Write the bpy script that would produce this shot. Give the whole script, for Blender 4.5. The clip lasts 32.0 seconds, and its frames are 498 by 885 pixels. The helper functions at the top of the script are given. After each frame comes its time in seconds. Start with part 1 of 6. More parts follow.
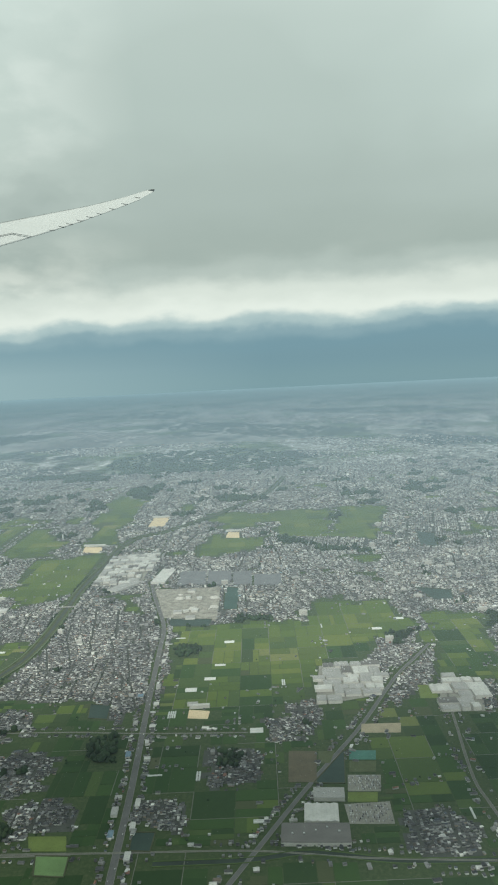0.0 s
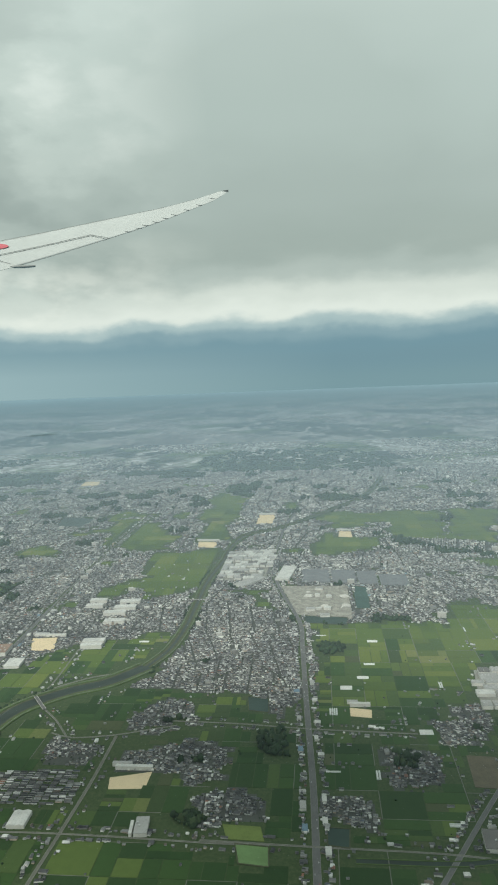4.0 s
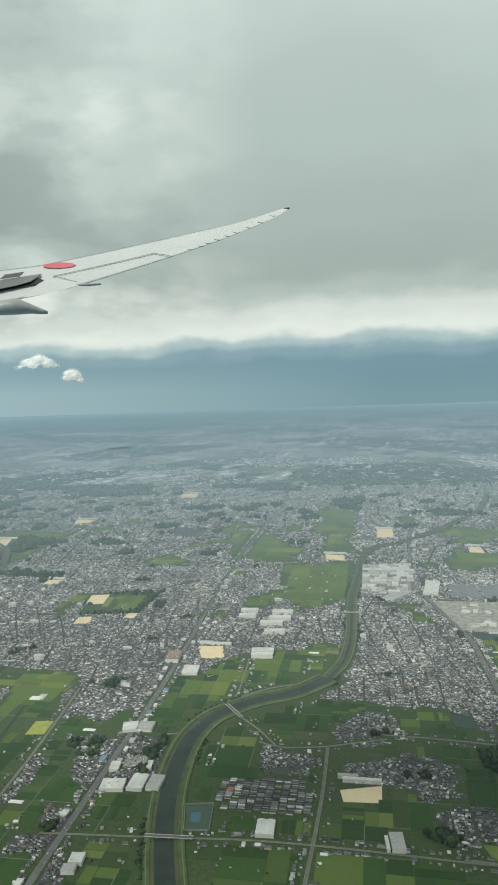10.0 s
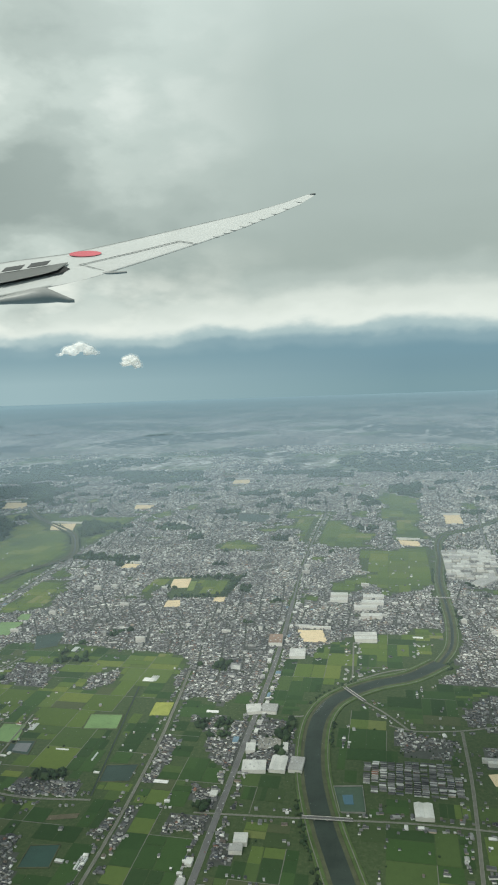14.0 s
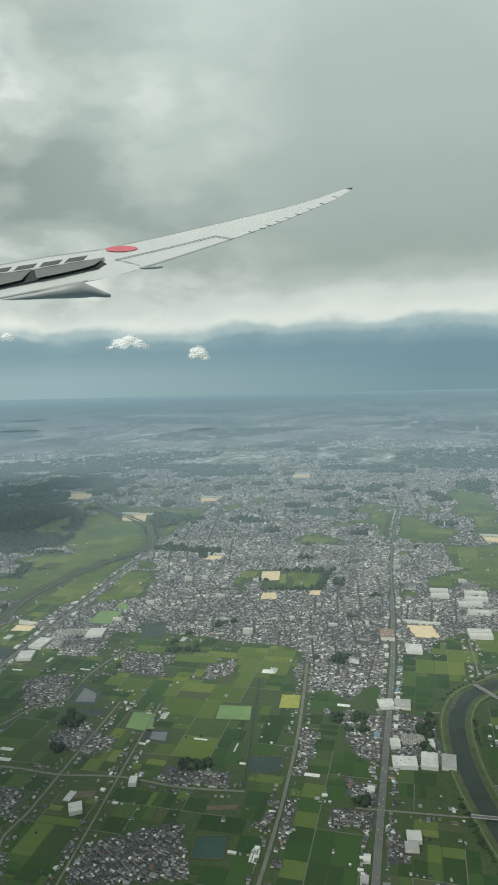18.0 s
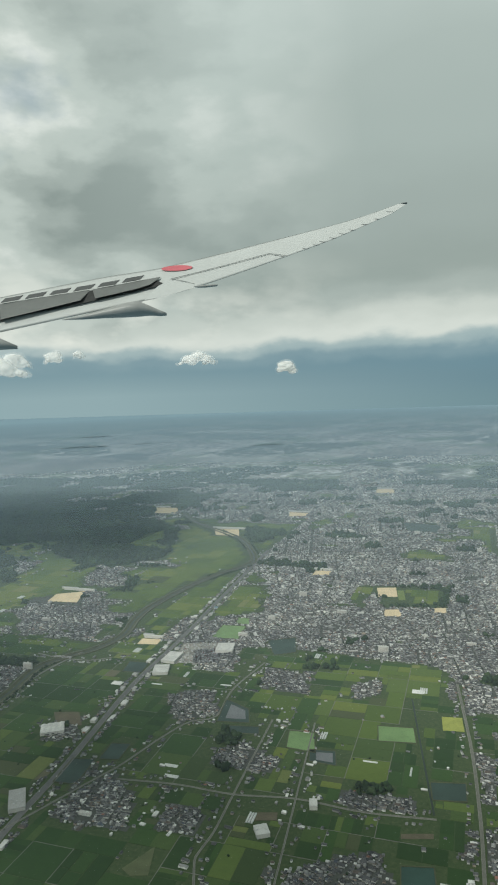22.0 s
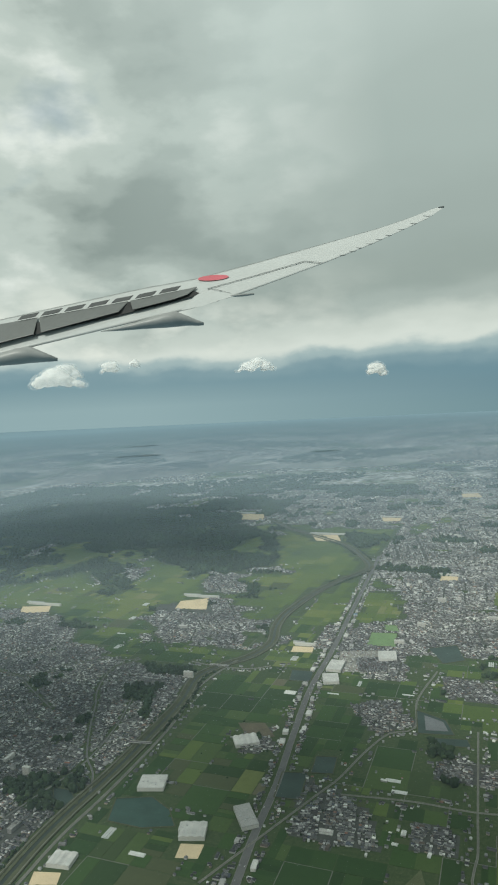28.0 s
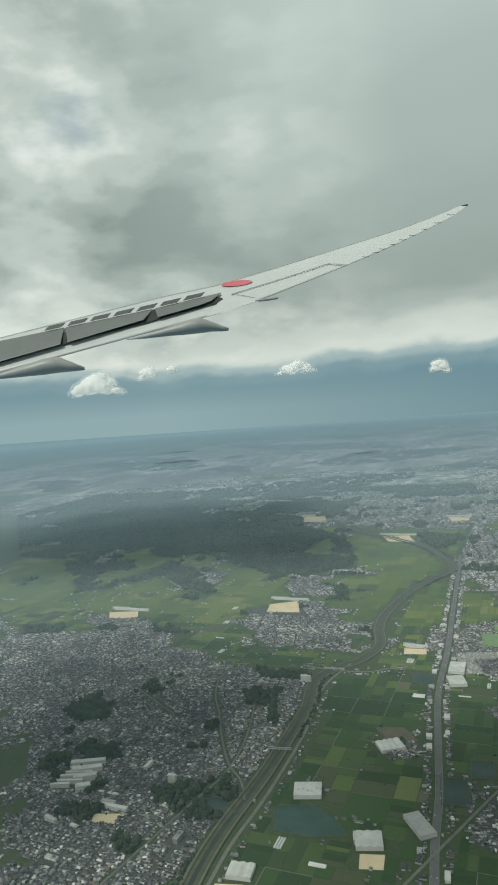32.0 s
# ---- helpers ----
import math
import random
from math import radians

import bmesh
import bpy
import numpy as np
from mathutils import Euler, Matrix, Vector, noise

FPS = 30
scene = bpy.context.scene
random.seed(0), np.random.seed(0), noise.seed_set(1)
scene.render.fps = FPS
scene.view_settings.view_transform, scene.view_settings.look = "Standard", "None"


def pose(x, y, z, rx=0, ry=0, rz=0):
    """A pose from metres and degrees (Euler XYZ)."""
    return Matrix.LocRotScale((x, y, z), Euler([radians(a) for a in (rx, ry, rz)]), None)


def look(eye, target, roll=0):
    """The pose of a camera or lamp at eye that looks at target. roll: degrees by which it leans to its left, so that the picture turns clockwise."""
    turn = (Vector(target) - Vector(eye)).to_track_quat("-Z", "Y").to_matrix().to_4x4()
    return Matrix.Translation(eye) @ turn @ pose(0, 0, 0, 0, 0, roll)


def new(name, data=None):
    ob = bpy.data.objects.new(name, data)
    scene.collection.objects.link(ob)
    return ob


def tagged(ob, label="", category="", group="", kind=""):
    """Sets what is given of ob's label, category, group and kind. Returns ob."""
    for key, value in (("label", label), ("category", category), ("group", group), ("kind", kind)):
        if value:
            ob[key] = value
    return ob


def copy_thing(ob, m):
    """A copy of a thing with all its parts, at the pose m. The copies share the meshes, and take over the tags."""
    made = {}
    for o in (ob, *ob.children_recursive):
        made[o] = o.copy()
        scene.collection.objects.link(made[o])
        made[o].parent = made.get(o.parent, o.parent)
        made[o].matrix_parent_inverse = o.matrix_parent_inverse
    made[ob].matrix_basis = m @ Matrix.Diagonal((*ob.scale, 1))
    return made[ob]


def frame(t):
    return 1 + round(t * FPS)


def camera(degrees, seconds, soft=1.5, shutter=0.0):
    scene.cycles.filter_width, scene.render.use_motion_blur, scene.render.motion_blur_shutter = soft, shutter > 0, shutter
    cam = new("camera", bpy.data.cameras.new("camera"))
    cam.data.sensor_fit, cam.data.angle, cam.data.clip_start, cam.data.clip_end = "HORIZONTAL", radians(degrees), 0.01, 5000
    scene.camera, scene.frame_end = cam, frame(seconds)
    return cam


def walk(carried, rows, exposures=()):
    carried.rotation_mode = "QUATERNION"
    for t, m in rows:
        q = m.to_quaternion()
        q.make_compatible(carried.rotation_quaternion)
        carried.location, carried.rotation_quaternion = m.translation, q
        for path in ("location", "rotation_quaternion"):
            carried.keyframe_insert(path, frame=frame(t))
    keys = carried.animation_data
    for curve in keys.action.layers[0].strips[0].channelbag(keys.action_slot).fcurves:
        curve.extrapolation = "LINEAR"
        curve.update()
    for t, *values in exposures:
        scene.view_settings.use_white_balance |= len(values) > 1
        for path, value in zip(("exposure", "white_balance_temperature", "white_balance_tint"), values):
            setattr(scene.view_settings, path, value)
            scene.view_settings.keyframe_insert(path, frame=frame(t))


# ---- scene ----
# The place is a plain seen from an airliner, modelled at about one thirteenth of its size.
cam = camera(40.6, 32.0, soft=2.0)
PATH = [
    (0, (0.378, 2.909, 120.667), (0.165, 22.787, 118.473), -2.84),
    (0.5, (-4.191, 3.030, 120.678), (-4.828, 22.902, 118.517), -2.77),
    (1, (-8.754, 3.077, 120.675), (-9.812, 22.938, 118.566), -2.72),
    (1.5, (-13.314, 3.059, 120.660), (-14.681, 22.903, 118.574), -2.70),
    (2, (-17.870, 2.980, 120.632), (-19.454, 22.808, 118.547), -2.63),
    (2.5, (-22.425, 2.847, 120.592), (-24.135, 22.664, 118.503), -2.56),
    (3, (-26.978, 2.665, 120.540), (-28.792, 22.470, 118.429), -2.50),
    (3.5, (-31.530, 2.438, 120.477), (-33.463, 22.232, 118.360), -2.41),
    (5.5, (-49.749, 1.183, 120.119), (-52.378, 20.909, 118.128), -2.28),
    (6, (-54.309, 0.801, 120.005), (-57.071, 20.516, 118.079), -2.19),
    (6.5, (-58.872, 0.399, 119.883), (-61.763, 20.103, 118.043), -2.11),
    (7, (-63.439, -0.021, 119.752), (-66.446, 19.671, 117.975), -2.06),
    (7.5, (-68.010, -0.456, 119.612), (-71.115, 19.225, 117.871), -2.07),
    (8, (-72.586, -0.904, 119.465), (-75.791, 18.763, 117.751), -2.04),
    (8.5, (-77.166, -1.362, 119.310), (-80.472, 18.292, 117.634), -2.07),
    (9, (-81.752, -1.828, 119.149), (-85.135, 17.816, 117.515), -2.11),
    (9.5, (-86.343, -2.302, 118.981), (-89.824, 17.328, 117.385), -2.12),
    (10, (-90.939, -2.781, 118.807), (-94.500, 16.836, 117.234), -2.14),
    (10.5, (-95.541, -3.265, 118.627), (-99.167, 16.343, 117.078), -2.07),
    (11, (-100.149, -3.752, 118.441), (-103.812, 15.848, 116.887), -2.04),
    (11.5, (-104.763, -4.242, 118.251), (-108.450, 15.349, 116.641), -2.02),
    (12, (-109.383, -4.734, 118.056), (-113.089, 14.845, 116.352), -2.05),
    (12.5, (-114.008, -5.228, 117.856), (-117.763, 14.335, 116.076), -2.04),
    (13, (-118.640, -5.723, 117.653), (-122.540, 13.807, 115.818), -2.02),
    (13.5, (-123.278, -6.220, 117.447), (-127.323, 13.278, 115.584), -2.19),
    (14, (-127.921, -6.718, 117.237), (-132.068, 12.756, 115.347), -2.24),
    (14.5, (-132.570, -7.218, 117.025), (-136.721, 12.250, 115.087), -2.38),
    (16.5, (-151.220, -9.243, 116.158), (-155.216, 10.250, 114.146), -2.39),
    (17, (-155.894, -9.759, 115.939), (-159.871, 9.736, 113.910), -2.16),
    (17.5, (-160.573, -10.281, 115.719), (-164.887, 9.144, 113.700), -1.88),
    (18, (-165.256, -10.808, 115.500), (-170.203, 8.469, 113.519), -1.81),
    (18.5, (-169.942, -11.344, 115.281), (-175.557, 7.753, 113.332), -1.83),
    (19, (-174.632, -11.887, 115.062), (-180.690, 7.075, 113.131), -1.89),
    (19.5, (-179.324, -12.441, 114.846), (-185.567, 6.463, 112.927), -1.97),
    (20, (-184.019, -13.005, 114.630), (-190.324, 5.881, 112.748), -2.00),
    (20.5, (-188.715, -13.581, 114.417), (-194.998, 5.321, 112.620), -2.05),
    (21, (-193.413, -14.171, 114.207), (-199.656, 4.756, 112.537), -2.09),
    (21.5, (-198.111, -14.775, 113.999), (-204.359, 4.162, 112.460), -2.13),
    (22, (-202.810, -15.394, 113.795), (-209.134, 3.525, 112.357), -2.22),
    (22.5, (-207.509, -16.031, 113.594), (-213.951, 2.853, 112.220), -2.23),
    (23, (-212.207, -16.686, 113.398), (-218.744, 2.169, 112.058), -2.25),
    (23.5, (-216.903, -17.360, 113.206), (-223.478, 1.483, 111.884), -2.36),
    (24, (-221.598, -18.054, 113.018), (-228.189, 0.783, 111.703), -2.44),
    (24.5, (-226.290, -18.770, 112.836), (-232.904, 0.059, 111.529), -2.49),
    (25, (-230.978, -19.509, 112.660), (-237.625, -0.691, 111.364), -2.55),
    (25.5, (-235.663, -20.272, 112.490), (-242.370, -1.473, 111.218), -2.65),
    (27.5, (-254.349, -23.575, 111.877), (-261.418, -4.902, 110.721), -3.04),
    (28, (-259.003, -24.468, 111.743), (-266.156, -5.826, 110.608), -3.11),
    (28.5, (-263.649, -25.389, 111.617), (-270.867, -6.771, 110.498), -3.21),
    (29, (-268.287, -26.338, 111.500), (-275.562, -7.740, 110.411), -3.34),
    (29.5, (-272.914, -27.315, 111.392), (-280.248, -8.739, 110.334), -3.48),
    (30, (-277.531, -28.321, 111.294), (-284.938, -9.771, 110.270), -3.61),
    (30.5, (-282.137, -29.355, 111.206), (-289.634, -10.840, 110.212), -3.76),
    (31, (-286.731, -30.416, 111.128), (-294.321, -11.938, 110.158), -3.96),
    (31.5, (-291.312, -31.505, 111.061), (-298.981, -13.059, 110.111), -4.20),
    (32, (-295.879, -32.621, 111.005), (-303.621, -14.204, 110.062), -4.46),
]
walk(cam, [(t, look(eye, target, roll)) for t, eye, target, roll in PATH], [(0, 0.21, 6500, 6), (1, 0.15, 6500, 6), (7, 0.14, 6500, 6), (9, 0.13, 6500, 6), (10, 0.17, 6500, 8), (12, 0.26, 6500, 8), (14, 0.2, 6500, 8), (17, 0.08, 6500, 8), (19, 0.04, 6500, 8), (22, -0.05, 6500, 8), (25, -0.03, 6500, 8), (28, -0.03, 6500, 6), (32, -0.05, 6500, 6)])

# ---- world, sun, exposure ----
def lin(r, g, b):
    """Linear colour from display values 0 to 255."""
    return tuple(((c / 255 + 0.055) / 1.055) ** 2.4 if c > 10 else c / 255 / 12.92 for c in (r, g, b)) + (1.0,)


SUN_ELEVATION, SUN_AZIMUTH = 40.0, 160.0   # the sun stands to the left of the view

GAPS = ((-37.0, 22.0, 0.06, 0.3),)   # bearing, height, size and clearness

world = bpy.data.worlds.new("overcast_sky")
scene.world = world
world.use_nodes = True
wt = world.node_tree
wt.nodes.clear()


def wnode(kind, **values):
    n = wt.nodes.new(kind)
    for key, value in values.items():
        setattr(n, key, value)
    return n


def wmath(op, a, b=None, clamp=False):
    n = wnode("ShaderNodeMath", operation=op, use_clamp=clamp)
    for slot, v in ((0, a), (1, b)):
        if v is None:
            continue
        if isinstance(v, (int, float)):
            n.inputs[slot].default_value = v
        else:
            wt.links.new(v, n.inputs[slot])
    return n.outputs[0]


def wnoise(vec, scale, detail, rough, stretch):
    mp = wnode("ShaderNodeMapping")
    mp.inputs["Scale"].default_value = stretch
    wt.links.new(vec, mp.inputs["Vector"])
    n = wnode("ShaderNodeTexNoise")
    n.inputs["Scale"].default_value, n.inputs["Detail"].default_value, n.inputs["Roughness"].default_value = scale, detail, rough
    wt.links.new(mp.outputs[0], n.inputs["Vector"])
    return n.outputs["Fac"]


def wmix(fac, a, b, blend="MIX"):
    n = wnode("ShaderNodeMix", data_type="RGBA", blend_type=blend)
    for slot, v in ((0, fac), (6, a), (7, b)):
        if isinstance(v, (int, float)):
            n.inputs[slot].default_value = v
        elif isinstance(v, tuple):
            n.inputs[slot].default_value = v
        else:
            wt.links.new(v, n.inputs[slot])
    return n.outputs[2]


def fill_ramp(elements, stops):
    while len(elements) > 1:
        elements.remove(elements[-1])
    elements[0].position, elements[0].color = stops[0][0], (*stops[0][1][:3], 1.0)
    for p, c in stops[1:]:
        elements.new(p).color = (*c[:3], 1.0)


def wramp(fac, stops, smooth="EASE"):
    n = wnode("ShaderNodeValToRGB")
    n.color_ramp.interpolation = smooth
    fill_ramp(n.color_ramp.elements, stops)
    wt.links.new(fac, n.inputs[0])
    return n.outputs[0]


sky_dir = wnode("ShaderNodeTexCoord").outputs["Generated"]
sep = wnode("ShaderNodeSeparateXYZ")
wt.links.new(sky_dir, sep.inputs[0])
sky = wnode("ShaderNodeTexSky", sky_type="NISHITA", sun_disc=False, sun_elevation=radians(SUN_ELEVATION), sun_rotation=radians(-SUN_AZIMUTH))
blue = wmix(1.0, sky.outputs[0], (0.040, 0.080, 0.092, 1.0), "MULTIPLY")
# height over the horizon in degrees, ragged by cloud noise
lift = wmath("MULTIPLY", wmath("ARCSINE", sep.outputs["Z"]), 57.3)
rag = wnoise(sky_dir, 11.0, 5.0, 0.52, (1.0, 1.0, 2.0))
rag_low = wnoise(sky_dir, 2.6, 2.0, 0.5, (1.0, 1.0, 1.5))
steady_low = wmath("DIVIDE", wmath("SUBTRACT", lift, 0.4), 2.6, True)
lift_n = wmath("ADD", lift, wmath("MULTIPLY", steady_low, wmath("ADD", wmath("MULTIPLY", wmath("SUBTRACT", rag, 0.5), 2.6), wmath("MULTIPLY", wmath("SUBTRACT", rag_low, 0.5), 2.2))))
span = wmath("DIVIDE", wmath("ADD", lift_n, 6.0), 40.0, True)


def at_lift(d):
    return (d + 6.0) / 40.0


deck = wramp(span, [(at_lift(-6), lin(118, 147, 155)), (at_lift(-1.2), lin(118, 147, 155)), (at_lift(0.8), lin(113, 143, 154)), (at_lift(2.0), lin(113, 144, 156)), (at_lift(3.0), lin(130, 157, 166)),
                    (at_lift(3.9), lin(164, 184, 186)), (at_lift(4.8), lin(216, 223, 216)), (at_lift(6.1), lin(204, 212, 205)), (at_lift(7.9), lin(171, 183, 178)), (at_lift(9.2), lin(158, 171, 166)), (at_lift(14), lin(171, 184, 180)),
                    (at_lift(20), lin(186, 200, 196)), (at_lift(30), lin(198, 211, 207))])
glow_left = wmath("MULTIPLY", wmath("ADD", wmath("MULTIPLY", sep.outputs["X"], -1.9), 0.05, True), wmath("DIVIDE", wmath("SUBTRACT", 3.2, lift), 3.0, True))
deck = wmix(glow_left, deck, lin(148, 173, 178))
# a broad dark mass of cloud over the middle of the plain
def toward(az, up):
    """How far, in about radians, the sky lies from a bearing and a height in degrees."""
    n = wnode("ShaderNodeVectorMath", operation="DISTANCE")
    a, h = radians(az), radians(up)
    n.inputs[1].default_value = (math.sin(a) * math.cos(h), math.cos(a) * math.cos(h), math.sin(h))
    wt.links.new(sky_dir, n.inputs[0])
    return n.outputs["Value"]


broad = wnoise(sky_dir, 2.3, 3.0, 0.5, (1.0, 1.0, 1.6))
mass = wmath("SUBTRACT", wmath("ADD", 0.40, wmath("MULTIPLY", wmath("SUBTRACT", broad, 0.5), 0.5)), toward(-1, 15))
mass = wmath("MULTIPLY", mass, 4.0, True)
above = wmath("DIVIDE", wmath("SUBTRACT", lift_n, 6.5), 4.0, True)
deck = wmix(wmath("MULTIPLY", wmath("MULTIPLY", mass, above), 0.45), deck, lin(150, 163, 158))
# billows in the overcast: soft and large, with finer tufts on them
puff = wmath("ADD", wmath("MULTIPLY", wnoise(sky_dir, 3.6, 3.0, 0.5, (1.0, 1.0, 1.7)), 0.72), wmath("MULTIPLY", wnoise(sky_dir, 10.0, 5.0, 0.55, (1.0, 1.0, 2.0)), 0.28))
puff_amount = wmath("DIVIDE", wmath("SUBTRACT", lift_n, 4.2), 3.2, True)
billow = wramp(puff, [(0.36, lin(141, 154, 150)), (0.45, lin(165, 177, 172)), (0.53, lin(192, 203, 197)), (0.63, lin(230, 236, 230))])
# the overcast breaks up towards the left of the view
broken = wmath("SUBTRACT", wmath("MULTIPLY", sep.outputs["X"], -2.5), 0.34, True)
deck = wmix(wmath("MULTIPLY", puff_amount, wmath("MULTIPLY", broken, 0.95)), deck, billow)
# bright heads of cumulus over the low band
heads = wnoise(sky_dir, 7.5, 5.0, 0.52, (1.0, 1.0, 2.2))
near_band = wmath("MULTIPLY", wmath("DIVIDE", wmath("SUBTRACT", lift_n, 3.4), 1.6, True), wmath("DIVIDE", wmath("SUBTRACT", 12.0, lift_n), 5.0, True))
heads = wmath("MULTIPLY", wmath("MULTIPLY", wmath("SUBTRACT", heads, 0.46), 6.0, True), wmath("MULTIPLY", near_band, wmath("ADD", wmath("MULTIPLY", broken, 0.95), 0.06)))
deck = wmix(heads, deck, lin(232, 236, 227))
# a ragged gap of blue in the overcast
gap_noise = wnoise(sky_dir, 10.0, 4.0, 0.55, (1.0, 1.0, 1.6))
for az, up, size, amount in GAPS:
    gap = wmath("SUBTRACT", wmath("ADD", size, wmath("MULTIPLY", wmath("SUBTRACT", gap_noise, 0.5), 0.34)), toward(az, up))
    deck = wmix(wmath("MULTIPLY", wmath("MULTIPLY", gap, 11.0, True), amount), deck, blue)
shade = wnode("ShaderNodeBackground")
shade.inputs["Strength"].default_value = 1.0
wt.links.new(deck, shade.inputs["Color"])
wt.links.new(shade.outputs[0], wnode("ShaderNodeOutputWorld").inputs["Surface"])

sun_lamp = bpy.data.lights.new("sun", "SUN")
sun_lamp.energy, sun_lamp.angle, sun_lamp.color = 3.3, radians(3.5), (1.0, 0.98, 0.90)
sun = new("sun", sun_lamp)
sun.matrix_world = look((0, 0, 900), (math.sin(radians(SUN_AZIMUTH)) * 10, -math.cos(radians(SUN_AZIMUTH)) * 10, 900 - 10 * math.tan(radians(SUN_ELEVATION))))


# ---- materials ----
def material(name, rough=0.8, metal=0.0):
    m = bpy.data.materials.new(name)
    m.use_nodes = True
    b = m.node_tree.nodes["Principled BSDF"]
    b.inputs["Roughness"].default_value, b.inputs["Metallic"].default_value = rough, metal
    b.inputs["Specular IOR Level"].default_value = 0.25
    return m, m.node_tree, b


def mnode(nt, kind, **values):
    n = nt.nodes.new(kind)
    for key, value in values.items():
        setattr(n, key, value)
    return n


def noise_fac(nt, scale, detail=4.0, rough=0.6, stretch=(1, 1, 1)):
    tc = mnode(nt, "ShaderNodeNewGeometry")
    mp = mnode(nt, "ShaderNodeMapping")
    mp.inputs["Scale"].default_value = stretch
    nt.links.new(tc.outputs["Position"], mp.inputs["Vector"])
    n = mnode(nt, "ShaderNodeTexNoise")
    n.inputs["Scale"].default_value, n.inputs["Detail"].default_value, n.inputs["Roughness"].default_value = scale, detail, rough
    nt.links.new(mp.outputs[0], n.inputs["Vector"])
    return n.outputs["Fac"]


def ramp(nt, fac, stops, smooth="LINEAR"):
    n = mnode(nt, "ShaderNodeValToRGB")
    n.color_ramp.interpolation = smooth
    fill_ramp(n.color_ramp.elements, stops)
    nt.links.new(fac, n.inputs[0])
    return n.outputs[0]


def mixed(nt, fac, a, b, blend="MIX"):
    n = mnode(nt, "ShaderNodeMix", data_type="RGBA", blend_type=blend)
    for slot, v in ((0, fac), (6, a), (7, b)):
        if isinstance(v, (int, float)):
            n.inputs[slot].default_value = v
        elif isinstance(v, tuple):
            n.inputs[slot].default_value = (*v[:3], 1.0)
        else:
            nt.links.new(v, n.inputs[slot])
    return n.outputs[2]


def bumped(nt, b, fac, strength, distance=0.05):
    n = mnode(nt, "ShaderNodeBump")
    n.inputs["Strength"].default_value, n.inputs["Distance"].default_value = strength, distance
    nt.links.new(fac, n.inputs["Height"])
    nt.links.new(n.outputs[0], b.inputs["Normal"])


def plain(name, colour, rough=0.8, spread=0.25, scale=0.6, metal=0.0, fine=6.0, relief=0.25):
    """A surface of one base colour with blotches and grain."""
    m, nt, b = material(name, rough, metal)
    lo, hi = tuple(c * (1 - spread) for c in colour), tuple(min(1.0, c * (1 + spread)) for c in colour)
    big = ramp(nt, noise_fac(nt, scale), [(0.3, lo), (0.7, hi)])
    grain = noise_fac(nt, fine, 3.0)
    nt.links.new(mixed(nt, 0.35, big, ramp(nt, grain, [(0.35, lo), (0.65, hi)])), b.inputs["Base Color"])
    if relief:
        bumped(nt, b, grain, relief)
    return m


def varied(name, stops, rough=0.8, island=True, spread=0.3, scale=0.5, metal=0.0):
    """Pieces of different colours: one colour a piece, with blotches and grain on it."""
    m, nt, b = material(name, rough, metal)
    pick = mnode(nt, "ShaderNodeNewGeometry").outputs["Random Per Island"] if island else mnode(nt, "ShaderNodeObjectInfo").outputs["Random"]
    colour = ramp(nt, pick, stops, "CONSTANT")
    blot = ramp(nt, noise_fac(nt, scale), [(0.3, (1 - spread,) * 3), (0.7, (1 + spread,) * 3)])
    colour = mixed(nt, 1.0, colour, blot, "MULTIPLY")
    # whole quarters are older and darker, or newer and paler
    quarter = ramp(nt, noise_fac(nt, 0.045, 4.0, 0.6), [(0.34, (0.62, 0.63, 0.65)), (0.5, (0.95, 0.95, 0.95)), (0.66, (1.3, 1.29, 1.25))])
    colour = mixed(nt, 1.0, colour, quarter, "MULTIPLY")
    nt.links.new(colour, b.inputs["Base Color"])
    bumped(nt, b, noise_fac(nt, 5.0, 3.0), 0.3)
    return m


ROOFS = [(0.0, (0.066, 0.069, 0.073)), (0.20, (0.095, 0.098, 0.102)), (0.38, (0.036, 0.039, 0.043)), (0.56, (0.145, 0.148, 0.150)), (0.70, (0.098, 0.082, 0.070)),
         (0.75, (0.068, 0.082, 0.105)), (0.78, (0.23, 0.235, 0.232)), (0.90, (0.52, 0.525, 0.51)), (0.985, (0.19, 0.095, 0.07))]
CITY_ROOFS = [(0.0, (0.20, 0.205, 0.205)), (0.25, (0.29, 0.29, 0.285)), (0.46, (0.13, 0.135, 0.14)), (0.64, (0.34, 0.335, 0.315)), (0.82, (0.50, 0.495, 0.475)), (0.90, (0.085, 0.088, 0.092)), (0.955, (0.24, 0.19, 0.15)), (0.975, (0.70, 0.70, 0.68)), (0.985, (0.16, 0.25, 0.30))]
WALLS = [(0.0, (0.25, 0.25, 0.235)), (0.3, (0.37, 0.375, 0.355)), (0.52, (0.15, 0.15, 0.145)), (0.74, (0.56, 0.565, 0.54)), (0.93, (0.32, 0.27, 0.22))]
GREENS = [(0.0, (0.075, 0.085, 0.045)), (0.10, (0.018, 0.044, 0.011)), (0.28, (0.022, 0.053, 0.013)), (0.38, (0.027, 0.060, 0.015)), (0.47, (0.033, 0.070, 0.017)), (0.54, (0.052, 0.085, 0.024)), (0.60, (0.023, 0.050, 0.014)),
          (0.66, (0.058, 0.072, 0.032)), (0.70, (0.078, 0.115, 0.028)), (0.77, (0.036, 0.060, 0.020)), (0.84, (0.115, 0.138, 0.045)), (0.91, (0.105, 0.100, 0.062))]
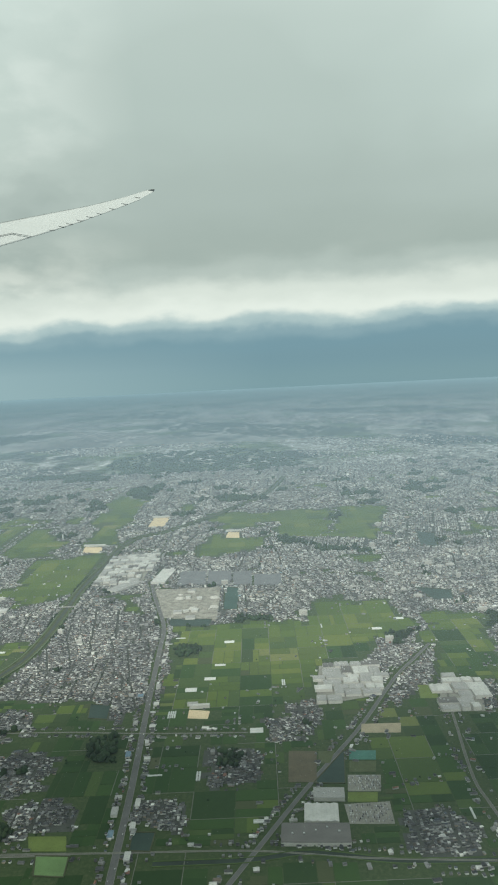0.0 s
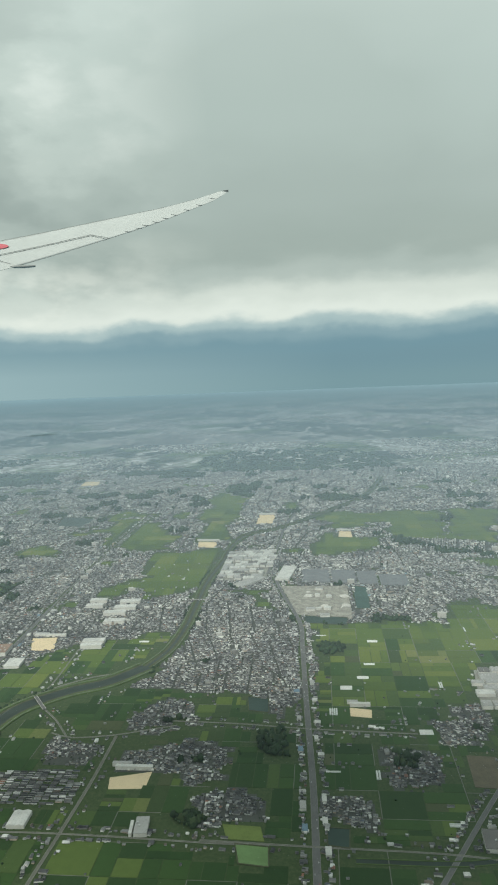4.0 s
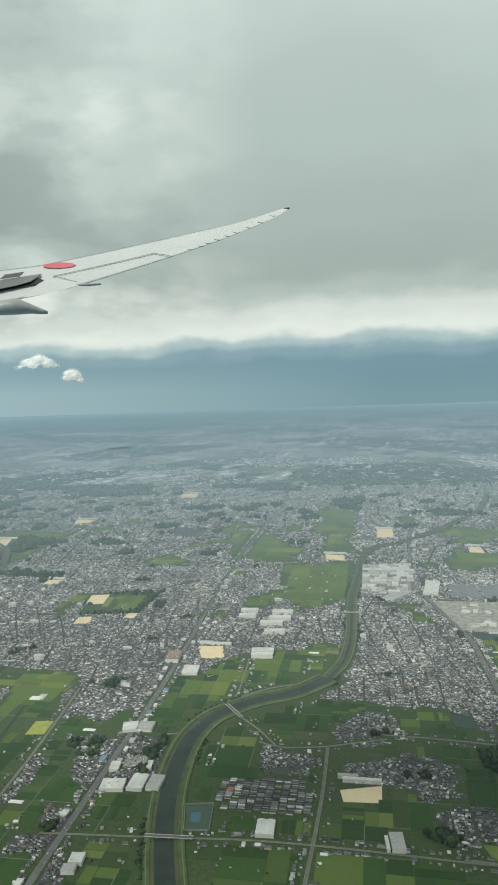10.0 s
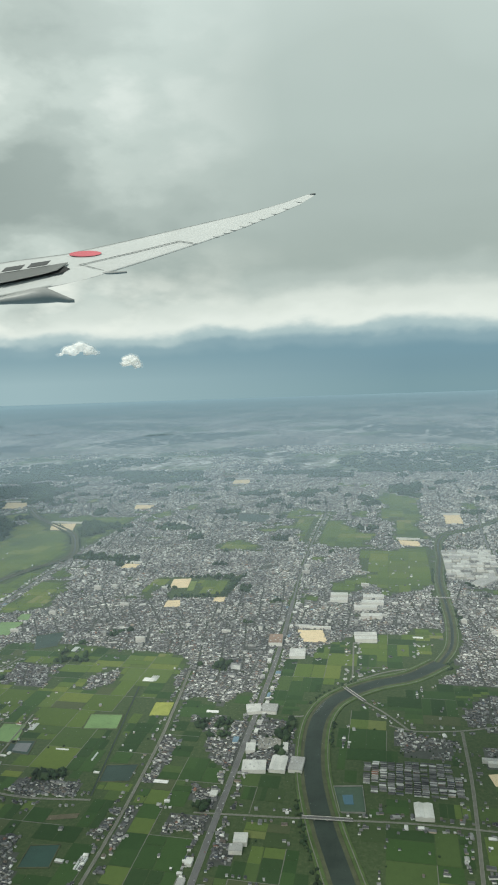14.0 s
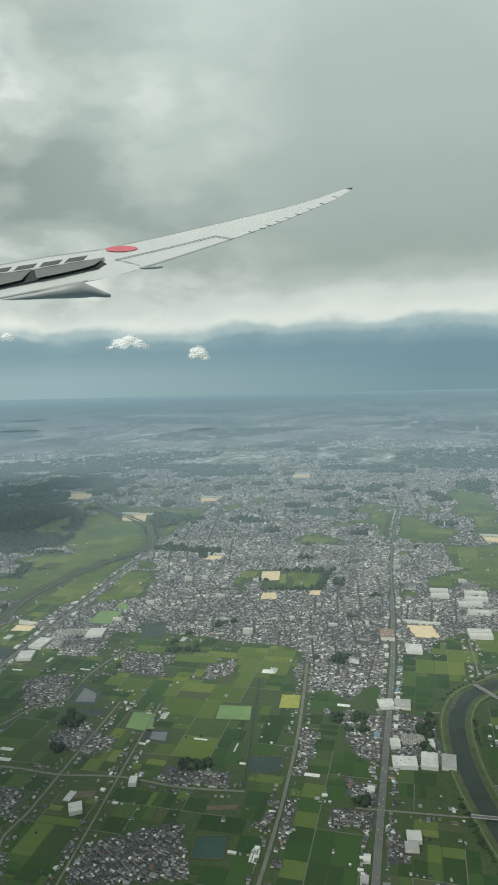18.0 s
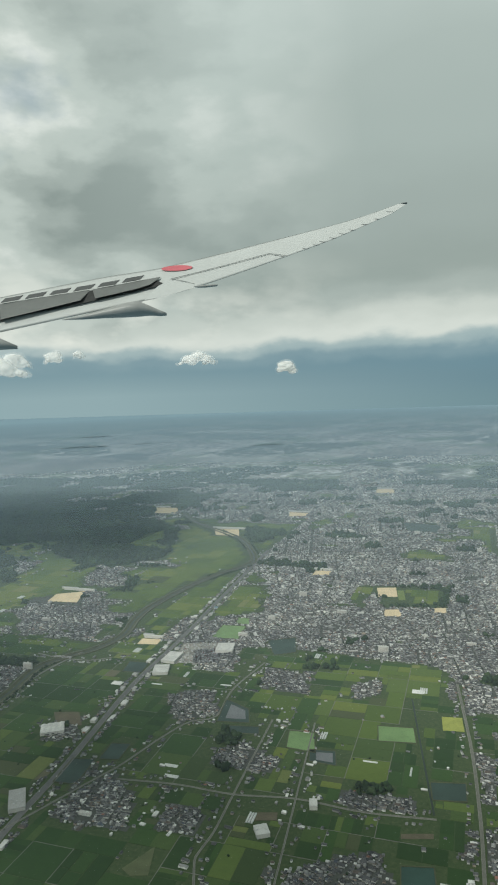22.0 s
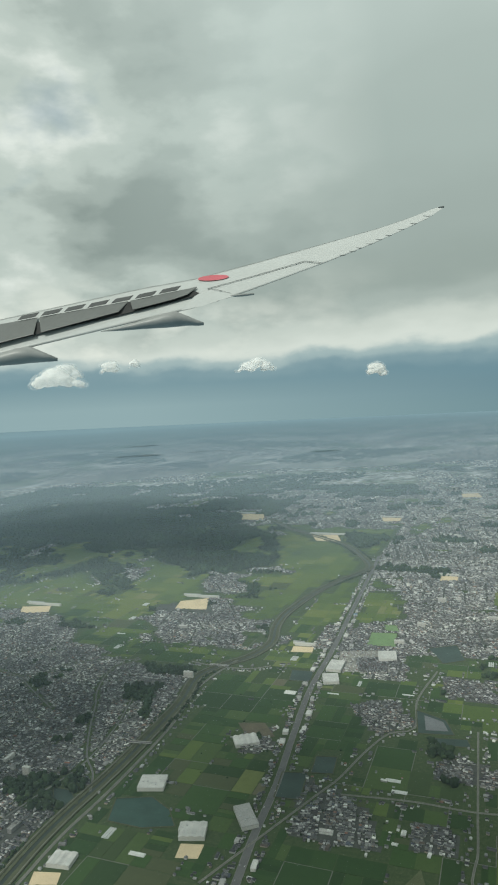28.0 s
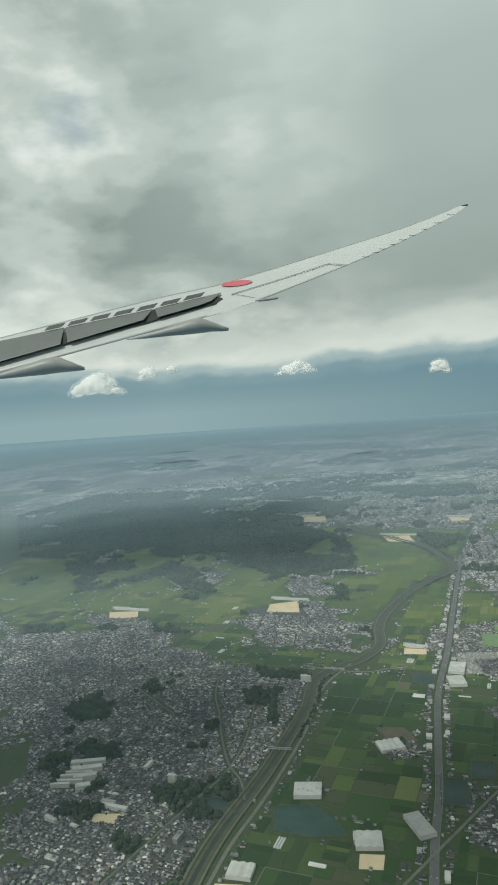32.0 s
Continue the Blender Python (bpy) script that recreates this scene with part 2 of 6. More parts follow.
# brighter greens for fields farther out: sunlight is put into the crop colour
SUNLIT_GREENS = [(0.0, (0.046, 0.078, 0.020)), (0.22, (0.061, 0.096, 0.020)), (0.40, (0.073, 0.112, 0.022)), (0.52, (0.084, 0.120, 0.024)), (0.62, (0.108, 0.138, 0.029)), (0.74, (0.072, 0.102, 0.024)), (0.82, (0.140, 0.152, 0.052)), (0.90, (0.052, 0.070, 0.024))]


def crop(name, island, stops=GREENS):
    """Paddies and plots: a crop a parcel, ripening in broad stretches, with rows and wet patches."""
    m, nt, b = material(name, 0.9)
    pick = mnode(nt, "ShaderNodeNewGeometry").outputs["Random Per Island"] if island else mnode(nt, "ShaderNodeObjectInfo").outputs["Random"]
    # neighbours tend to be the same crop
    near = mnode(nt, "ShaderNodeMapRange")
    near.inputs[1].default_value, near.inputs[2].default_value = 0.30, 0.70
    pos = mnode(nt, "ShaderNodeNewGeometry").outputs["Position"]
    shift = mnode(nt, "ShaderNodeVectorMath", operation="ADD")
    shift.inputs[1].default_value = (700.0, -88.0, 0.0)
    cell = mnode(nt, "ShaderNodeVectorMath", operation="SNAP")
    cell.inputs[1].default_value = (12.1, 12.1, 12.1)
    nt.links.new(pos, shift.inputs[0]), nt.links.new(shift.outputs[0], cell.inputs[0])
    broad = mnode(nt, "ShaderNodeTexNoise")
    broad.inputs["Scale"].default_value, broad.inputs["Detail"].default_value = 0.024, 2.0
    nt.links.new(cell.outputs[0], broad.inputs["Vector"])
    nt.links.new(broad.outputs["Fac"], near.inputs[0])
    own = mnode(nt, "ShaderNodeMath", operation="MULTIPLY_ADD")
    own.inputs[1].default_value = 0.32
    half = mnode(nt, "ShaderNodeMath", operation="MULTIPLY")
    half.inputs[1].default_value = 0.68
    nt.links.new(near.outputs[0], half.inputs[0])
    nt.links.new(pick, own.inputs[0]), nt.links.new(half.outputs[0], own.inputs[2])
    colour = ramp(nt, own.outputs[0], stops, "CONSTANT")
    blot = ramp(nt, noise_fac(nt, 0.5, 5.0, 0.65), [(0.3, (0.92, 0.93, 0.92)), (0.7, (1.08, 1.07, 1.06))])
    colour = mixed(nt, 1.0, colour, blot, "MULTIPLY")
    nt.links.new(colour, b.inputs["Base Color"])
    bumped(nt, b, noise_fac(nt, 4.0, 4.0), 0.4)
    return m


def ground_material():
    """Open plain: grass and bare ground near, and far off the mottle of towns, woods and fields."""
    m, nt, b = material("plain_ground", 0.9)
    grass = ramp(nt, noise_fac(nt, 0.9, 6.0, 0.7), [(0.3, (0.026, 0.046, 0.016)), (0.5, (0.042, 0.066, 0.024)), (0.64, (0.062, 0.080, 0.034)), (0.78, (0.10, 0.105, 0.065))])
    tc = mnode(nt, "ShaderNodeNewGeometry").outputs["Position"]
    vor = mnode(nt, "ShaderNodeTexVoronoi")
    vor.inputs["Scale"].default_value = 0.16
    nt.links.new(tc, vor.inputs["Vector"])
    sp = mnode(nt, "ShaderNodeSeparateColor")
    nt.links.new(vor.outputs["Color"], sp.inputs[0])
    built = ramp(nt, sp.outputs[0], [(0.0, (0.20, 0.20, 0.195)), (0.3, (0.10, 0.12, 0.09)), (0.55, (0.34, 0.34, 0.33)), (0.82, (0.72, 0.72, 0.70))], "CONSTANT")
    # far districts: pale estates, works and quarries against dark woods
    estate = ramp(nt, noise_fac(nt, 0.021, 5.0, 0.65, (1, 0.42, 1)), [(0.40, (0.09, 0.10, 0.08)), (0.52, (0.26, 0.26, 0.25)), (0.60, (0.44, 0.44, 0.43)), (0.68, (0.82, 0.81, 0.78))])
    built = mixed(nt, 0.55, built, estate)
    green = ramp(nt, noise_fac(nt, 0.03, 5.0, 0.6), [(0.35, (0.03, 0.05, 0.025)), (0.5, (0.06, 0.10, 0.035)), (0.65, (0.12, 0.16, 0.06))])
    land = mixed(nt, ramp(nt, noise_fac(nt, 0.009, 6.0, 0.62, (1, 0.6, 1)), [(0.42, (0, 0, 0)), (0.52, (1, 1, 1))]), green, built)
    land = mixed(nt, ramp(nt, noise_fac(nt, 0.0062, 6.0, 0.6, (0.8, 0.5, 1)), [(0.54, (0, 0, 0)), (0.585, (1, 1, 1))]), land, (0.014, 0.026, 0.018))
    sepn = mnode(nt, "ShaderNodeSeparateXYZ")
    nt.links.new(tc, sepn.inputs[0])
    mr = mnode(nt, "ShaderNodeMapRange")
    mr.inputs[1].default_value, mr.inputs[2].default_value = 560.0, 800.0
    nt.links.new(sepn.outputs["Y"], mr.inputs[0])
    nt.links.new(mixed(nt, mr.outputs[0], grass, land), b.inputs["Base Color"])
    return m


def water_material(name, deep, rough=0.4):
    m, nt, b = material(name, rough)
    b.inputs["Specular IOR Level"].default_value = 0.07
    nt.links.new(ramp(nt, noise_fac(nt, 0.12), [(0.3, tuple(c * 0.8 for c in deep)), (0.7, tuple(c * 1.25 for c in deep))]), b.inputs["Base Color"])
    bumped(nt, b, noise_fac(nt, 3.0, 3.0), 0.05)
    return m


M_GROUND = ground_material()
M_CROP, M_CROP_ONE, M_CROP_SUNLIT = crop("crop_parcels", True), crop("crop_parcel", False), crop("young_crop_parcels", True, SUNLIT_GREENS)
M_ROOF, M_ROOF_ONE = varied("house_roofs", ROOFS, 0.55), varied("house_roof", ROOFS, 0.55, False)
M_CITY_ROOF = varied("city_roofs", CITY_ROOFS, 0.7)
M_WALL, M_WALL_ONE = varied("house_walls", WALLS, 0.85), varied("house_wall", WALLS, 0.85, False)
M_ROAD = plain("asphalt", (0.115, 0.115, 0.115), 0.9, 0.25, 0.2)
M_TOWN = plain("town_pavement", (0.064, 0.069, 0.062), 0.95, 0.3, 0.25)
M_TRACK = plain("farm_track", (0.135, 0.134, 0.115), 0.95, 0.3, 0.4)
M_KERB = plain("concrete", (0.42, 0.41, 0.38), 0.9, 0.2, 0.4)
M_VERGE = plain("grey_verge", (0.20, 0.20, 0.18), 0.95, 0.3, 0.5)
M_SAND = plain("bare_sand", (0.58, 0.47, 0.31), 0.95, 0.15, 0.15)
M_GRAVEL = plain("gravel_yard", (0.23, 0.225, 0.20), 0.95, 0.35, 0.18)
M_PANEL = plain("dark_panels", (0.135, 0.142, 0.15), 0.5, 0.25, 0.25)
M_BANK = plain("grass_bank", (0.06, 0.095, 0.03), 0.95, 0.4, 0.25)
M_MUD = plain("dry_bank", (0.068, 0.076, 0.042), 0.95, 0.35, 0.25)
M_WATER = water_material("river_water", (0.030, 0.042, 0.034))
M_POND = water_material("pond_water", (0.034, 0.056, 0.047))
M_POND_G = water_material("green_pond_water", (0.13, 0.21, 0.085), 0.3)
M_POND_T = water_material("teal_pond_water", (0.032, 0.066, 0.054), 0.3)
M_POOL = plain("pool_blue", (0.042, 0.105, 0.15), 0.3, 0.15, 0.3)
M_COURT = plain("green_court", (0.055, 0.088, 0.062), 0.9, 0.15, 0.3)
M_PLOTS = {"lime": plain("lime_plot", (0.125, 0.165, 0.045), 0.9, 0.2, 0.3), "brown": plain("tilled_plot", (0.105, 0.092, 0.062), 0.95, 0.25, 0.3), "olive": plain("olive_plot", (0.085, 0.10, 0.05), 0.95, 0.25, 0.3), "tan": plain("tan_plot", (0.32, 0.28, 0.20), 0.95, 0.25, 0.3), "teal": plain("teal_netting", (0.06, 0.16, 0.13), 0.8, 0.2, 0.3)}
M_YELLOW = plain("ripe_field", (0.25, 0.27, 0.065), 0.9, 0.2, 0.3)
M_LEAF = varied("tree_crowns", [(0.0, (0.019, 0.036, 0.017)), (0.35, (0.023, 0.044, 0.020)), (0.7, (0.029, 0.051, 0.022)), (0.92, (0.040, 0.064, 0.028))], 0.95, True, 0.25, 0.05)
M_WORKS = plain("works_gravel", (0.25, 0.24, 0.21), 0.95, 0.6, 0.3, 0.0, 1.6)
M_WHITE_ROOF = plain("pale_sheet_roof", (0.46, 0.46, 0.44), 0.5, 0.28, 0.3)
M_GREY_ROOF = plain("grey_sheet_roof", (0.30, 0.30, 0.29), 0.6, 0.2, 0.2)
M_DARK_ROOF = plain("dark_sheet_roof", (0.13, 0.125, 0.12), 0.6, 0.2, 0.2)
M_BROWN_ROOF = plain("brown_roof", (0.22, 0.155, 0.12), 0.7, 0.2, 0.2)
M_BLUE_ROOF = plain("blue_sheet_roof", (0.13, 0.20, 0.26), 0.55, 0.15, 0.2)
M_PALE_WALL = plain("pale_wall", (0.46, 0.455, 0.425), 0.85, 0.12, 0.4)
M_FILM = plain("greenhouse_film", (0.52, 0.53, 0.52), 0.35, 0.12, 0.5)
M_VENT = plain("roof_vent_metal", (0.40, 0.41, 0.41), 0.5, 0.2, 0.5)
M_CARS = varied("car_paint", [(0.0, (0.55, 0.55, 0.54)), (0.35, (0.06, 0.06, 0.07)), (0.6, (0.28, 0.29, 0.30)), (0.95, (0.22, 0.06, 0.05))], 0.35)


# ---- helpers ----
def mesh_of(name, verts, faces, mats, slots=None, smooth=False):
    """A mesh from arrays; faces is a list of (count x corners) index arrays, slots the material of each array."""
    me = bpy.data.meshes.new(name)
    verts = np.asarray(verts, np.float32).reshape(-1, 3)
    loops = np.concatenate([np.asarray(f).ravel() for f in faces]).astype(np.int32)
    totals = np.concatenate([np.full(len(f), f.shape[1]) for f in faces]).astype(np.int32)
    starts = np.r_[0, np.cumsum(totals)[:-1]].astype(np.int32)
    me.vertices.add(len(verts)), me.loops.add(len(loops)), me.polygons.add(len(totals))
    me.vertices.foreach_set("co", verts.ravel())
    me.loops.foreach_set("vertex_index", loops)
    me.polygons.foreach_set("loop_start", starts)
    if slots is not None:
        me.polygons.foreach_set("material_index", np.concatenate([np.full(len(f), s) for f, s in zip(faces, slots)]).astype(np.int32))
    me.polygons.foreach_set("use_smooth", np.full(len(totals), smooth))
    for m in mats:
        me.materials.append(m)
    me.update(calc_edges=True)
    return me


def part(name, bm, mat, parent=None, label=""):
    """Links a bmesh as one mesh object under a thing or under a part."""
    me = bpy.data.meshes.new(name)
    bmesh.ops.recalc_face_normals(bm, faces=bm.faces)
    bm.to_mesh(me)
    bm.free()
    me.materials.append(mat)
    ob = new(name, me)
    ob.parent = parent
    return tagged(ob, label)


def thing(name, label, category, group="", kind="", m=None):
    ob = new(name)
    ob.empty_display_size = 0.5
    if m is not None:
        ob.matrix_world = m
    return tagged(ob, label, category, group, kind)


def box(bm, x0, y0, z0, x1, y1, z1):
    v = [bm.verts.new(p) for p in ((x0, y0, z0), (x1, y0, z0), (x1, y1, z0), (x0, y1, z0), (x0, y0, z1), (x1, y0, z1), (x1, y1, z1), (x0, y1, z1))]
    for f in ((3, 2, 1, 0), (4, 5, 6, 7), (0, 1, 5, 4), (1, 2, 6, 5), (2, 3, 7, 6), (3, 0, 4, 7)):
        bm.faces.new([v[i] for i in f])


def prism(bm, pts, z0, z1, inset=0.0):
    """A slab over a polygon; inset draws the top in."""
    c = np.mean(pts, axis=0)
    low = [bm.verts.new((x, y, z0)) for x, y in pts]
    top = [bm.verts.new((x + (c[0] - x) * inset, y + (c[1] - y) * inset, z1)) for x, y in pts]
    bm.faces.new(top)
    for i in range(len(pts)):
        j = (i + 1) % len(pts)
        bm.faces.new((low[i], low[j], top[j], top[i]))


def gable(bm, w, d, h, over=0.06):
    """A gabled roof with eaves, on walls w x d of height 0 at z = h - its ridge runs along x."""
    a, b, r = w / 2 + over, d / 2 + over, d * 0.24
    low = [bm.verts.new((x, y, h - 0.03)) for x, y in ((-a, -b), (a, -b), (a, b), (-a, b))]
    mid = [bm.verts.new((x, y, h + 0.03)) for x, y in ((-a, -b), (a, -b), (a, b), (-a, b))]
    r0, r1 = bm.verts.new((-a, 0, h + r)), bm.verts.new((a, 0, h + r))
    for f in ((mid[0], mid[1], r1, r0), (mid[2], mid[3], r0, r1), (mid[1], mid[2], r1), (mid[3], mid[0], r0), (low[3], low[2], low[1], low[0])):
        bm.faces.new(f)
    for i in range(4):
        bm.faces.new((low[i], low[(i + 1) % 4], mid[(i + 1) % 4], mid[i]))


def glide(pts, step=4.0):
    """A smooth line through waypoints."""
    p = [Vector((*q, 0)) for q in pts]
    p = [2 * p[0] - p[1], *p, 2 * p[-1] - p[-2]]
    out = []
    for i in range(1, len(p) - 2):
        n = max(2, int((p[i + 1] - p[i]).length / step))
        for k in range(n):
            t = k / n
            out.append(0.5 * (2 * p[i] + (p[i + 1] - p[i - 1]) * t + (2 * p[i - 1] - 5 * p[i] + 4 * p[i + 1] - p[i + 2]) * t * t + (3 * p[i] - p[i - 1] - 3 * p[i + 1] + p[i + 2]) * t ** 3))
    out.append(p[-2])
    return out


def sides(line, off):
    out = []
    for i, q in enumerate(line):
        d = (line[min(i + 1, len(line) - 1)] - line[max(i - 1, 0)]).normalized()
        out.append(Vector((q.x - d.y * off, q.y + d.x * off, 0)))
    return out


def strip(bm, line, off0, off1, z, low=0.0):
    """A ribbon between two offsets of a line, with edges down to the ground."""
    a, b = sides(line, off0), sides(line, off1)
    va, vb = [bm.verts.new((p.x, p.y, z)) for p in a], [bm.verts.new((p.x, p.y, z)) for p in b]
    la, lb = [bm.verts.new((p.x, p.y, low)) for p in a], [bm.verts.new((p.x, p.y, low)) for p in b]
    for i in range(len(line) - 1):
        bm.faces.new((va[i], va[i + 1], vb[i + 1], vb[i]))
        bm.faces.new((la[i], la[i + 1], va[i + 1], va[i]))
        bm.faces.new((vb[i], vb[i + 1], lb[i + 1], lb[i]))


# ---- the plan: what lies where, in metres ----
PLAN = []


def plan(kind, name, width, *pts):
    if kind in ("road", "river") and not name.startswith("st_") and min(pts[0][1], pts[-1][1]) < 175:
        # lines that leave the near edge of the plan run on
        pts = list(pts)
        for end, inner in ((0, 1), (-1, -2)):
            if pts[end][1] < 175 and abs(pts[end][1] - pts[inner][1]) > 6:
                d = (Vector(pts[end]) - Vector(pts[inner])).normalized() * 45
                pts.insert(0, tuple(Vector(pts[0]) + d)) if end == 0 else pts.append(tuple(Vector(pts[-1]) + d))
    PLAN.append((kind, name, width, pts))


plan("road", "art_a", 2.2, (-39.8, 152.1), (-41.0, 187.0), (-43.8, 236.8), (-46.3, 286.8), (-48.0, 313.0), (-58.0, 354.1), (-64.6, 384.0))
plan("road", "art_b", 1.8, (-69.3, 390.6), (-66.9, 455.0), (-63.4, 523.4), (-58.1, 565.7))
plan("road", "diag", 1.4, (-11.1, 149.1), (-3.7, 161.4), (5.9, 177.5), (15.3, 192.6), (31.0, 216.9), (49.3, 250.3), (60.9, 266.8), (70.1, 280.0))
plan("road", "low_a", 0.9, (-70.2, 162.3), (-41.0, 161.2), (-5.1, 159.9), (21.2, 156.0), (53.6, 153.2))
plan("road", "right_a", 1.1, (59.5, 170.4), (58.4, 185.3), (61.8, 212.6), (64.4, 231.2), (68.3, 248.4))
plan("road", "mid_a", 0.8, (-92.5, 221.7), (-66.8, 220.3), (-41.2, 217.5), (-6.9, 215.4))
plan("road", "vert_b", 1.2, (-109.0, 148.2), (-108.1, 164.1), (-107.2, 186.7), (-107.2, 211.3))
plan("road", "hor_b", 0.8, (-182.7, 158.9), (-150.9, 161.0), (-123.4, 163.0), (-96.4, 162.7), (-68.3, 161.4), (-51.9, 161.3))
plan("road", "curv_b", 0.8, (-130.4, 212.6), (-122.0, 209.8), (-107.3, 212.0), (-100.0, 214.6), (-87.9, 218.7))
plan("road", "art_c", 2.0, (-175.8, 135.6), (-176.0, 159.2), (-176.2, 201.8), (-176.5, 243.3), (-177.6, 282.5), (-180.3, 335.1))
plan("road", "st_n", 1.5, (-180.3, 335.1), (-182.9, 391.9), (-184.3, 470.0), (-184.0, 563.4))
plan("road", "brid_b", 0.9, (-145.9, 281.7), (-144.6, 248.4), (-145.8, 236.4), (-132.1, 220.8), (-124.2, 210.3))
plan("road", "rail_b", 1.0, (-104.4, 278.9), (-116.9, 261.1), (-129.6, 254.8), (-137.9, 249.0), (-148.9, 238.4), (-153.9, 224.8), (-156.6, 216.4), (-164.9, 213.7))
plan("road", "express", 2.4, (-345.5, 445.2), (-341.4, 378.2), (-337.6, 312.5), (-334.7, 264.2), (-333.3, 221.6), (-329.2, 185.7), (-325.2, 155.4), (-323.4, 131.7), (-321.5, 115.0))
plan("road", "vill_d", 1.0, (-288.0, 249.1), (-292.5, 221.4), (-290.9, 199.7), (-298.4, 193.7), (-303.5, 181.1), (-308.4, 163.1), (-312.6, 153.0))
plan("road", "hor_c", 0.9, (-306.1, 155.4), (-286.4, 157.3), (-269.2, 156.9), (-251.4, 159.4), (-232.3, 158.2), (-213.4, 159.9))
plan("road", "v_c1", 0.9, (-269.2, 156.9), (-268.6, 138.8), (-269.5, 129.9), (-266.6, 121.8))
plan("road", "v_c2", 0.7, (-251.4, 158.5), (-249.8, 142.6))
plan("road", "strip_c", 1.1, (-209.9, 245.6), (-204.7, 198.3), (-202.5, 164.6), (-201.8, 141.5), (-201.7, 128.6))
plan("road", "riv_d", 1.1, (-371.7, 98.4), (-372.7, 117.4), (-371.8, 140.9), (-372.6, 178.5), (-376.9, 213.7), (-372.4, 242.1))
plan("road", "brid_d", 0.9, (-391.6, 236.3), (-379.6, 233.9), (-364.1, 234.3), (-355.8, 239.4))
plan("river", "r1", 5.2, (-142.3, 144.2), (-146.7, 157.4), (-151.0, 173.7), (-153.4, 187.6), (-154.5, 203.7), (-153.6, 216.7), (-148.8, 229.5), (-136.4, 241.9), (-122.3, 250.4), (-110.3, 264.3))
plan("river", "r1a", 2.6, (-110.3, 264.3), (-104.6, 281.9), (-102.4, 308.4), (-102.7, 339.9), (-103.1, 378.2), (-99.7, 419.3))
plan("river", "r1b", 2.2, (-99.7, 419.3), (-98.1, 461.8), (-89.9, 489.9), (-69.1, 508.1), (-30.6, 565.5), (7.0, 641.3), (29.5, 739.9))
plan("river", "r2", 2.3, (-375.7, 97.2), (-377.1, 111.4), (-377.4, 126.4), (-376.5, 148.2), (-376.8, 170.0), (-377.8, 197.8), (-381.7, 221.2), (-375.5, 236.8), (-368.7, 246.2), (-364.5, 265.0), (-369.5, 288.1), (-370.7, 310.8), (-365.6, 349.3), (-358.3, 375.4), (-348.7, 397.5), (-346.7, 415.6), (-358.0, 443.6), (-378.2, 478.8), (-408.5, 508.2), (-443.7, 542.2), (-473.6, 582.7))
plan("canal", "c1", 0.7, (-225.4, 229.1), (-219.1, 191.1), (-214.1, 161.6))
plan("pond", "p1g", 0, (-263.1, 196.1), (-254.5, 196.6), (-251.5, 184.3), (-261.4, 185.2))
plan("pond", "p2", 0, (-253.8, 185.9), (-245.5, 186.9), (-243.7, 178.6), (-252.4, 179.1))
plan("pond", "p3", 0, (-216.0, 176.9), (-206.1, 178.8), (-205.7, 169.8), (-214.9, 168.3))
plan("pond", "p4g", 0, (-234.9, 206.4), (-223.1, 207.7), (-221.4, 197.8), (-233.4, 196.3))
plan("pond", "p5", 0, (-220.7, 139.8), (-213.0, 141.4), (-211.9, 133.2), (-219.9, 131.8))
plan("pond", "p6", 0, (-292.0, 213.1), (-281.3, 207.5), (-277.8, 197.6), (-289.4, 196.0))
plan("pond", "p7", 0, (-284.0, 194.3), (-273.8, 196.0), (-272.2, 191.0), (-282.8, 189.6))
plan("pond", "p8", 0, (-294.3, 273.7), (-282.4, 280.1), (-277.8, 263.1), (-286.5, 257.7))
plan("pond", "p9g", 0, (-322.0, 289.1), (-310.0, 290.0), (-308.1, 272.1), (-321.2, 271.5))
plan("pond", "p10g", 0, (-318.1, 301.4), (-311.5, 301.0), (-309.3, 291.9), (-316.5, 292.9))
plan("pond", "lake", 0, (-260.4, 559.9), (-228.7, 552.3), (-230.3, 522.6), (-253.1, 525.7))
plan("pond", "p11", 0, (-325.6, 162.1), (-318.0, 163.6), (-316.5, 149.6), (-323.9, 149.0))
plan("pond", "p12", 0, (-318.1, 173.6), (-311.5, 174.7), (-310.6, 165.0), (-317.2, 163.8))
plan("pond", "p13", 0, (-367.8, 136.1), (-357.8, 139.7), (-350.1, 135.5), (-345.1, 129.1), (-353.6, 125.9), (-364.3, 126.1))
plan("pond", "p14", 0, (-389.4, 136.0), (-383.5, 136.1), (-377.0, 130.6), (-383.2, 126.9))
plan("pond", "p15", 0, (-345.8, 237.4), (-336.6, 237.7), (-335.1, 227.7), (-343.7, 226.7))
plan("pond", "p16", 0, (110.3, 473.2), (121.5, 462.8), (114.5, 429.7), (105.0, 435.6))
plan("pond", "p17", 0, (81.5, 353.0), (99.0, 345.9), (95.7, 331.6), (86.4, 332.0))
plan("pond", "tri", 0, (23.4, 203.1), (21.4, 185.8), (12.2, 186.5))
plan("pond", "teal", 0, (-20.4, 367.5), (-12.5, 364.5), (-13.3, 331.3), (-20.5, 332.2))
plan("pond", "strip", 0, (-46.4, 322.3), (-25.4, 319.7), (-25.7, 310.4), (-45.3, 312.7))
plan("pond", "p18", 0, (-37.3, 168.7), (-31.2, 168.3), (-31.6, 161.1), (-37.1, 161.8))
plan("pond", "p19g", 0, (-60.9, 161.4), (-52.1, 160.7), (-51.5, 153.6), (-59.2, 154.4))
plan("pond", "p20", 0, (-65.6, 239.6), (-57.7, 238.1), (-56.8, 228.0), (-64.1, 229.4))
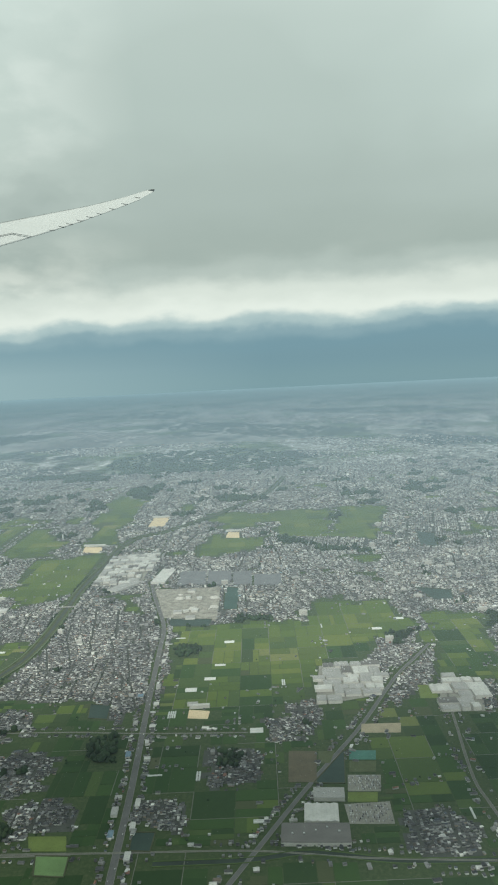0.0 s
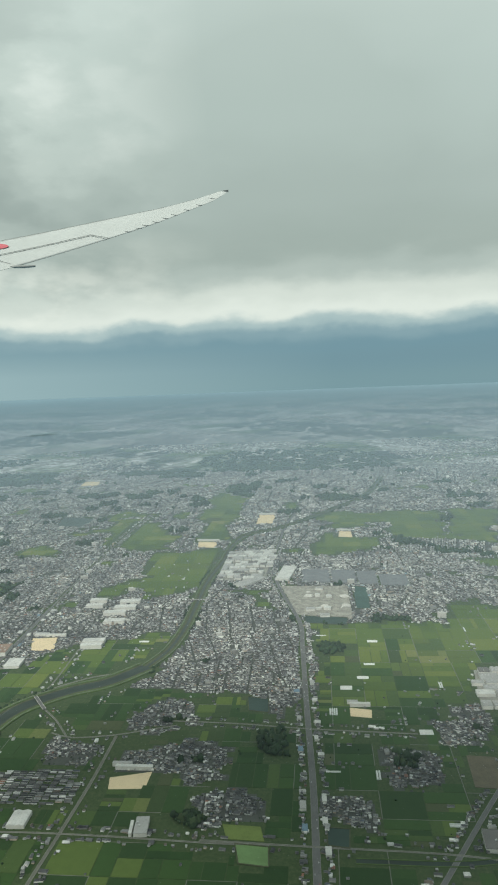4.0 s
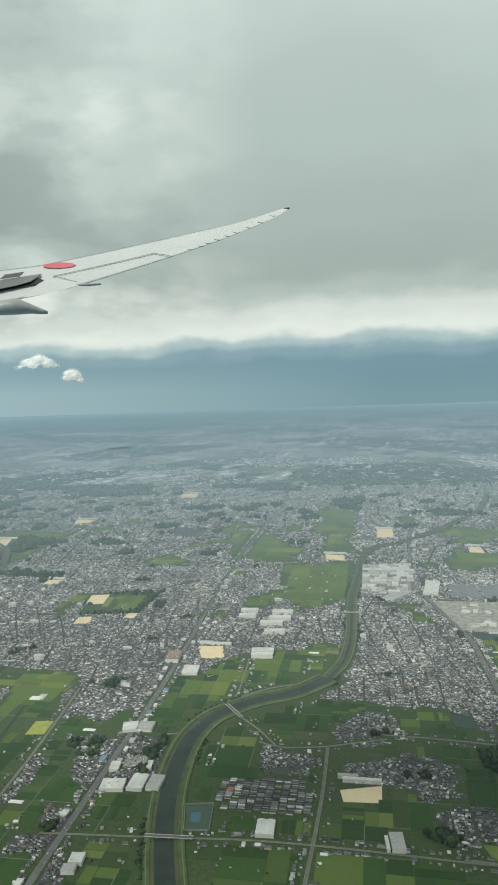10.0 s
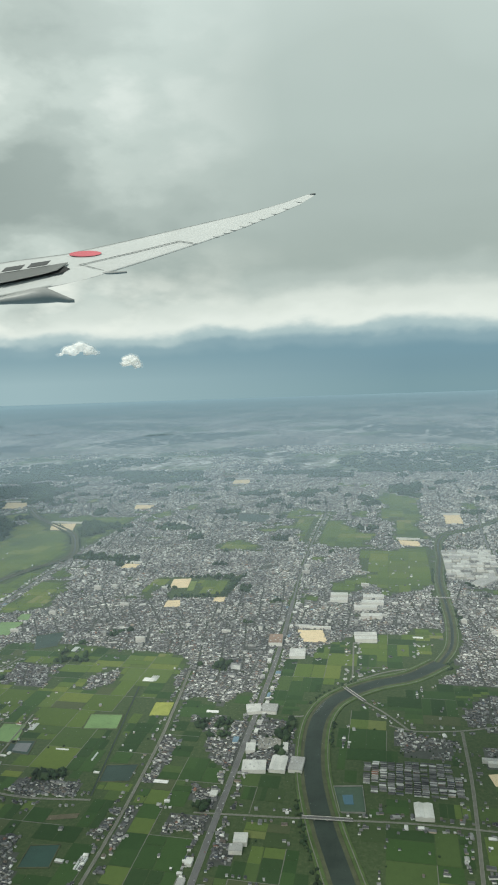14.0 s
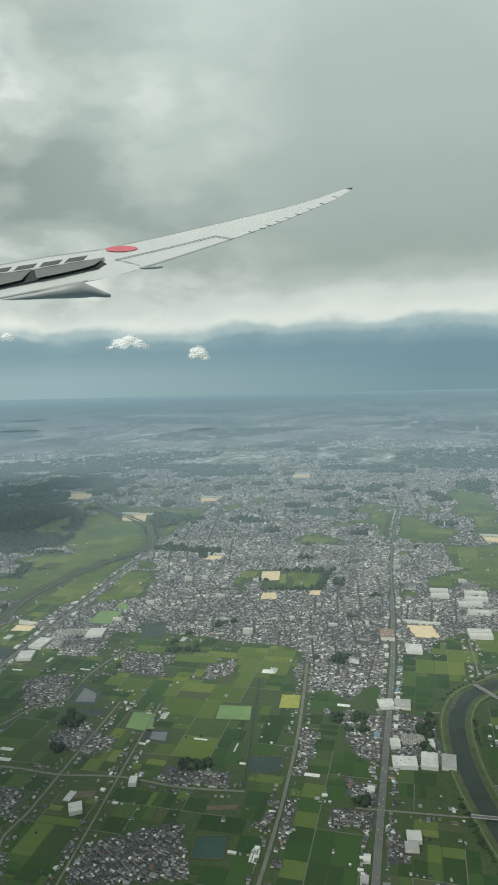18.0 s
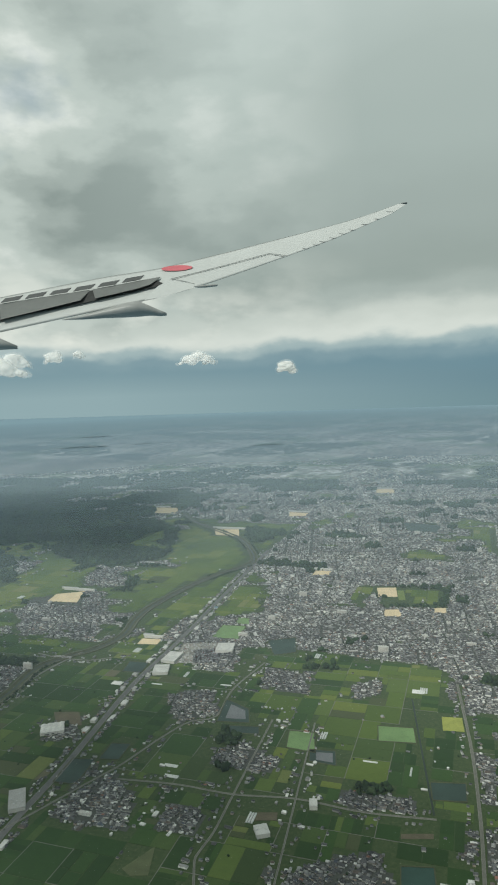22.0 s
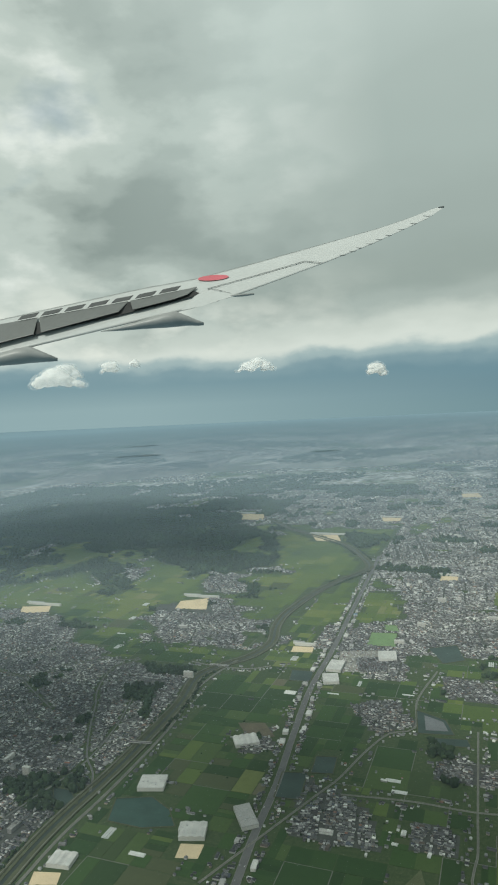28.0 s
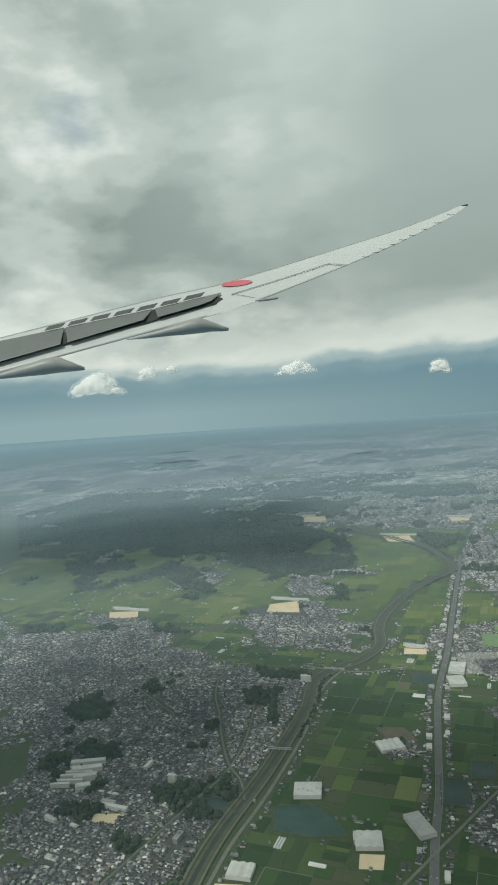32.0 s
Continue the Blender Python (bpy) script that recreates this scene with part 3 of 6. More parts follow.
plan("pond", "pit", 0, (-146.0, 175.9), (-137.9, 177.3), (-136.5, 165.4), (-143.4, 164.6))
plan("park", "moat", 0, (-261.0, 370.1), (-215.5, 376.7), (-216.7, 336.6), (-249.5, 331.7))
plan("lot", "gravel", 0, (-60.0, 368.3), (-23.6, 368.0), (-22.5, 317.2), (-49.5, 324.2))
plan("lot", "car", 0, (19.8, 176.5), (32.4, 176.9), (32.0, 167.7), (20.2, 168.4))
plan("sand", "s1", 0, (-28.3, 232.2), (-20.7, 230.7), (-21.1, 225.3), (-28.3, 226.3))
plan("sand", "s2", 0, (-102.2, 188.1), (-90.0, 191.5), (-90.1, 183.2), (-101.0, 182.5))
plan("sand", "s3", 0, (-172.8, 294.1), (-160.8, 295.0), (-157.2, 280.8), (-167.4, 280.0))
plan("sand", "s4", 0, (-438.5, 318.9), (-424.3, 327.2), (-416.8, 306.9), (-435.3, 305.4))
plan("sand", "s5", 0, (-528.3, 291.0), (-511.5, 295.3), (-504.6, 283.7), (-521.6, 280.4))
plan("sand", "s6", 0, (-340.4, 123.2), (-334.4, 124.5), (-333.7, 119.1), (-339.4, 117.9))
plan("sand", "s7", 0, (-370.7, 103.4), (-363.9, 105.0), (-362.4, 101.2), (-369.0, 99.2))
plan("sand", "s8", 0, (-353.2, 263.7), (-343.7, 264.4), (-342.8, 258.2), (-352.3, 256.8))
plan("sand", "s9", 0, (-516.4, 609.4), (-489.2, 610.6), (-479.9, 579.3), (-502.2, 578.0))
plan("sand", "s10", 0, (-370.4, 597.5), (-351.0, 595.7), (-350.1, 578.6), (-364.5, 577.7))
plan("sand", "s11", 0, (-299.7, 396.8), (-288.5, 397.2), (-288.9, 388.0), (-298.8, 386.4))
plan("sand", "s12", 0, (-88.3, 554.7), (-74.5, 554.6), (-75.1, 523.4), (-88.1, 523.3))
plan("sand", "s13", 0, (-124.8, 469.2), (-111.0, 466.7), (-109.6, 451.9), (-122.6, 454.1))
plan("sand", "s14", 0, (-24.2, 494.3), (-15.3, 492.5), (-14.9, 475.8), (-24.8, 477.6))
plan("sand", "s15", 0, (-309.7, 750.3), (-289.2, 752.1), (-284.9, 722.9), (-303.4, 721.2))
plan("sand", "k1", 0, (-256.5, 366.6), (-246.0, 368.8), (-243.3, 351.8), (-253.4, 349.6))
plan("sand", "k2", 0, (-248.0, 328.5), (-239.8, 330.3), (-238.1, 319.7), (-246.1, 317.9))
plan("sand", "k3", 0, (-223.4, 336.3), (-217.5, 337.5), (-216.8, 329.5), (-222.6, 328.2))
plan("field", "k4_lime", 0, (-244.7, 363.2), (-241.2, 364.0), (-238.6, 346.8), (-242.1, 346.1))
plan("forest", "k5", 0, (-241.0, 371.2), (-217.6, 376.0), (-215.0, 345.4), (-236.6, 340.8))
plan("sand", "s17", 0, (-416.7, 119.3), (-408.6, 121.5), (-407.5, 117.0), (-414.5, 115.5))
plan("sand", "s19", 0, (-413.1, 512.4), (-391.9, 514.4), (-382.7, 488.7), (-403.8, 490.8))
plan("forest", "f1", 0, (-849.1, 639.4), (-878.2, 791.1), (-641.2, 625.7), (-561.8, 577.6), (-496.5, 551.9), (-446.7, 504.5), (-421.7, 444.5), (-414.5, 410.6), (-434.4, 377.0), (-468.2, 386.8), (-510.2, 423.8), (-578.1, 467.9), (-632.2, 462.1), (-623.4, 380.8))
plan("forest", "f2", 0, (-418.0, 365.6), (-404.9, 361.1), (-397.9, 332.0), (-409.3, 329.9))
plan("forest", "f3", 0, (-476.2, 306.3), (-461.7, 320.4), (-440.5, 292.2), (-456.8, 284.1))
plan("forest", "f4", 0, (-557.6, 931.3), (-504.9, 999.3), (-363.9, 824.3), (-367.8, 751.2), (-415.4, 729.8), (-503.7, 804.8))
plan("forest", "f5", 0, (-392.6, 521.4), (-362.6, 512.6), (-351.0, 472.0), (-371.8, 469.6))
plan("forest", "f6", 0, (-405.5, 136.3), (-385.8, 146.7), (-374.3, 132.8), (-382.1, 125.0), (-397.1, 126.4))
plan("forest", "f7", 0, (-473.5, 177.7), (-466.1, 190.1), (-452.6, 182.4), (-449.1, 173.4), (-459.3, 166.3))
plan("forest", "f8", 0, (-471.8, 141.9), (-466.8, 153.4), (-453.1, 131.8), (-453.2, 121.8))
plan("forest", "f9", 0, (-404.0, 198.5), (-393.6, 201.8), (-389.4, 196.7), (-399.5, 193.5))
plan("forest", "f10", 0, (-275.4, 260.3), (-264.1, 266.2), (-258.3, 251.4), (-269.1, 245.9))
plan("forest", "f11", 0, (-273.4, 264.6), (-265.3, 269.7), (-265.1, 248.8), (-271.8, 250.1))
plan("forest", "f12", 0, (-424.6, 123.4), (-412.9, 123.7), (-416.1, 117.2), (-427.6, 116.8))
plan("forest", "f13", 0, (-77.5, 172.2), (-73.0, 173.9), (-72.6, 168.3), (-77.7, 167.7))
plan("forest", "f14", 0, (-410.2, 226.8), (-386.3, 231.1), (-383.7, 225.5), (-401.9, 219.4))
plan("forest", "f15", 0, (-407.7, 206.3), (-395.6, 210.3), (-391.1, 202.2), (-402.3, 199.4))
plan("forest", "f16", 0, (-395.0, 193.5), (-389.6, 194.8), (-382.6, 182.4), (-387.8, 183.4))
plan("forest", "f17", 0, (52.9, 291.1), (68.3, 292.6), (60.0, 278.2), (53.0, 278.9))
plan("forest", "f18", 0, (-37.0, 285.8), (-32.0, 285.3), (-30.2, 279.3), (-36.4, 279.9))
plan("forest", "f19", 0, (-623.4, 380.8), (-612.2, 420.5), (-541.8, 410.3), (-485.5, 341.0), (-482.6, 316.6), (-538.9, 376.2), (-561.0, 342.2), (-575.2, 325.7))
plan("open", "F1", 0, (-153.2, 437.9), (-101.0, 454.1), (-101.0, 368.0), (-133.2, 347.0))
plan("open", "F2", 0, (-207.9, 522.8), (-169.4, 544.0), (-160.7, 460.3), (-191.5, 451.7))
plan("open", "F3", 0, (-149.0, 678.2), (-107.7, 645.1), (-105.5, 469.6), (-125.4, 469.1))
plan("open", "F4", 0, (-38.7, 479.0), (7.1, 479.9), (0.1, 442.6), (-43.5, 427.8))
plan("open", "F5", 0, (-39.7, 565.6), (21.7, 554.1), (16.1, 523.8), (-29.1, 496.0))
plan("open", "F6", 0, (-94.7, 363.3), (-67.2, 364.8), (-59.4, 311.5), (-72.2, 314.2), (-73.7, 350.5))
plan("open", "F7", 0, (-441.1, 497.3), (-406.5, 526.6), (-352.2, 423.3), (-344.6, 379.6), (-365.6, 349.6), (-409.4, 413.3))
plan("open", "F7b", 0, (-397.2, 343.4), (-367.9, 361.8), (-321.0, 358.4), (-308.6, 317.5), (-333.7, 293.6), (-371.2, 294.7))
plan("open", "F8", 0, (-501.6, 294.8), (-476.2, 288.3), (-431.5, 256.1), (-388.8, 245.8), (-378.2, 244.5), (-385.1, 233.5), (-441.8, 228.8), (-463.1, 235.2))
plan("open", "F9", 0, (-652.7, 398.9), (-562.9, 423.6), (-508.8, 334.6), (-502.1, 289.4), (-558.1, 260.7), (-603.6, 337.4))
plan("open", "F10", 0, (-200.0, 523.0), (-163.0, 499.3), (-167.7, 448.1), (-197.4, 466.9))
plan("open", "F11", 0, (21.8, 343.3), (64.8, 337.5), (69.9, 299.0), (23.5, 297.8))
plan("open", "F12", 0, (-165.7, 265.2), (-146.6, 291.4), (-105.9, 301.2), (-106.1, 270.1), (-137.4, 246.6), (-158.3, 239.9))
plan("open", "F13", 0, (10.1, 562.4), (62.6, 561.9), (55.3, 467.4), (11.8, 475.6))
plan("open", "F14", 0, (-218.2, 557.3), (-187.6, 551.1), (-142.0, 487.9), (-137.2, 442.8), (-177.8, 449.5))
plan("open", "F15", 0, (67.2, 560.8), (105.7, 563.5), (79.4, 447.5), (55.3, 467.4))
plan("open", "F16", 0, (-382.5, 225.0), (-365.9, 234.3), (-350.1, 152.3), (-358.8, 147.0))
plan("open", "F17", 0, (-467.3, 250.6), (-425.9, 251.6), (-395.1, 243.7), (-391.8, 231.1), (-440.1, 230.1))
plan("town", "V1", 0, (-107.8, 227.2), (-93.3, 236.9), (-85.1, 221.6), (-88.8, 215.7), (-105.6, 214.0))
plan("town", "V2", 0, (-101.6, 199.2), (-88.6, 205.4), (-76.2, 208.4), (-67.8, 202.8), (-68.6, 192.4), (-85.0, 190.6), (-100.9, 190.9))
plan("town", "V3", 0, (-72.6, 180.0), (-63.1, 183.6), (-53.5, 177.3), (-56.1, 170.2), (-73.3, 168.2))
plan("town", "V5", 0, (-130.6, 213.3), (-110.0, 203.2), (-112.2, 192.0), (-128.3, 193.3))
plan("town", "V6", 0, (-97.3, 349.1), (-51.0, 319.3), (-38.3, 246.4), (-55.4, 220.8), (-64.6, 243.9), (-93.6, 245.8), (-111.1, 248.9), (-101.5, 270.5))
plan("town", "V7", 0, (-179.8, 269.8), (-217.7, 266.8), (-209.6, 226.0), (-186.7, 215.5), (-178.4, 258.5))
plan("town", "V7b", 0, (-199.2, 210.3), (-161.7, 210.2), (-156.2, 184.3), (-174.1, 179.4))
plan("town", "V7c", 0, (-190.2, 172.1), (-177.5, 168.2), (-168.7, 142.5), (-173.0, 142.0))
plan("town", "V8", 0, (-319.1, 214.4), (-299.0, 219.2), (-290.0, 201.7), (-299.9, 190.4))
plan("town", "V9", 0, (-282.5, 178.8), (-274.7, 188.4), (-263.0, 176.4), (-263.1, 168.0), (-279.2, 168.9))
plan("town", "V10", 0, (-206.4, 197.8), (-198.6, 192.7), (-196.3, 171.7), (-202.1, 167.4))
plan("town", "V11", 0, (-188.8, 202.2), (-178.3, 204.9), (-177.9, 179.2), (-187.6, 182.6))
plan("town", "V12", 0, (-203.9, 159.1), (-198.1, 160.6), (-198.5, 142.3), (-207.3, 144.2))
plan("town", "V13", 0, (-189.0, 158.1), (-177.7, 163.5), (-178.9, 151.8), (-188.3, 149.3))
plan("town", "V14", 0, (-250.5, 130.5), (-224.3, 141.9), (-217.7, 124.2), (-249.0, 115.7))
plan("town", "V15", 0, (-321.3, 165.3), (-307.4, 158.4), (-291.3, 136.2), (-294.2, 130.4))
plan("town", "V16", 0, (-250.1, 236.1), (-236.0, 244.9), (-234.6, 229.4), (-246.6, 224.0))
plan("town", "V17", 0, (-238.7, 166.5), (-221.8, 167.9), (-219.1, 160.3), (-239.1, 157.8))
plan("town", "V20", 0, (-315.6, 152.1), (-299.3, 151.2), (-294.7, 135.4), (-306.3, 129.8), (-315.7, 141.3))
plan("town", "T1", 0, (-579.3, 257.3), (-484.5, 254.9), (-420.0, 229.8), (-382.5, 225.0), (-377.4, 181.3), (-378.0, 141.9), (-374.4, 101.9), (-421.6, 87.9))
plan("town", "V22", 0, (-456.9, 299.2), (-435.1, 319.5), (-396.6, 310.8), (-377.7, 269.8), (-412.3, 254.6))
plan("town", "V23", 0, (-456.1, 388.6), (-431.5, 400.1), (-408.7, 341.7), (-425.7, 338.7))
plan("town", "W1", 0, (-98.4, 237.5), (-86.2, 238.5), (-82.4, 220.9), (-92.5, 221.7))
plan("town", "W2", 0, (-85.4, 207.6), (-68.5, 206.3), (-63.6, 195.4), (-81.4, 196.7))
plan("town", "W3", 0, (-76.6, 179.2), (-60.1, 183.1), (-53.0, 168.6), (-72.2, 167.6))
plan("town", "W4", 0, (-38.6, 180.4), (-24.2, 180.7), (-22.9, 166.7), (-37.1, 172.0))
plan("town", "W5", 0, (-21.3, 205.9), (-3.2, 206.1), (-3.4, 189.7), (-18.3, 188.1))
plan("town", "W6", 0, (-1.0, 225.2), (16.8, 227.5), (13.3, 209.7), (-1.3, 210.9))
plan("town", "W7", 0, (35.7, 174.3), (46.9, 173.6), (55.8, 164.0), (52.7, 155.2), (31.7, 156.4))
plan("town", "W8", 0, (65.8, 239.6), (84.9, 246.8), (78.5, 222.1), (63.1, 223.4))
plan("town", "W9", 0, (45.0, 288.9), (68.6, 274.3), (66.2, 248.7), (44.9, 229.0), (44.8, 260.6))
plan("rows", "V4", 0, (-138.0, 189.2), (-112.2, 192.0), (-108.4, 175.9), (-135.7, 174.2))
plan("ind", "I1", 0, (21.3, 263.0), (45.7, 265.8), (42.5, 237.4), (17.2, 231.4))
plan("ind", "I2", 0, (-98.6, 439.6), (-67.4, 440.5), (-69.7, 379.8), (-96.7, 378.5))
plan("ind", "I6", 0, (66.2, 248.7), (80.8, 247.2), (74.4, 222.4), (59.3, 223.8))
plan("bld", "b1", 0, (2.4, 168.4), (20.1, 167.3), (19.0, 160.1), (2.0, 161.1))
plan("bld", "b2", 0, (8.9, 176.1), (18.1, 175.4), (17.2, 168.2), (8.3, 168.7))
plan("bld", "b3", 0, (12.0, 182.8), (20.6, 182.2), (20.0, 177.7), (11.6, 178.3))
plan("bld", "b4", 0, (-365.9, 147.2), (-358.3, 149.3), (-355.8, 142.9), (-363.1, 141.8))
plan("bld", "b5", 0, (-343.8, 129.9), (-337.2, 131.8), (-334.6, 126.1), (-341.0, 124.2))
plan("bld", "b6", 0, (-332.3, 249.3), (-326.2, 249.4), (-325.1, 239.2), (-331.0, 239.1))
plan("bld", "b7", 0, (-439.3, 137.1), (-428.9, 140.9), (-426.7, 128.9), (-436.3, 126.4))
plan("bld", "b8", 0, (-125.2, 171.5), (-118.6, 171.8), (-117.6, 163.0), (-123.8, 163.4))
plan("field", "yel", 0, (-214.5, 217.8), (-207.8, 218.6), (-206.9, 209.2), (-213.7, 208.3))
plan("lot", "mall", 0, (-331, 262), (-311, 267), (-307, 244), (-327, 240))
plan("open", "O1", 0, (-44.8, 309.2), (14.1, 312.7), (57.3, 300.5), (41.2, 266.2), (20.4, 265.7), (-4.9, 241.8), (-36.9, 244.8))
plan("open", "O2", 0, (80.3, 319.3), (109.6, 308.1), (87.4, 246.6), (71.7, 252.9), (64.0, 274.8))
plan("open", "O3", 0, (-575.2, 325.7), (-544.6, 344.9), (-482.6, 316.6), (-440.4, 282.6), (-421.0, 237.9), (-478.7, 256.7), (-530.5, 274.5))
plan("open", "O4", 0, (19.4, 312.0), (50.2, 319.3), (72.3, 309.1), (57.2, 287.5), (33.2, 293.4))
plan("town", "TW1", 0, (-82.6, 195.4), (-72.4, 195.8), (-65.9, 186.1), (-78.5, 184.3))
plan("town", "TW2", 0, (-538.4, 283.5), (-493.6, 281.8), (-464.4, 251.3), (-491.3, 229.6))
plan("town", "TW3", 0, (-287.8, 244.6), (-264.6, 244.0), (-262.1, 222.8), (-281.3, 223.4))
plan("town", "TW4", 0, (-345.5, 185.5), (-334.8, 190.4), (-333.0, 173.2), (-343.7, 170.3))
plan("town", "TW5", 0, (-322.5, 266.9), (-302.4, 264.6), (-299.2, 240.7), (-314.3, 237.2))
plan("town", "TW6", 0, (-288.2, 147.9), (-272.4, 146.4), (-271.5, 138.8), (-283.6, 138.2))
plan("forest", "ff1", 0, (-572.1, 258.5), (-540.7, 268.4), (-531.2, 251.2), (-557.5, 242.3))
plan("forest", "ff2", 0, (-484.9, 272.5), (-471.5, 279.4), (-461.8, 267.3), (-474.7, 260.8))
plan("forest", "ff3", 0, (-196.5, 207.8), (-192.0, 209.7), (-191.0, 203.5), (-195.6, 202.4))
plan("forest", "ff4", 0, (-188.2, 208.0), (-183.8, 209.8), (-183.2, 203.6), (-187.4, 202.6))
plan("forest", "ff5", 0, (-235.0, 168.9), (-228.7, 171.5), (-227.0, 167.1), (-233.3, 165.0))
plan("forest", "ff6", 0, (-284.5, 191.6), (-277.7, 194.2), (-276.6, 184.8), (-283.1, 182.3))
plan("forest", "ff7", 0, (-161.1, 185.2), (-162.9, 213.9), (-166.8, 202.4), (-166.2, 195.7))
plan("forest", "ff8", 0, (-95.7, 223.2), (-87.0, 225.2), (-86.6, 220.3), (-94.9, 219.5))
plan("forest", "ff9", 0, (105.2, 312.3), (110.8, 311.6), (104.8, 294.8), (99.0, 294.2))
plan("forest", "ff10", 0, (-443.9, 150.8), (-433.3, 155.4), (-426.8, 147.5), (-437.1, 143.1))
plan("forest", "ff11", 0, (-404.5, 115.2), (-396.6, 112.5), (-395.5, 108.1), (-401.9, 108.6))
plan("road", "lane_w", 0.7, (-398.0, 196.0), (-391.5, 173.0), (-388.5, 150.0), (-392.0, 128.0))
plan("road", "st_a", 0.8, (-408.9, 187.3), (-400.5, 171.3), (-390.3, 154.5), (-382.4, 146.1), (-377.2, 137.0))
plan("road", "st_c", 0.7, (-453.1, 200.2), (-436.8, 189.1), (-424.4, 181.1))
plan("road", "st_d", 0.8, (-415.6, 233.8), (-422.3, 220.0), (-417.2, 201.8), (-408.9, 187.3))
plan("road", "st_e", 0.7, (-483.7, 192.0), (-479.3, 208.5), (-455.3, 204.5), (-441.8, 223.4), (-415.6, 233.8))

plan("canal", "low_c", 1.5, (-30.3, 156.7), (-6.4, 156.8), (6.1, 158.5), (14.5, 157.6), (30.6, 154.5), (54.8, 153.3))
plan("field", "pa_brown", 0, (5.9, 203.5), (14.7, 202.8), (13.2, 186.9), (5.0, 187.5))
plan("field", "pb_olive", 0, (15.2, 202.7), (20.2, 202.4), (18.2, 196.1), (14.6, 196.4))
plan("field", "pc_teal", 0, (24.9, 202.3), (33.1, 201.7), (32.2, 196.9), (24.2, 197.5))
plan("field", "pd_olive", 0, (24.1, 196.6), (32.1, 196.0), (31.1, 190.6), (23.3, 191.1))
plan("lot", "car2", 0, (22.6, 189.8), (32.3, 189.1), (30.9, 181.5), (21.6, 182.1))
plan("field", "pe_lime", 0, (21.5, 181.6), (29.9, 181.1), (29.1, 176.9), (20.9, 177.4))
plan("field", "pf_tan", 0, (31.1, 217.6), (44.3, 217.2), (43.0, 211.4), (30.2, 212.1))
plan("town", "W10", 0, (8.2, 236.3), (17.8, 235.5), (16.7, 224.0), (7.6, 224.8))
plan("field", "pg_lime", 0, (56.1, 243.2), (62.4, 242.6), (61.2, 232.8), (54.9, 233.3))
plan("lime", "z1", 0, (-7.0, 277.9), (22.2, 274.8), (18.2, 232.9), (-6.8, 235.2))
plan("lime", "z2", 0, (-293.4, 244.3), (-221.3, 261.0), (-215.7, 194.9), (-246.9, 165.0), (-266.4, 162.7))
plan("lime", "z3", 0, (-160.6, 433.5), (-100.3, 430.1), (-97.8, 373.6), (-127.0, 345.9))
plan("field", "ph_lime", 0, (-65.1, 168.7), (-54.8, 168.1), (-53.3, 162.5), (-63.2, 163.1))
plan("forest", "g1", 0, (-59.5, 216.5), (-50.8, 215.8), (-47.8, 201.0), (-55.9, 201.6))
plan("field", "pi_brown", 0, (-350.4, 188.1), (-341.1, 190.3), (-334.7, 182.0), (-343.6, 179.8))
plan("field", "pj_olive", 0, (-285.3, 121.2), (-281.0, 130.8), (-278.0, 120.8), (-282.2, 119.6))
plan("field", "pl_brown", 0, (-221.8, 151.7), (-213.8, 153.9), (-213.7, 151.9), (-221.6, 149.8))
plan("field", "pm_brown", 0, (-260.6, 150.5), (-254.7, 152.1), (-254.0, 148.8), (-259.9, 147.2))
plan("bld", "b20", 0, (-247.4, 158.8), (-245.3, 159.3), (-244.5, 155.9), (-246.6, 155.3))
plan("bld", "b21", 0, (-258.4, 143.7), (-255.4, 145.5), (-254.2, 141.6), (-257.3, 140.3))
plan("lot", "mall2", 0, (-323.3, 256.8), (-309.5, 259.9), (-305.7, 242.7), (-317.5, 240.0))
plan("bld", "b23", 0, (-63.0, 403.5), (-54.9, 402.3), (-53.2, 377.2), (-61.5, 378.4))
plan("bld", "c1", 0, (-174.5, 183.9), (-167.4, 184.8), (-166.3, 179.6), (-173.3, 178.8))
plan("bays", "c2", 0, (-166.3, 188.0), (-161.4, 188.0), (-160.3, 180.4), (-165.1, 180.1))
plan("grey", "c3", 0, (-160.4, 188.1), (-156.3, 188.0), (-155.3, 181.1), (-159.1, 180.6))
plan("bld", "c4", 0, (-180.4, 218.6), (-175.3, 220.0), (-174.7, 214.4), (-179.2, 213.1))
plan("grey", "c5", 0, (-174.9, 220.1), (-169.4, 220.3), (-169.2, 214.7), (-174.3, 214.5))
plan("bld", "c6", 0, (-175.3, 193.6), (-172.4, 194.0), (-171.7, 189.5), (-174.5, 189.2))
plan("bld", "c7", 0, (-163.8, 195.4), (-162.2, 195.6), (-161.3, 191.2), (-162.9, 191.0))
plan("lot", "car5", 0, (-172.6, 199.1), (-165.0, 200.0), (-164.2, 193.4), (-171.4, 192.5))
plan("brown", "c8", 0, (-183.4, 283.1), (-177.5, 283.7), (-176.4, 274.2), (-182.4, 273.6))
plan("bld", "c9", 0, (-172.2, 269.8), (-165.6, 270.4), (-165.1, 262.3), (-171.4, 261.7))
plan("bld", "c10", 0, (-169.5, 151.2), (-166.0, 151.6), (-165.4, 148.0), (-168.8, 147.5))
plan("grey", "c11", 0, (-169.7, 147.0), (-166.4, 147.4), (-166.2, 144.8), (-169.4, 144.4))
plan("slab", "d1", 0, (-161.1, 344.6), (-152.0, 345.3), (-152.2, 341.6), (-161.2, 340.9))
plan("slab", "d2", 0, (-160.6, 336.4), (-151.7, 337.1), (-151.9, 333.6), (-160.7, 332.9))
plan("slab", "d3", 0, (-144.0, 343.2), (-133.3, 344.0), (-133.6, 339.5), (-144.2, 338.6))
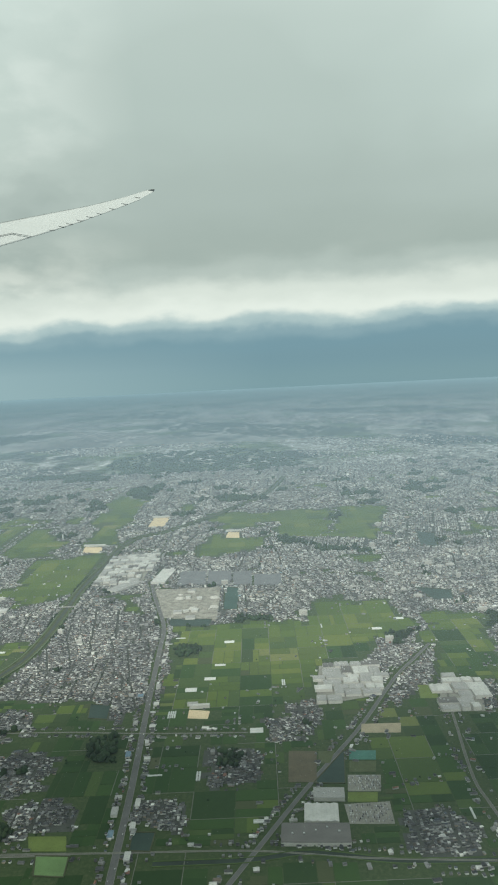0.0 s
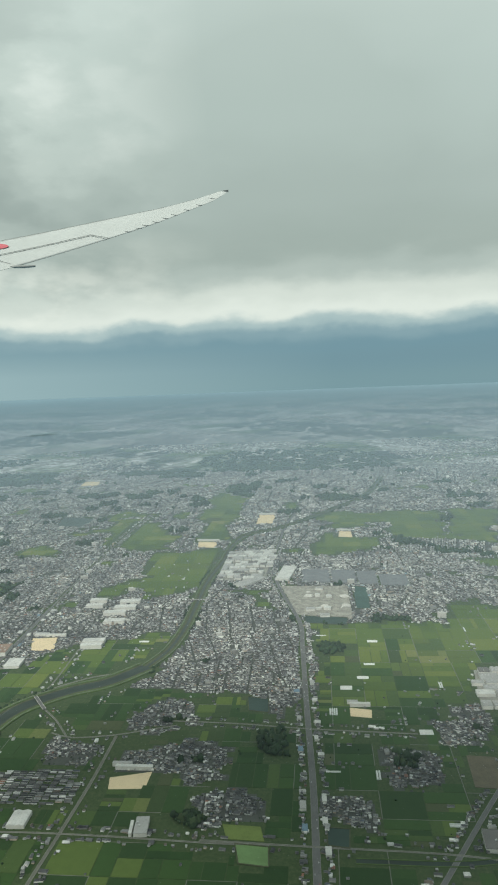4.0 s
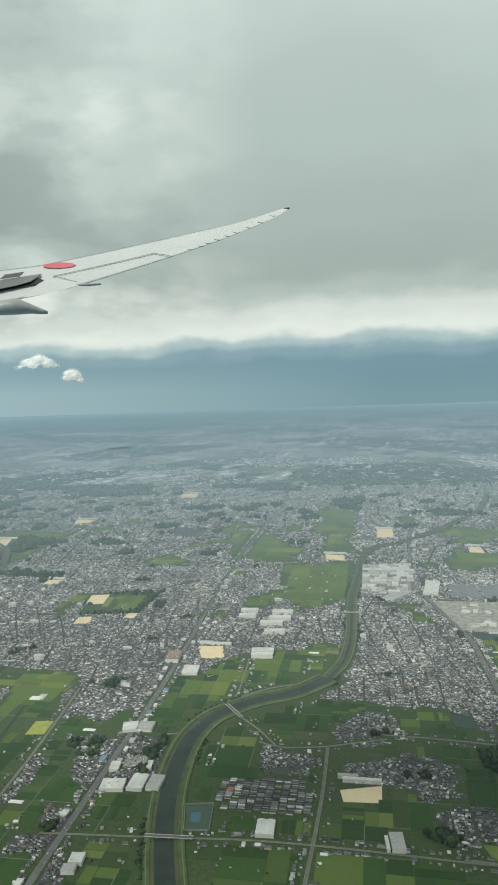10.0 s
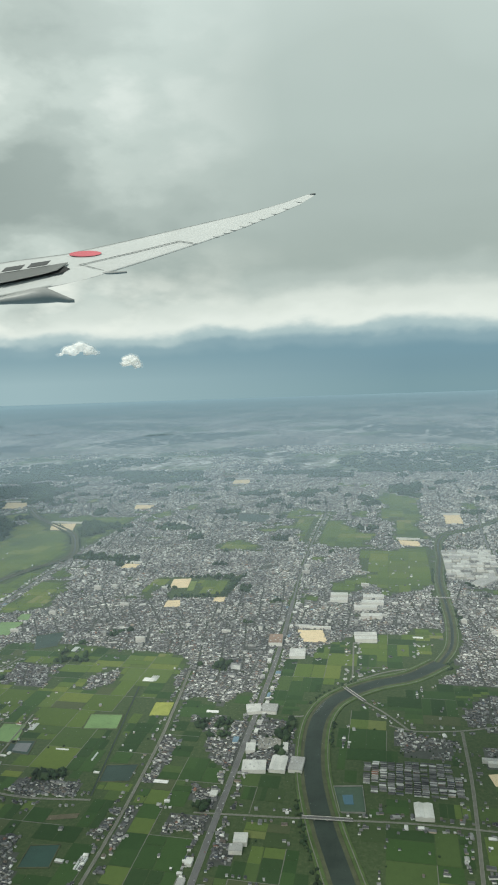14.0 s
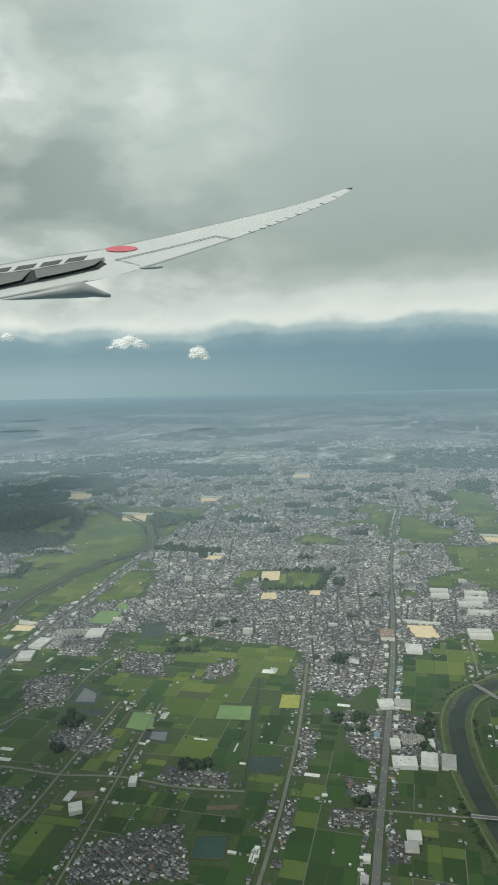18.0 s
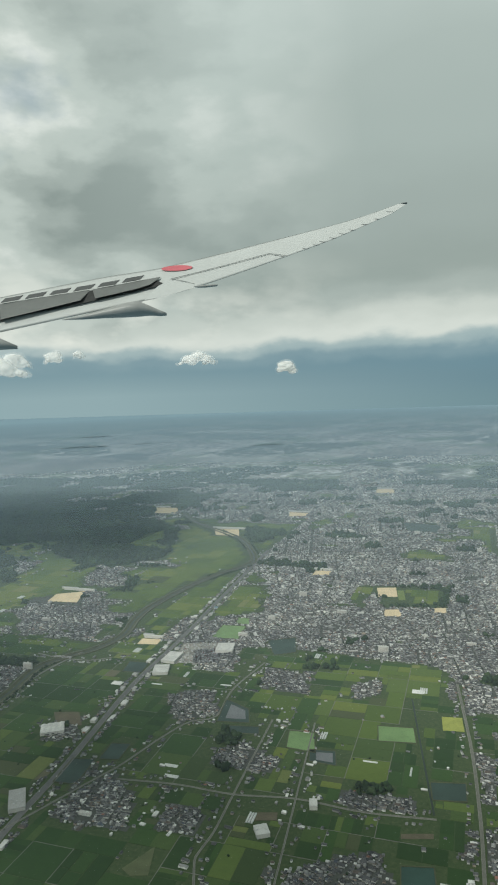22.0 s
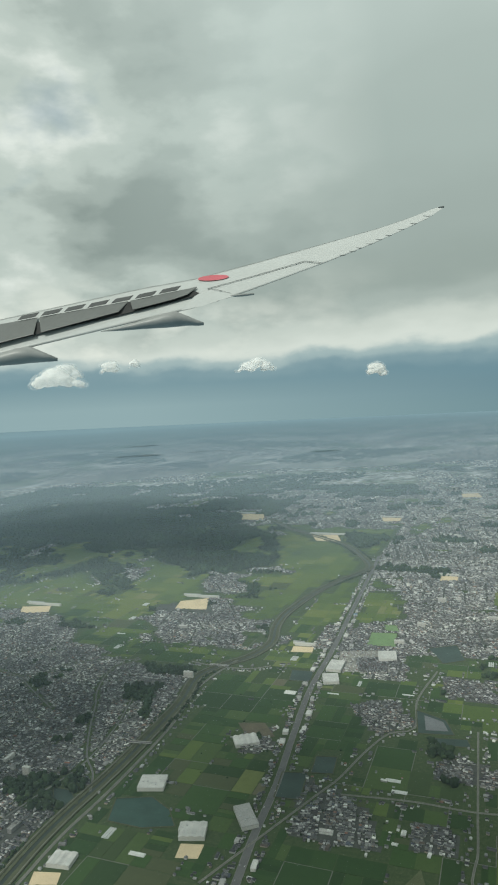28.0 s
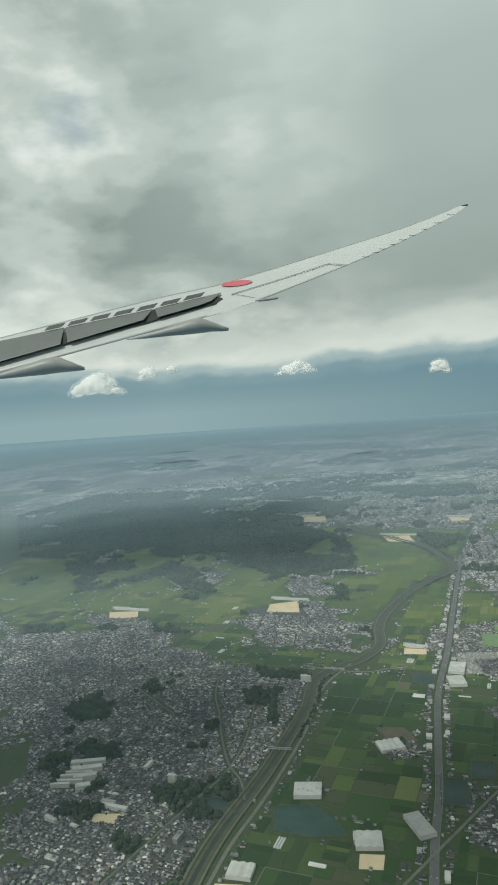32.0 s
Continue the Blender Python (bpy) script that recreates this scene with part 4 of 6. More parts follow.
plan("slab", "d4", 0, (-144.4, 334.2), (-133.4, 335.1), (-133.7, 330.8), (-144.5, 329.9))
plan("slab", "d5", 0, (-147.9, 326.3), (-136.6, 327.2), (-136.8, 323.1), (-148.0, 322.2))
plan("slab", "d6", 0, (-143.9, 314.6), (-133.8, 315.5), (-134.1, 311.6), (-144.1, 310.8))
plan("slab", "d7", 0, (-145.9, 290.0), (-136.0, 290.9), (-136.2, 287.0), (-145.9, 286.0))
plan("slab", "d8", 0, (-145.3, 284.8), (-135.8, 285.7), (-136.0, 282.5), (-145.4, 281.6))
plan("grey", "d9", 0, (-88.1, 169.2), (-84.6, 169.6), (-84.8, 162.9), (-88.4, 162.4))
plan("bld", "d10", 0, (-89.4, 167.7), (-88.6, 167.8), (-88.7, 162.6), (-89.6, 162.4))
plan("grey", "d11", 0, (-84.6, 370.7), (-72.7, 387.3), (-70.6, 379.9), (-85.1, 362.7))
plan("bays", "e1", 0, (-348.3, 176.5), (-341.5, 180.7), (-337.0, 176.1), (-344.5, 171.9))
plan("bld", "e7", 0, (-343.6, 129.9), (-337.7, 131.6), (-336.8, 128.0), (-342.9, 126.3))
plan("grey", "e8", 0, (-330.4, 140.7), (-326.7, 143.4), (-325.7, 133.6), (-329.1, 132.6))
plan("slab", "e9", 0, (-440.2, 140.1), (-430.1, 144.6), (-428.9, 143.1), (-438.6, 138.4))
plan("slab", "e10", 0, (-437.1, 136.7), (-428.9, 141.0), (-427.5, 139.3), (-435.6, 135.0))
plan("slab", "e11", 0, (-433.9, 133.1), (-427.8, 136.4), (-426.4, 134.8), (-432.2, 131.2))
plan("slab", "e12", 0, (-429.8, 128.6), (-425.8, 131.0), (-424.5, 129.4), (-428.5, 127.1))
plan("bays", "e13", 0, (-370.0, 110.4), (-363.8, 111.2), (-362.2, 106.4), (-368.5, 106.0))
plan("lot", "solar1", 0, (-49.2, 400.2), (-33.2, 397.8), (-32.2, 373.2), (-47.8, 375.4))
plan("lot", "solar2", 0, (-32.2, 397.6), (-18.1, 395.5), (-17.4, 371.0), (-30.9, 373.0))
plan("lot", "solar3", 0, (-17.1, 395.3), (-5.9, 393.6), (-5.9, 369.4), (-16.4, 370.9))
plan("lot", "solar4", 0, (-4.6, 387.9), (11.2, 385.4), (11.1, 366.9), (-4.6, 369.2))
plan("bld", "e3", 0, (-314.0, 263.5), (-306.5, 265.0), (-305.5, 256.0), (-313.0, 254.5))
plan("bld", "e5", 0, (-331.1, 234.1), (-325.1, 236.0), (-324.3, 227.9), (-330.0, 226.1))

# ---- land use on a grid of metres ----
GX, GY, GW, GH = -900, 80, 1200, 740
FIELD, TOWN, BLOCK, WOOD, TERRACE = range(5)
ys, xs = np.mgrid[GY:GY + GH, GX:GX + GW] + 0.5


def smooth_noise(scale, seed):
    rng = np.random.RandomState(seed)
    out = np.zeros((GH, GW))
    for octave, weight in ((1, 0.6), (2.3, 0.3), (5.1, 0.15)):
        s = scale / octave
        n = rng.rand(int(GH / s) + 3, int(GW / s) + 3)
        fy, fx = (ys - GY) / s, (xs - GX) / s
        iy, ix = fy.astype(int), fx.astype(int)
        ty, tx = fy - iy, fx - ix
        ty, tx = ty * ty * (3 - 2 * ty), tx * tx * (3 - 2 * tx)
        out += weight * (n[iy, ix] * (1 - ty) * (1 - tx) + n[iy, ix + 1] * (1 - ty) * tx + n[iy + 1, ix] * ty * (1 - tx) + n[iy + 1, ix + 1] * ty * tx)
    return out / 1.05


def inside(pts, x, y):
    hit = np.zeros(x.shape, bool)
    for (x0, y0), (x1, y1) in zip(pts, pts[1:] + pts[:1]):
        if y0 != y1:
            hit ^= ((y0 > y) != (y1 > y)) & (x < (x1 - x0) * (y - y0) / (y1 - y0) + x0)
    return hit


n_town, n_wood = smooth_noise(40, 3), smooth_noise(30, 5)
n_fine_x, n_fine_y = smooth_noise(13, 7), smooth_noise(13, 9)
use = np.full((GH, GW), FIELD, np.int8)
city = ((xs > -345) & (ys > 262 + 14 * (n_town - 0.5))) | ((xs <= -345) & (ys > 600 - 80 * n_town)) | ((xs <= -345) & (ys > 255) & (n_town > 0.60))
use[city] = TOWN
use[(ys > 300) & (n_wood > np.where(ys > 560, 0.70, 0.77))] = WOOD
use[(ys > 330) & (n_wood < 0.27)] = FIELD
use[(xs < -480) & (ys > 420) & (n_wood > 0.45)] = WOOD
order = {"open": FIELD, "town": TOWN, "forest": WOOD, "rows": TERRACE, "ind": BLOCK, "bld": BLOCK, "park": WOOD, "pond": BLOCK, "lot": BLOCK, "sand": BLOCK, "field": BLOCK, "bays": BLOCK, "grey": BLOCK, "slab": BLOCK, "brown": BLOCK}
for k, code in order.items():
    for kind, name, width, pts in PLAN:
        if kind == k:
            ragged = 11.0 if k in ("open", "town", "forest") else 0.0
            hit = inside(list(pts), xs + ragged * (n_fine_x - 0.5) * np.clip(ys / 220, 0.5, 2.5), ys + ragged * (n_fine_y - 0.5) * np.clip(ys / 220, 0.5, 2.5))
            use[hit] = code
            if k == "park":
                c = np.mean(pts, axis=0)
                use[inside([tuple(c + (np.array(p) - c) * 0.74) for p in pts], xs, ys)] = FIELD


grove = smooth_noise(17, 13)
use[(use == TOWN) & (grove > np.where(xs < -345, 0.75, 0.80))] = WOOD
use[(use == TOWN) & (grove < 0.19) & (ys > 150)] = FIELD
use[(use == WOOD) & (ys > 250) & (n_wood < 0.36)] = FIELD


def block_line(pts, half):
    for q in glide(pts, 0.7):
        x0, x1, y0, y1 = int(q.x - half - GX), int(q.x + half - GX) + 1, int(q.y - half - GY), int(q.y + half - GY) + 1
        if 0 <= x0 < GW and 0 <= y0 < GH:
            use[y0:y1, x0:x1] = BLOCK


for kind, name, width, pts in PLAN:
    if kind in ("road", "canal"):
        block_line(pts, width / 2 + 0.15)
    if kind == "river":
        block_line(pts, width * 0.95 + 0.6)


def use_at(x, y):
    ix, iy = np.clip((np.asarray(x) - GX).astype(int), 0, GW - 1), np.clip((np.asarray(y) - GY).astype(int), 0, GH - 1)
    return use[iy, ix]


# ---- ground ----
gx, gy = np.meshgrid(np.linspace(-6000, 6000, 41), np.linspace(-2500, 3800, 31))
idx = np.arange(41 * 31).reshape(31, 41)
ground = new("ground", mesh_of("ground", np.stack([gx.ravel(), gy.ravel(), 0 * gx.ravel()], 1), [np.stack([idx[:-1, :-1], idx[:-1, 1:], idx[1:, 1:], idx[1:, :-1]], -1).reshape(-1, 4)], [M_GROUND]))
tagged(ground, "flat green and grey plain reaching to the horizon", "ground", kind="structure")

cells = 3
town_cell = np.argwhere((use == TOWN)[1::cells, 1::cells])
tx, ty = GX + town_cell[:, 1] * cells, GY + town_cell[:, 0] * cells
corner = np.stack([np.stack([tx + a * cells, ty + b * cells, 0 * tx + 0.02], 1) for a, b in ((0, 0), (1, 0), (1, 1), (0, 1))], 1).reshape(-1, 3)
tagged(new("town_pavement", mesh_of("town_pavement", corner, [np.arange(len(tx) * 4).reshape(-1, 4)], [M_TOWN])), "grey asphalt lanes and yards between the houses", "pavement", kind="structure")

# ---- haze: aerial haze painted on one thin sheet over the plain, thicker with distance ----
def haze_material():
    m = bpy.data.materials.new("mist")
    m.use_nodes = True
    nt = m.node_tree
    nt.nodes.clear()
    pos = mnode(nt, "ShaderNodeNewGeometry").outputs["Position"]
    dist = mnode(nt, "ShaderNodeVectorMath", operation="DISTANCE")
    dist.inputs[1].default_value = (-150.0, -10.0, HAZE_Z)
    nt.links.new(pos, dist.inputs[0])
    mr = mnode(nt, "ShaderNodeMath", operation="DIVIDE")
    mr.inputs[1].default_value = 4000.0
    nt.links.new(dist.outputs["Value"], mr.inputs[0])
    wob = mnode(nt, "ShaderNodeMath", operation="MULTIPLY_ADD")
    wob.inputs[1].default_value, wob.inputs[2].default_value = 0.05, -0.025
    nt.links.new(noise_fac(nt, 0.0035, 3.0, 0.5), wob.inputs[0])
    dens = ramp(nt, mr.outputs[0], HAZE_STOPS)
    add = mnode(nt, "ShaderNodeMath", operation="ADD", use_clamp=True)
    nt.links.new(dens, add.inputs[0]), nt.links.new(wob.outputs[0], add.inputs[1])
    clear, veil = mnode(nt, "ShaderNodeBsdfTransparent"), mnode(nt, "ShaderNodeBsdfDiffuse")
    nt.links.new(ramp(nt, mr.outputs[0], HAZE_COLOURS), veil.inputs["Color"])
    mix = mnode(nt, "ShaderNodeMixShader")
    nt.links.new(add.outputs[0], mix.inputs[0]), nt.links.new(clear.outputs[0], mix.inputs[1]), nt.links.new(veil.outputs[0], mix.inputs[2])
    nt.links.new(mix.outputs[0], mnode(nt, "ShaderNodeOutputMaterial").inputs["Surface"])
    return m


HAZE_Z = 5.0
# tint and cover of the painted haze, by distance
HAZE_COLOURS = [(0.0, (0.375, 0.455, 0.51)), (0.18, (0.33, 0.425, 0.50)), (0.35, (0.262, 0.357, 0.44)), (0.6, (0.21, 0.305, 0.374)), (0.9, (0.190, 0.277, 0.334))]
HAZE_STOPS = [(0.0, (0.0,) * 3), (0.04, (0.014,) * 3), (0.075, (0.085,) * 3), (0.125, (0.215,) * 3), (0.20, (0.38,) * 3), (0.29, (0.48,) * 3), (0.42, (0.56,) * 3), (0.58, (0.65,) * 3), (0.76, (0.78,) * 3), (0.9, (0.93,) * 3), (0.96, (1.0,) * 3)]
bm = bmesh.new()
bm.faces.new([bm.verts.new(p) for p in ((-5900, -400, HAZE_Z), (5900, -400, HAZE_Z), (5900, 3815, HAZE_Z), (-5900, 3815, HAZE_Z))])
tagged(part("haze_sheet", bm, haze_material()), "thin sheet painted as blue-grey distance haze over the plain", "mist", kind="structure")

# ---- roads, rivers, ponds, yards ----
ROAD_LINES = []
for level, (kind, name, width, pts) in enumerate(PLAN):
    lift = 0.004 * (level % 23)
    if kind == "road":
        town_lane = name.startswith(("st_", "lane"))
        width *= 0.5 if town_lane else 0.5 if width <= 1.0 else 0.7 if width <= 1.2 else 0.85
        line = glide(pts, 3.0)
        ROAD_LINES.append((line, width))
        bm = bmesh.new()
        if width > 2.3:
            strip(bm, line, -width / 2, -0.1, 0.07 + lift), strip(bm, line, 0.1, width / 2, 0.07 + lift)
        else:
            strip(bm, line, -width / 2, width / 2, 0.06 + lift)
        road = tagged(part("road", bm, M_ROAD if width > 1.0 or town_lane else M_TRACK), "grey asphalt road across the paddy plain", "road", kind="structure")
        bm = bmesh.new()
        strip(bm, line, -width / 2 - 0.07, -width / 2 + 0.01, 0.09 + lift), strip(bm, line, width / 2 - 0.01, width / 2 + 0.07, 0.09 + lift)
        part("verge", bm, M_VERGE, road, "grey concrete road edge")
        if width > 2.3:
            bm = bmesh.new()
            strip(bm, line, -0.1, 0.1, 0.095 + lift)
            part("median", bm, M_BANK, road, "green median strip")
    if kind in ("river", "canal"):
        line = glide(pts, 3.0)
        bm = bmesh.new()
        wet = 0.27 if name in ("r1a", "r1b", "r2") else 0.5
        strip(bm, line, -width * wet, width * wet, 0.05 + lift)
        river = tagged(part("river" if kind == "river" else "canal", bm, M_WATER), "dark slow river between grassy embankments" if kind == "river" else "narrow dark irrigation canal", kind, kind="structure")
        for s in (-1, 1):
            bm = bmesh.new()
            strip(bm, line, s * width * wet, s * width * 0.72, 0.16)
            part("dry_bank", bm, M_MUD if kind == "river" else M_BANK, river, "pale reed and gravel margin" if kind == "river" else "grassy canal bank")
            if kind == "river":
                bm = bmesh.new()
                strip(bm, line, s * width * 0.72, s * (width * 0.95 + 0.5), 0.38)
                part("levee", bm, M_MUD if name == "r2" else M_BANK, river, "dry brown-green levee" if name == "r2" else "mown green levee")
                bm = bmesh.new()
                strip(bm, line, s * (width * 0.86 + 0.12), s * (width * 0.86 + 0.38), 0.41)
                part("levee_path", bm, M_TRACK, river, "pale path on the levee")
    if kind == "pond" and name == "pit":
        bm = bmesh.new()
        prism(bm, list(pts), 0, 0.06)
        court = tagged(part("sports_court", bm, M_COURT), "green sports court with a blue pool, fenced in white", "sports court", kind="structure")
        c = np.mean(pts, axis=0)
        bm = bmesh.new()
        prism(bm, [tuple(c + (np.array(q) - c) * 0.36 + np.array((-0.6, -0.2))) for q in pts], 0.064, 0.12)
        part("pool", bm, M_POOL, court, "blue swimming pool")
        bm = bmesh.new()
        ends = list(pts)
        for (x0, y0), (x1, y1) in zip(ends, ends[1:] + ends[:1]):
            strip(bm, [Vector((x0, y0, 0)), Vector(((x0 + x1) / 2, (y0 + y1) / 2, 0)), Vector((x1, y1, 0))], -0.07, 0.07, 0.4)
        part("fence", bm, M_VERGE, court, "grey net fence round the court")
        continue
    if kind == "pond":
        pts = list(pts)
        mat = M_POND_G if name.endswith("g") else M_POND_T if name in ("teal", "p5", "p13", "pit") else M_POND
        tone = "algae-green" if mat is M_POND_G else "teal" if mat is M_POND_T else "dark grey"
        c = np.mean(pts, axis=0)
        bm = bmesh.new()
        prism(bm, pts, 0, 0.07)
        pond = tagged(part("pond", bm, mat), "%s irrigation pond with a raised earth rim" % tone, "pond", kind="structure")
        bm = bmesh.new()
        for (x0, y0), (x1, y1) in zip(pts, pts[1:] + pts[:1]):
            strip(bm, [Vector((x0, y0, 0)), Vector(((x0 + x1) / 2, (y0 + y1) / 2, 0)), Vector((x1, y1, 0))], -0.18, 0.14, 0.2)
        part("rim", bm, M_MUD, pond, "bare earth rim")
        if name in ("p2", "p6"):
            bm = bmesh.new()
            prism(bm, [(c[0] + (x - c[0]) * 0.62 + 0.6, c[1] + (y - c[1]) * 0.62) for x, y in pts], 0.072, 0.16)
            part("floating_panels", bm, M_PANEL, pond, "floating field of dark solar panels")
    if kind == "field":
        bm = bmesh.new()
        prism(bm, list(pts), 0, 0.1)
        tone = name.split("_")[-1]
        if tone in M_PLOTS:
            tagged(part("plot", bm, M_PLOTS[tone]), {"lime": "bright lime green plot of young crop", "brown": "brown tilled plot among paddies", "olive": "dull olive fallow plot among paddies", "tan": "pale tan bare earth plot", "teal": "plot covered with teal netting"}[tone], "field")
        else:
            tagged(part("ripe_field", bm, M_YELLOW), "square yellow-green field of ripening crop", "field")
    if kind == "lot":
        bm = bmesh.new()
        prism(bm, list(pts), 0, 0.06)
        lot = tagged(part("yard", bm, M_PANEL if name.startswith("solar") else M_WORKS if name == "gravel" else M_GRAVEL), "grey gravel works yard" if not name.startswith("solar") else "large dark field of solar panels", "yard", kind="structure")
    if kind == "sand":
        bm = bmesh.new()
        prism(bm, list(pts), 0, 0.08)
        tagged(part("sports_ground", bm, M_SAND), "pale tan sand school sports ground", "sports ground", kind="structure")

# ---- parcels of crop on the square field grid ----
rng = np.random.RandomState(11)
CELL = 12.1
parcels = []
for gy0 in np.arange(88, 720, CELL):
    for gx0 in np.arange(-700, 240, CELL):
        cx, cy = gx0 + CELL / 2, gy0 + CELL / 2
        near = cy < 330
        n = rng.choice([1, 1, 2, 2, 3]) if near else rng.choice([1, 1, 2])
        cuts = np.r_[0, np.sort(np.arange(1, n) / n + rng.uniform(-0.09, 0.09, n - 1)), 1] * CELL
        upright = rng.rand() < 0.55
        for a, b in zip(cuts[:-1], cuts[1:]):
            m = rng.choice([1, 1, 2]) if near else 1
            halves = np.r_[0, np.sort(rng.uniform(0.3, 0.7, m - 1)), 1] * CELL
            for c, d in zip(halves[:-1], halves[1:]):
                x0, x1, y0, y1 = (a, b, c, d) if upright else (c, d, a, b)
                x0, x1, y0, y1 = gx0 + x0 + 0.12, gx0 + x1 - 0.12, gy0 + y0 + 0.12, gy0 + y1 - 0.12
                px, py = np.meshgrid(np.linspace(x0, x1, 5), np.linspace(y0, y1, 5))
                ok = use_at(px, py) == FIELD
                if ok.all():
                    parcels.append((x0, y0, x1, y1))
                elif ok.mean() > 0.25:
                    # keep the free quarters
                    xm, ym = (x0 + x1) / 2, (y0 + y1) / 2
                    for q in ((x0, y0, xm, ym), (xm, y0, x1, ym), (x0, ym, xm, y1), (xm, ym, x1, y1)):
                        qx, qy = np.meshgrid(np.linspace(q[0], q[2], 4), np.linspace(q[1], q[3], 4))
                        if (use_at(qx, qy) == FIELD).mean() > 0.9:
                            parcels.append(q)
parcels = np.array(parcels)
near_first = parcels[:, 1] < 134
single = parcels[near_first][:300]
rest = np.concatenate([parcels[near_first][300:], parcels[~near_first]])


def slabs(name, r, h, mats):
    n = len(r)
    x0, y0, x1, y1 = r.T
    z = np.asarray(h) * np.ones(n)
    v = np.stack([np.stack(q, 1) for q in ((x0, y0, 0 * z), (x1, y0, 0 * z), (x1, y1, 0 * z), (x0, y1, 0 * z), (x0, y0, z), (x1, y0, z), (x1, y1, z), (x0, y1, z))], 1)
    base = np.arange(n)[:, None] * 8
    faces = np.concatenate([base + np.array(f) for f in ((4, 5, 6, 7), (0, 1, 5, 4), (1, 2, 6, 5), (2, 3, 7, 6), (3, 0, 4, 7))])
    return mesh_of(name, v.reshape(-1, 3), [faces], mats)


# far parcels and the lime zones take the greens with painted-in sunlight
sunlit = (rest[:, 1] > 285) | ((rest[:, 1] > 232) & (rng.rand(len(rest)) < 0.35))
for kind, name, width, pts in PLAN:
    if kind == "lime":
        sunlit |= inside(list(pts), rest[:, 0], rest[:, 1]) & (rng.rand(len(rest)) < (0.5 if name == "z2" else 0.95))
tagged(new("crop_parcels", slabs("crop_parcels", rest[~sunlit], 0.05 + 0.04 * rng.rand((~sunlit).sum()), [M_CROP])), "patchwork of dark green rice paddies and plots", "paddies", kind="stuff")
tagged(new("young_crop_parcels", slabs("young_crop_parcels", rest[sunlit], 0.05 + 0.04 * rng.rand(sunlit.sum()), [M_CROP_SUNLIT])), "brighter green rice paddies with sunlight put into the colour", "paddies", kind="stuff")
for x0, y0, x1, y1 in single:
    bm = bmesh.new()
    prism(bm, [(x0, y0), (x1, y0), (x1, y1), (x0, y1)], 0, 0.08, 0.01)
    tagged(part("paddy_field", bm, M_CROP_ONE), "green rice paddy between narrow field paths", "field", "paddies of the plain")

# field paths along the grid
paths = []
for x in np.arange(-700, 240, CELL):
    for y in np.arange(88, 330, CELL):
        for w, h, dx, dy in ((0.22, CELL, 0, CELL / 2), (CELL, 0.22, CELL / 2, 0)):
            if rng.rand() < 0.5 and (use_at(np.array([x + dx * k for k in (0.2, 1, 1.8)]), np.array([y + dy * k for k in (0.2, 1, 1.8)])) == FIELD).all():
                paths.append((x - 0.11 if w < 1 else x, y - 0.11 if h < 1 else y, x + w - 0.11 if w < 1 else x + w, y + h - 0.11 if h < 1 else y + h))
tagged(new("field_paths", slabs("field_paths", np.array(paths), 0.055, [M_TRACK])), "pale narrow farm tracks between the paddies", "tracks", kind="stuff")


# ---- houses ----
def houses_mesh(name, x, y, w, d, h, ang):
    """Many small gabled houses: walls and roof are pieces of their own."""
    n = len(x)
    c, s = np.cos(ang), np.sin(ang)

    def put(u, v, z):
        return np.stack([x + u * c - v * s, y + u * s + v * c, z], 1)

    a, b, o, zero = w / 2, d / 2, 0.05, np.zeros(n)
    wall = [put(sx * a, sy * b, z) for z in (zero, h) for sx, sy in ((-1, -1), (1, -1), (1, 1), (-1, 1))]
    roof = [put(sx * (a + o), sy * (b + o), h - 0.02) for sx, sy in ((-1, -1), (1, -1), (1, 1), (-1, 1))] + [put(sx * a * 0.8, zero, h + d * 0.26) for sx in (-1, 1)]
    v = np.stack(wall + roof, 1).reshape(-1, 3)
    base = np.arange(n)[:, None] * 14
    f_wall = np.concatenate([base + np.array(f) for f in ((0, 1, 5, 4), (1, 2, 6, 5), (2, 3, 7, 6), (3, 0, 4, 7))])
    f_roof = np.concatenate([base + np.array(f) for f in ((8, 9, 13, 12), (10, 11, 12, 13))])
    f_gab = np.concatenate([base + np.array(f) for f in ((9, 10, 13), (11, 8, 12))])
    return mesh_of(name, v, [f_wall, f_roof, f_gab], [M_WALL, M_ROOF], [0, 1, 1])


rng = np.random.RandomState(21)


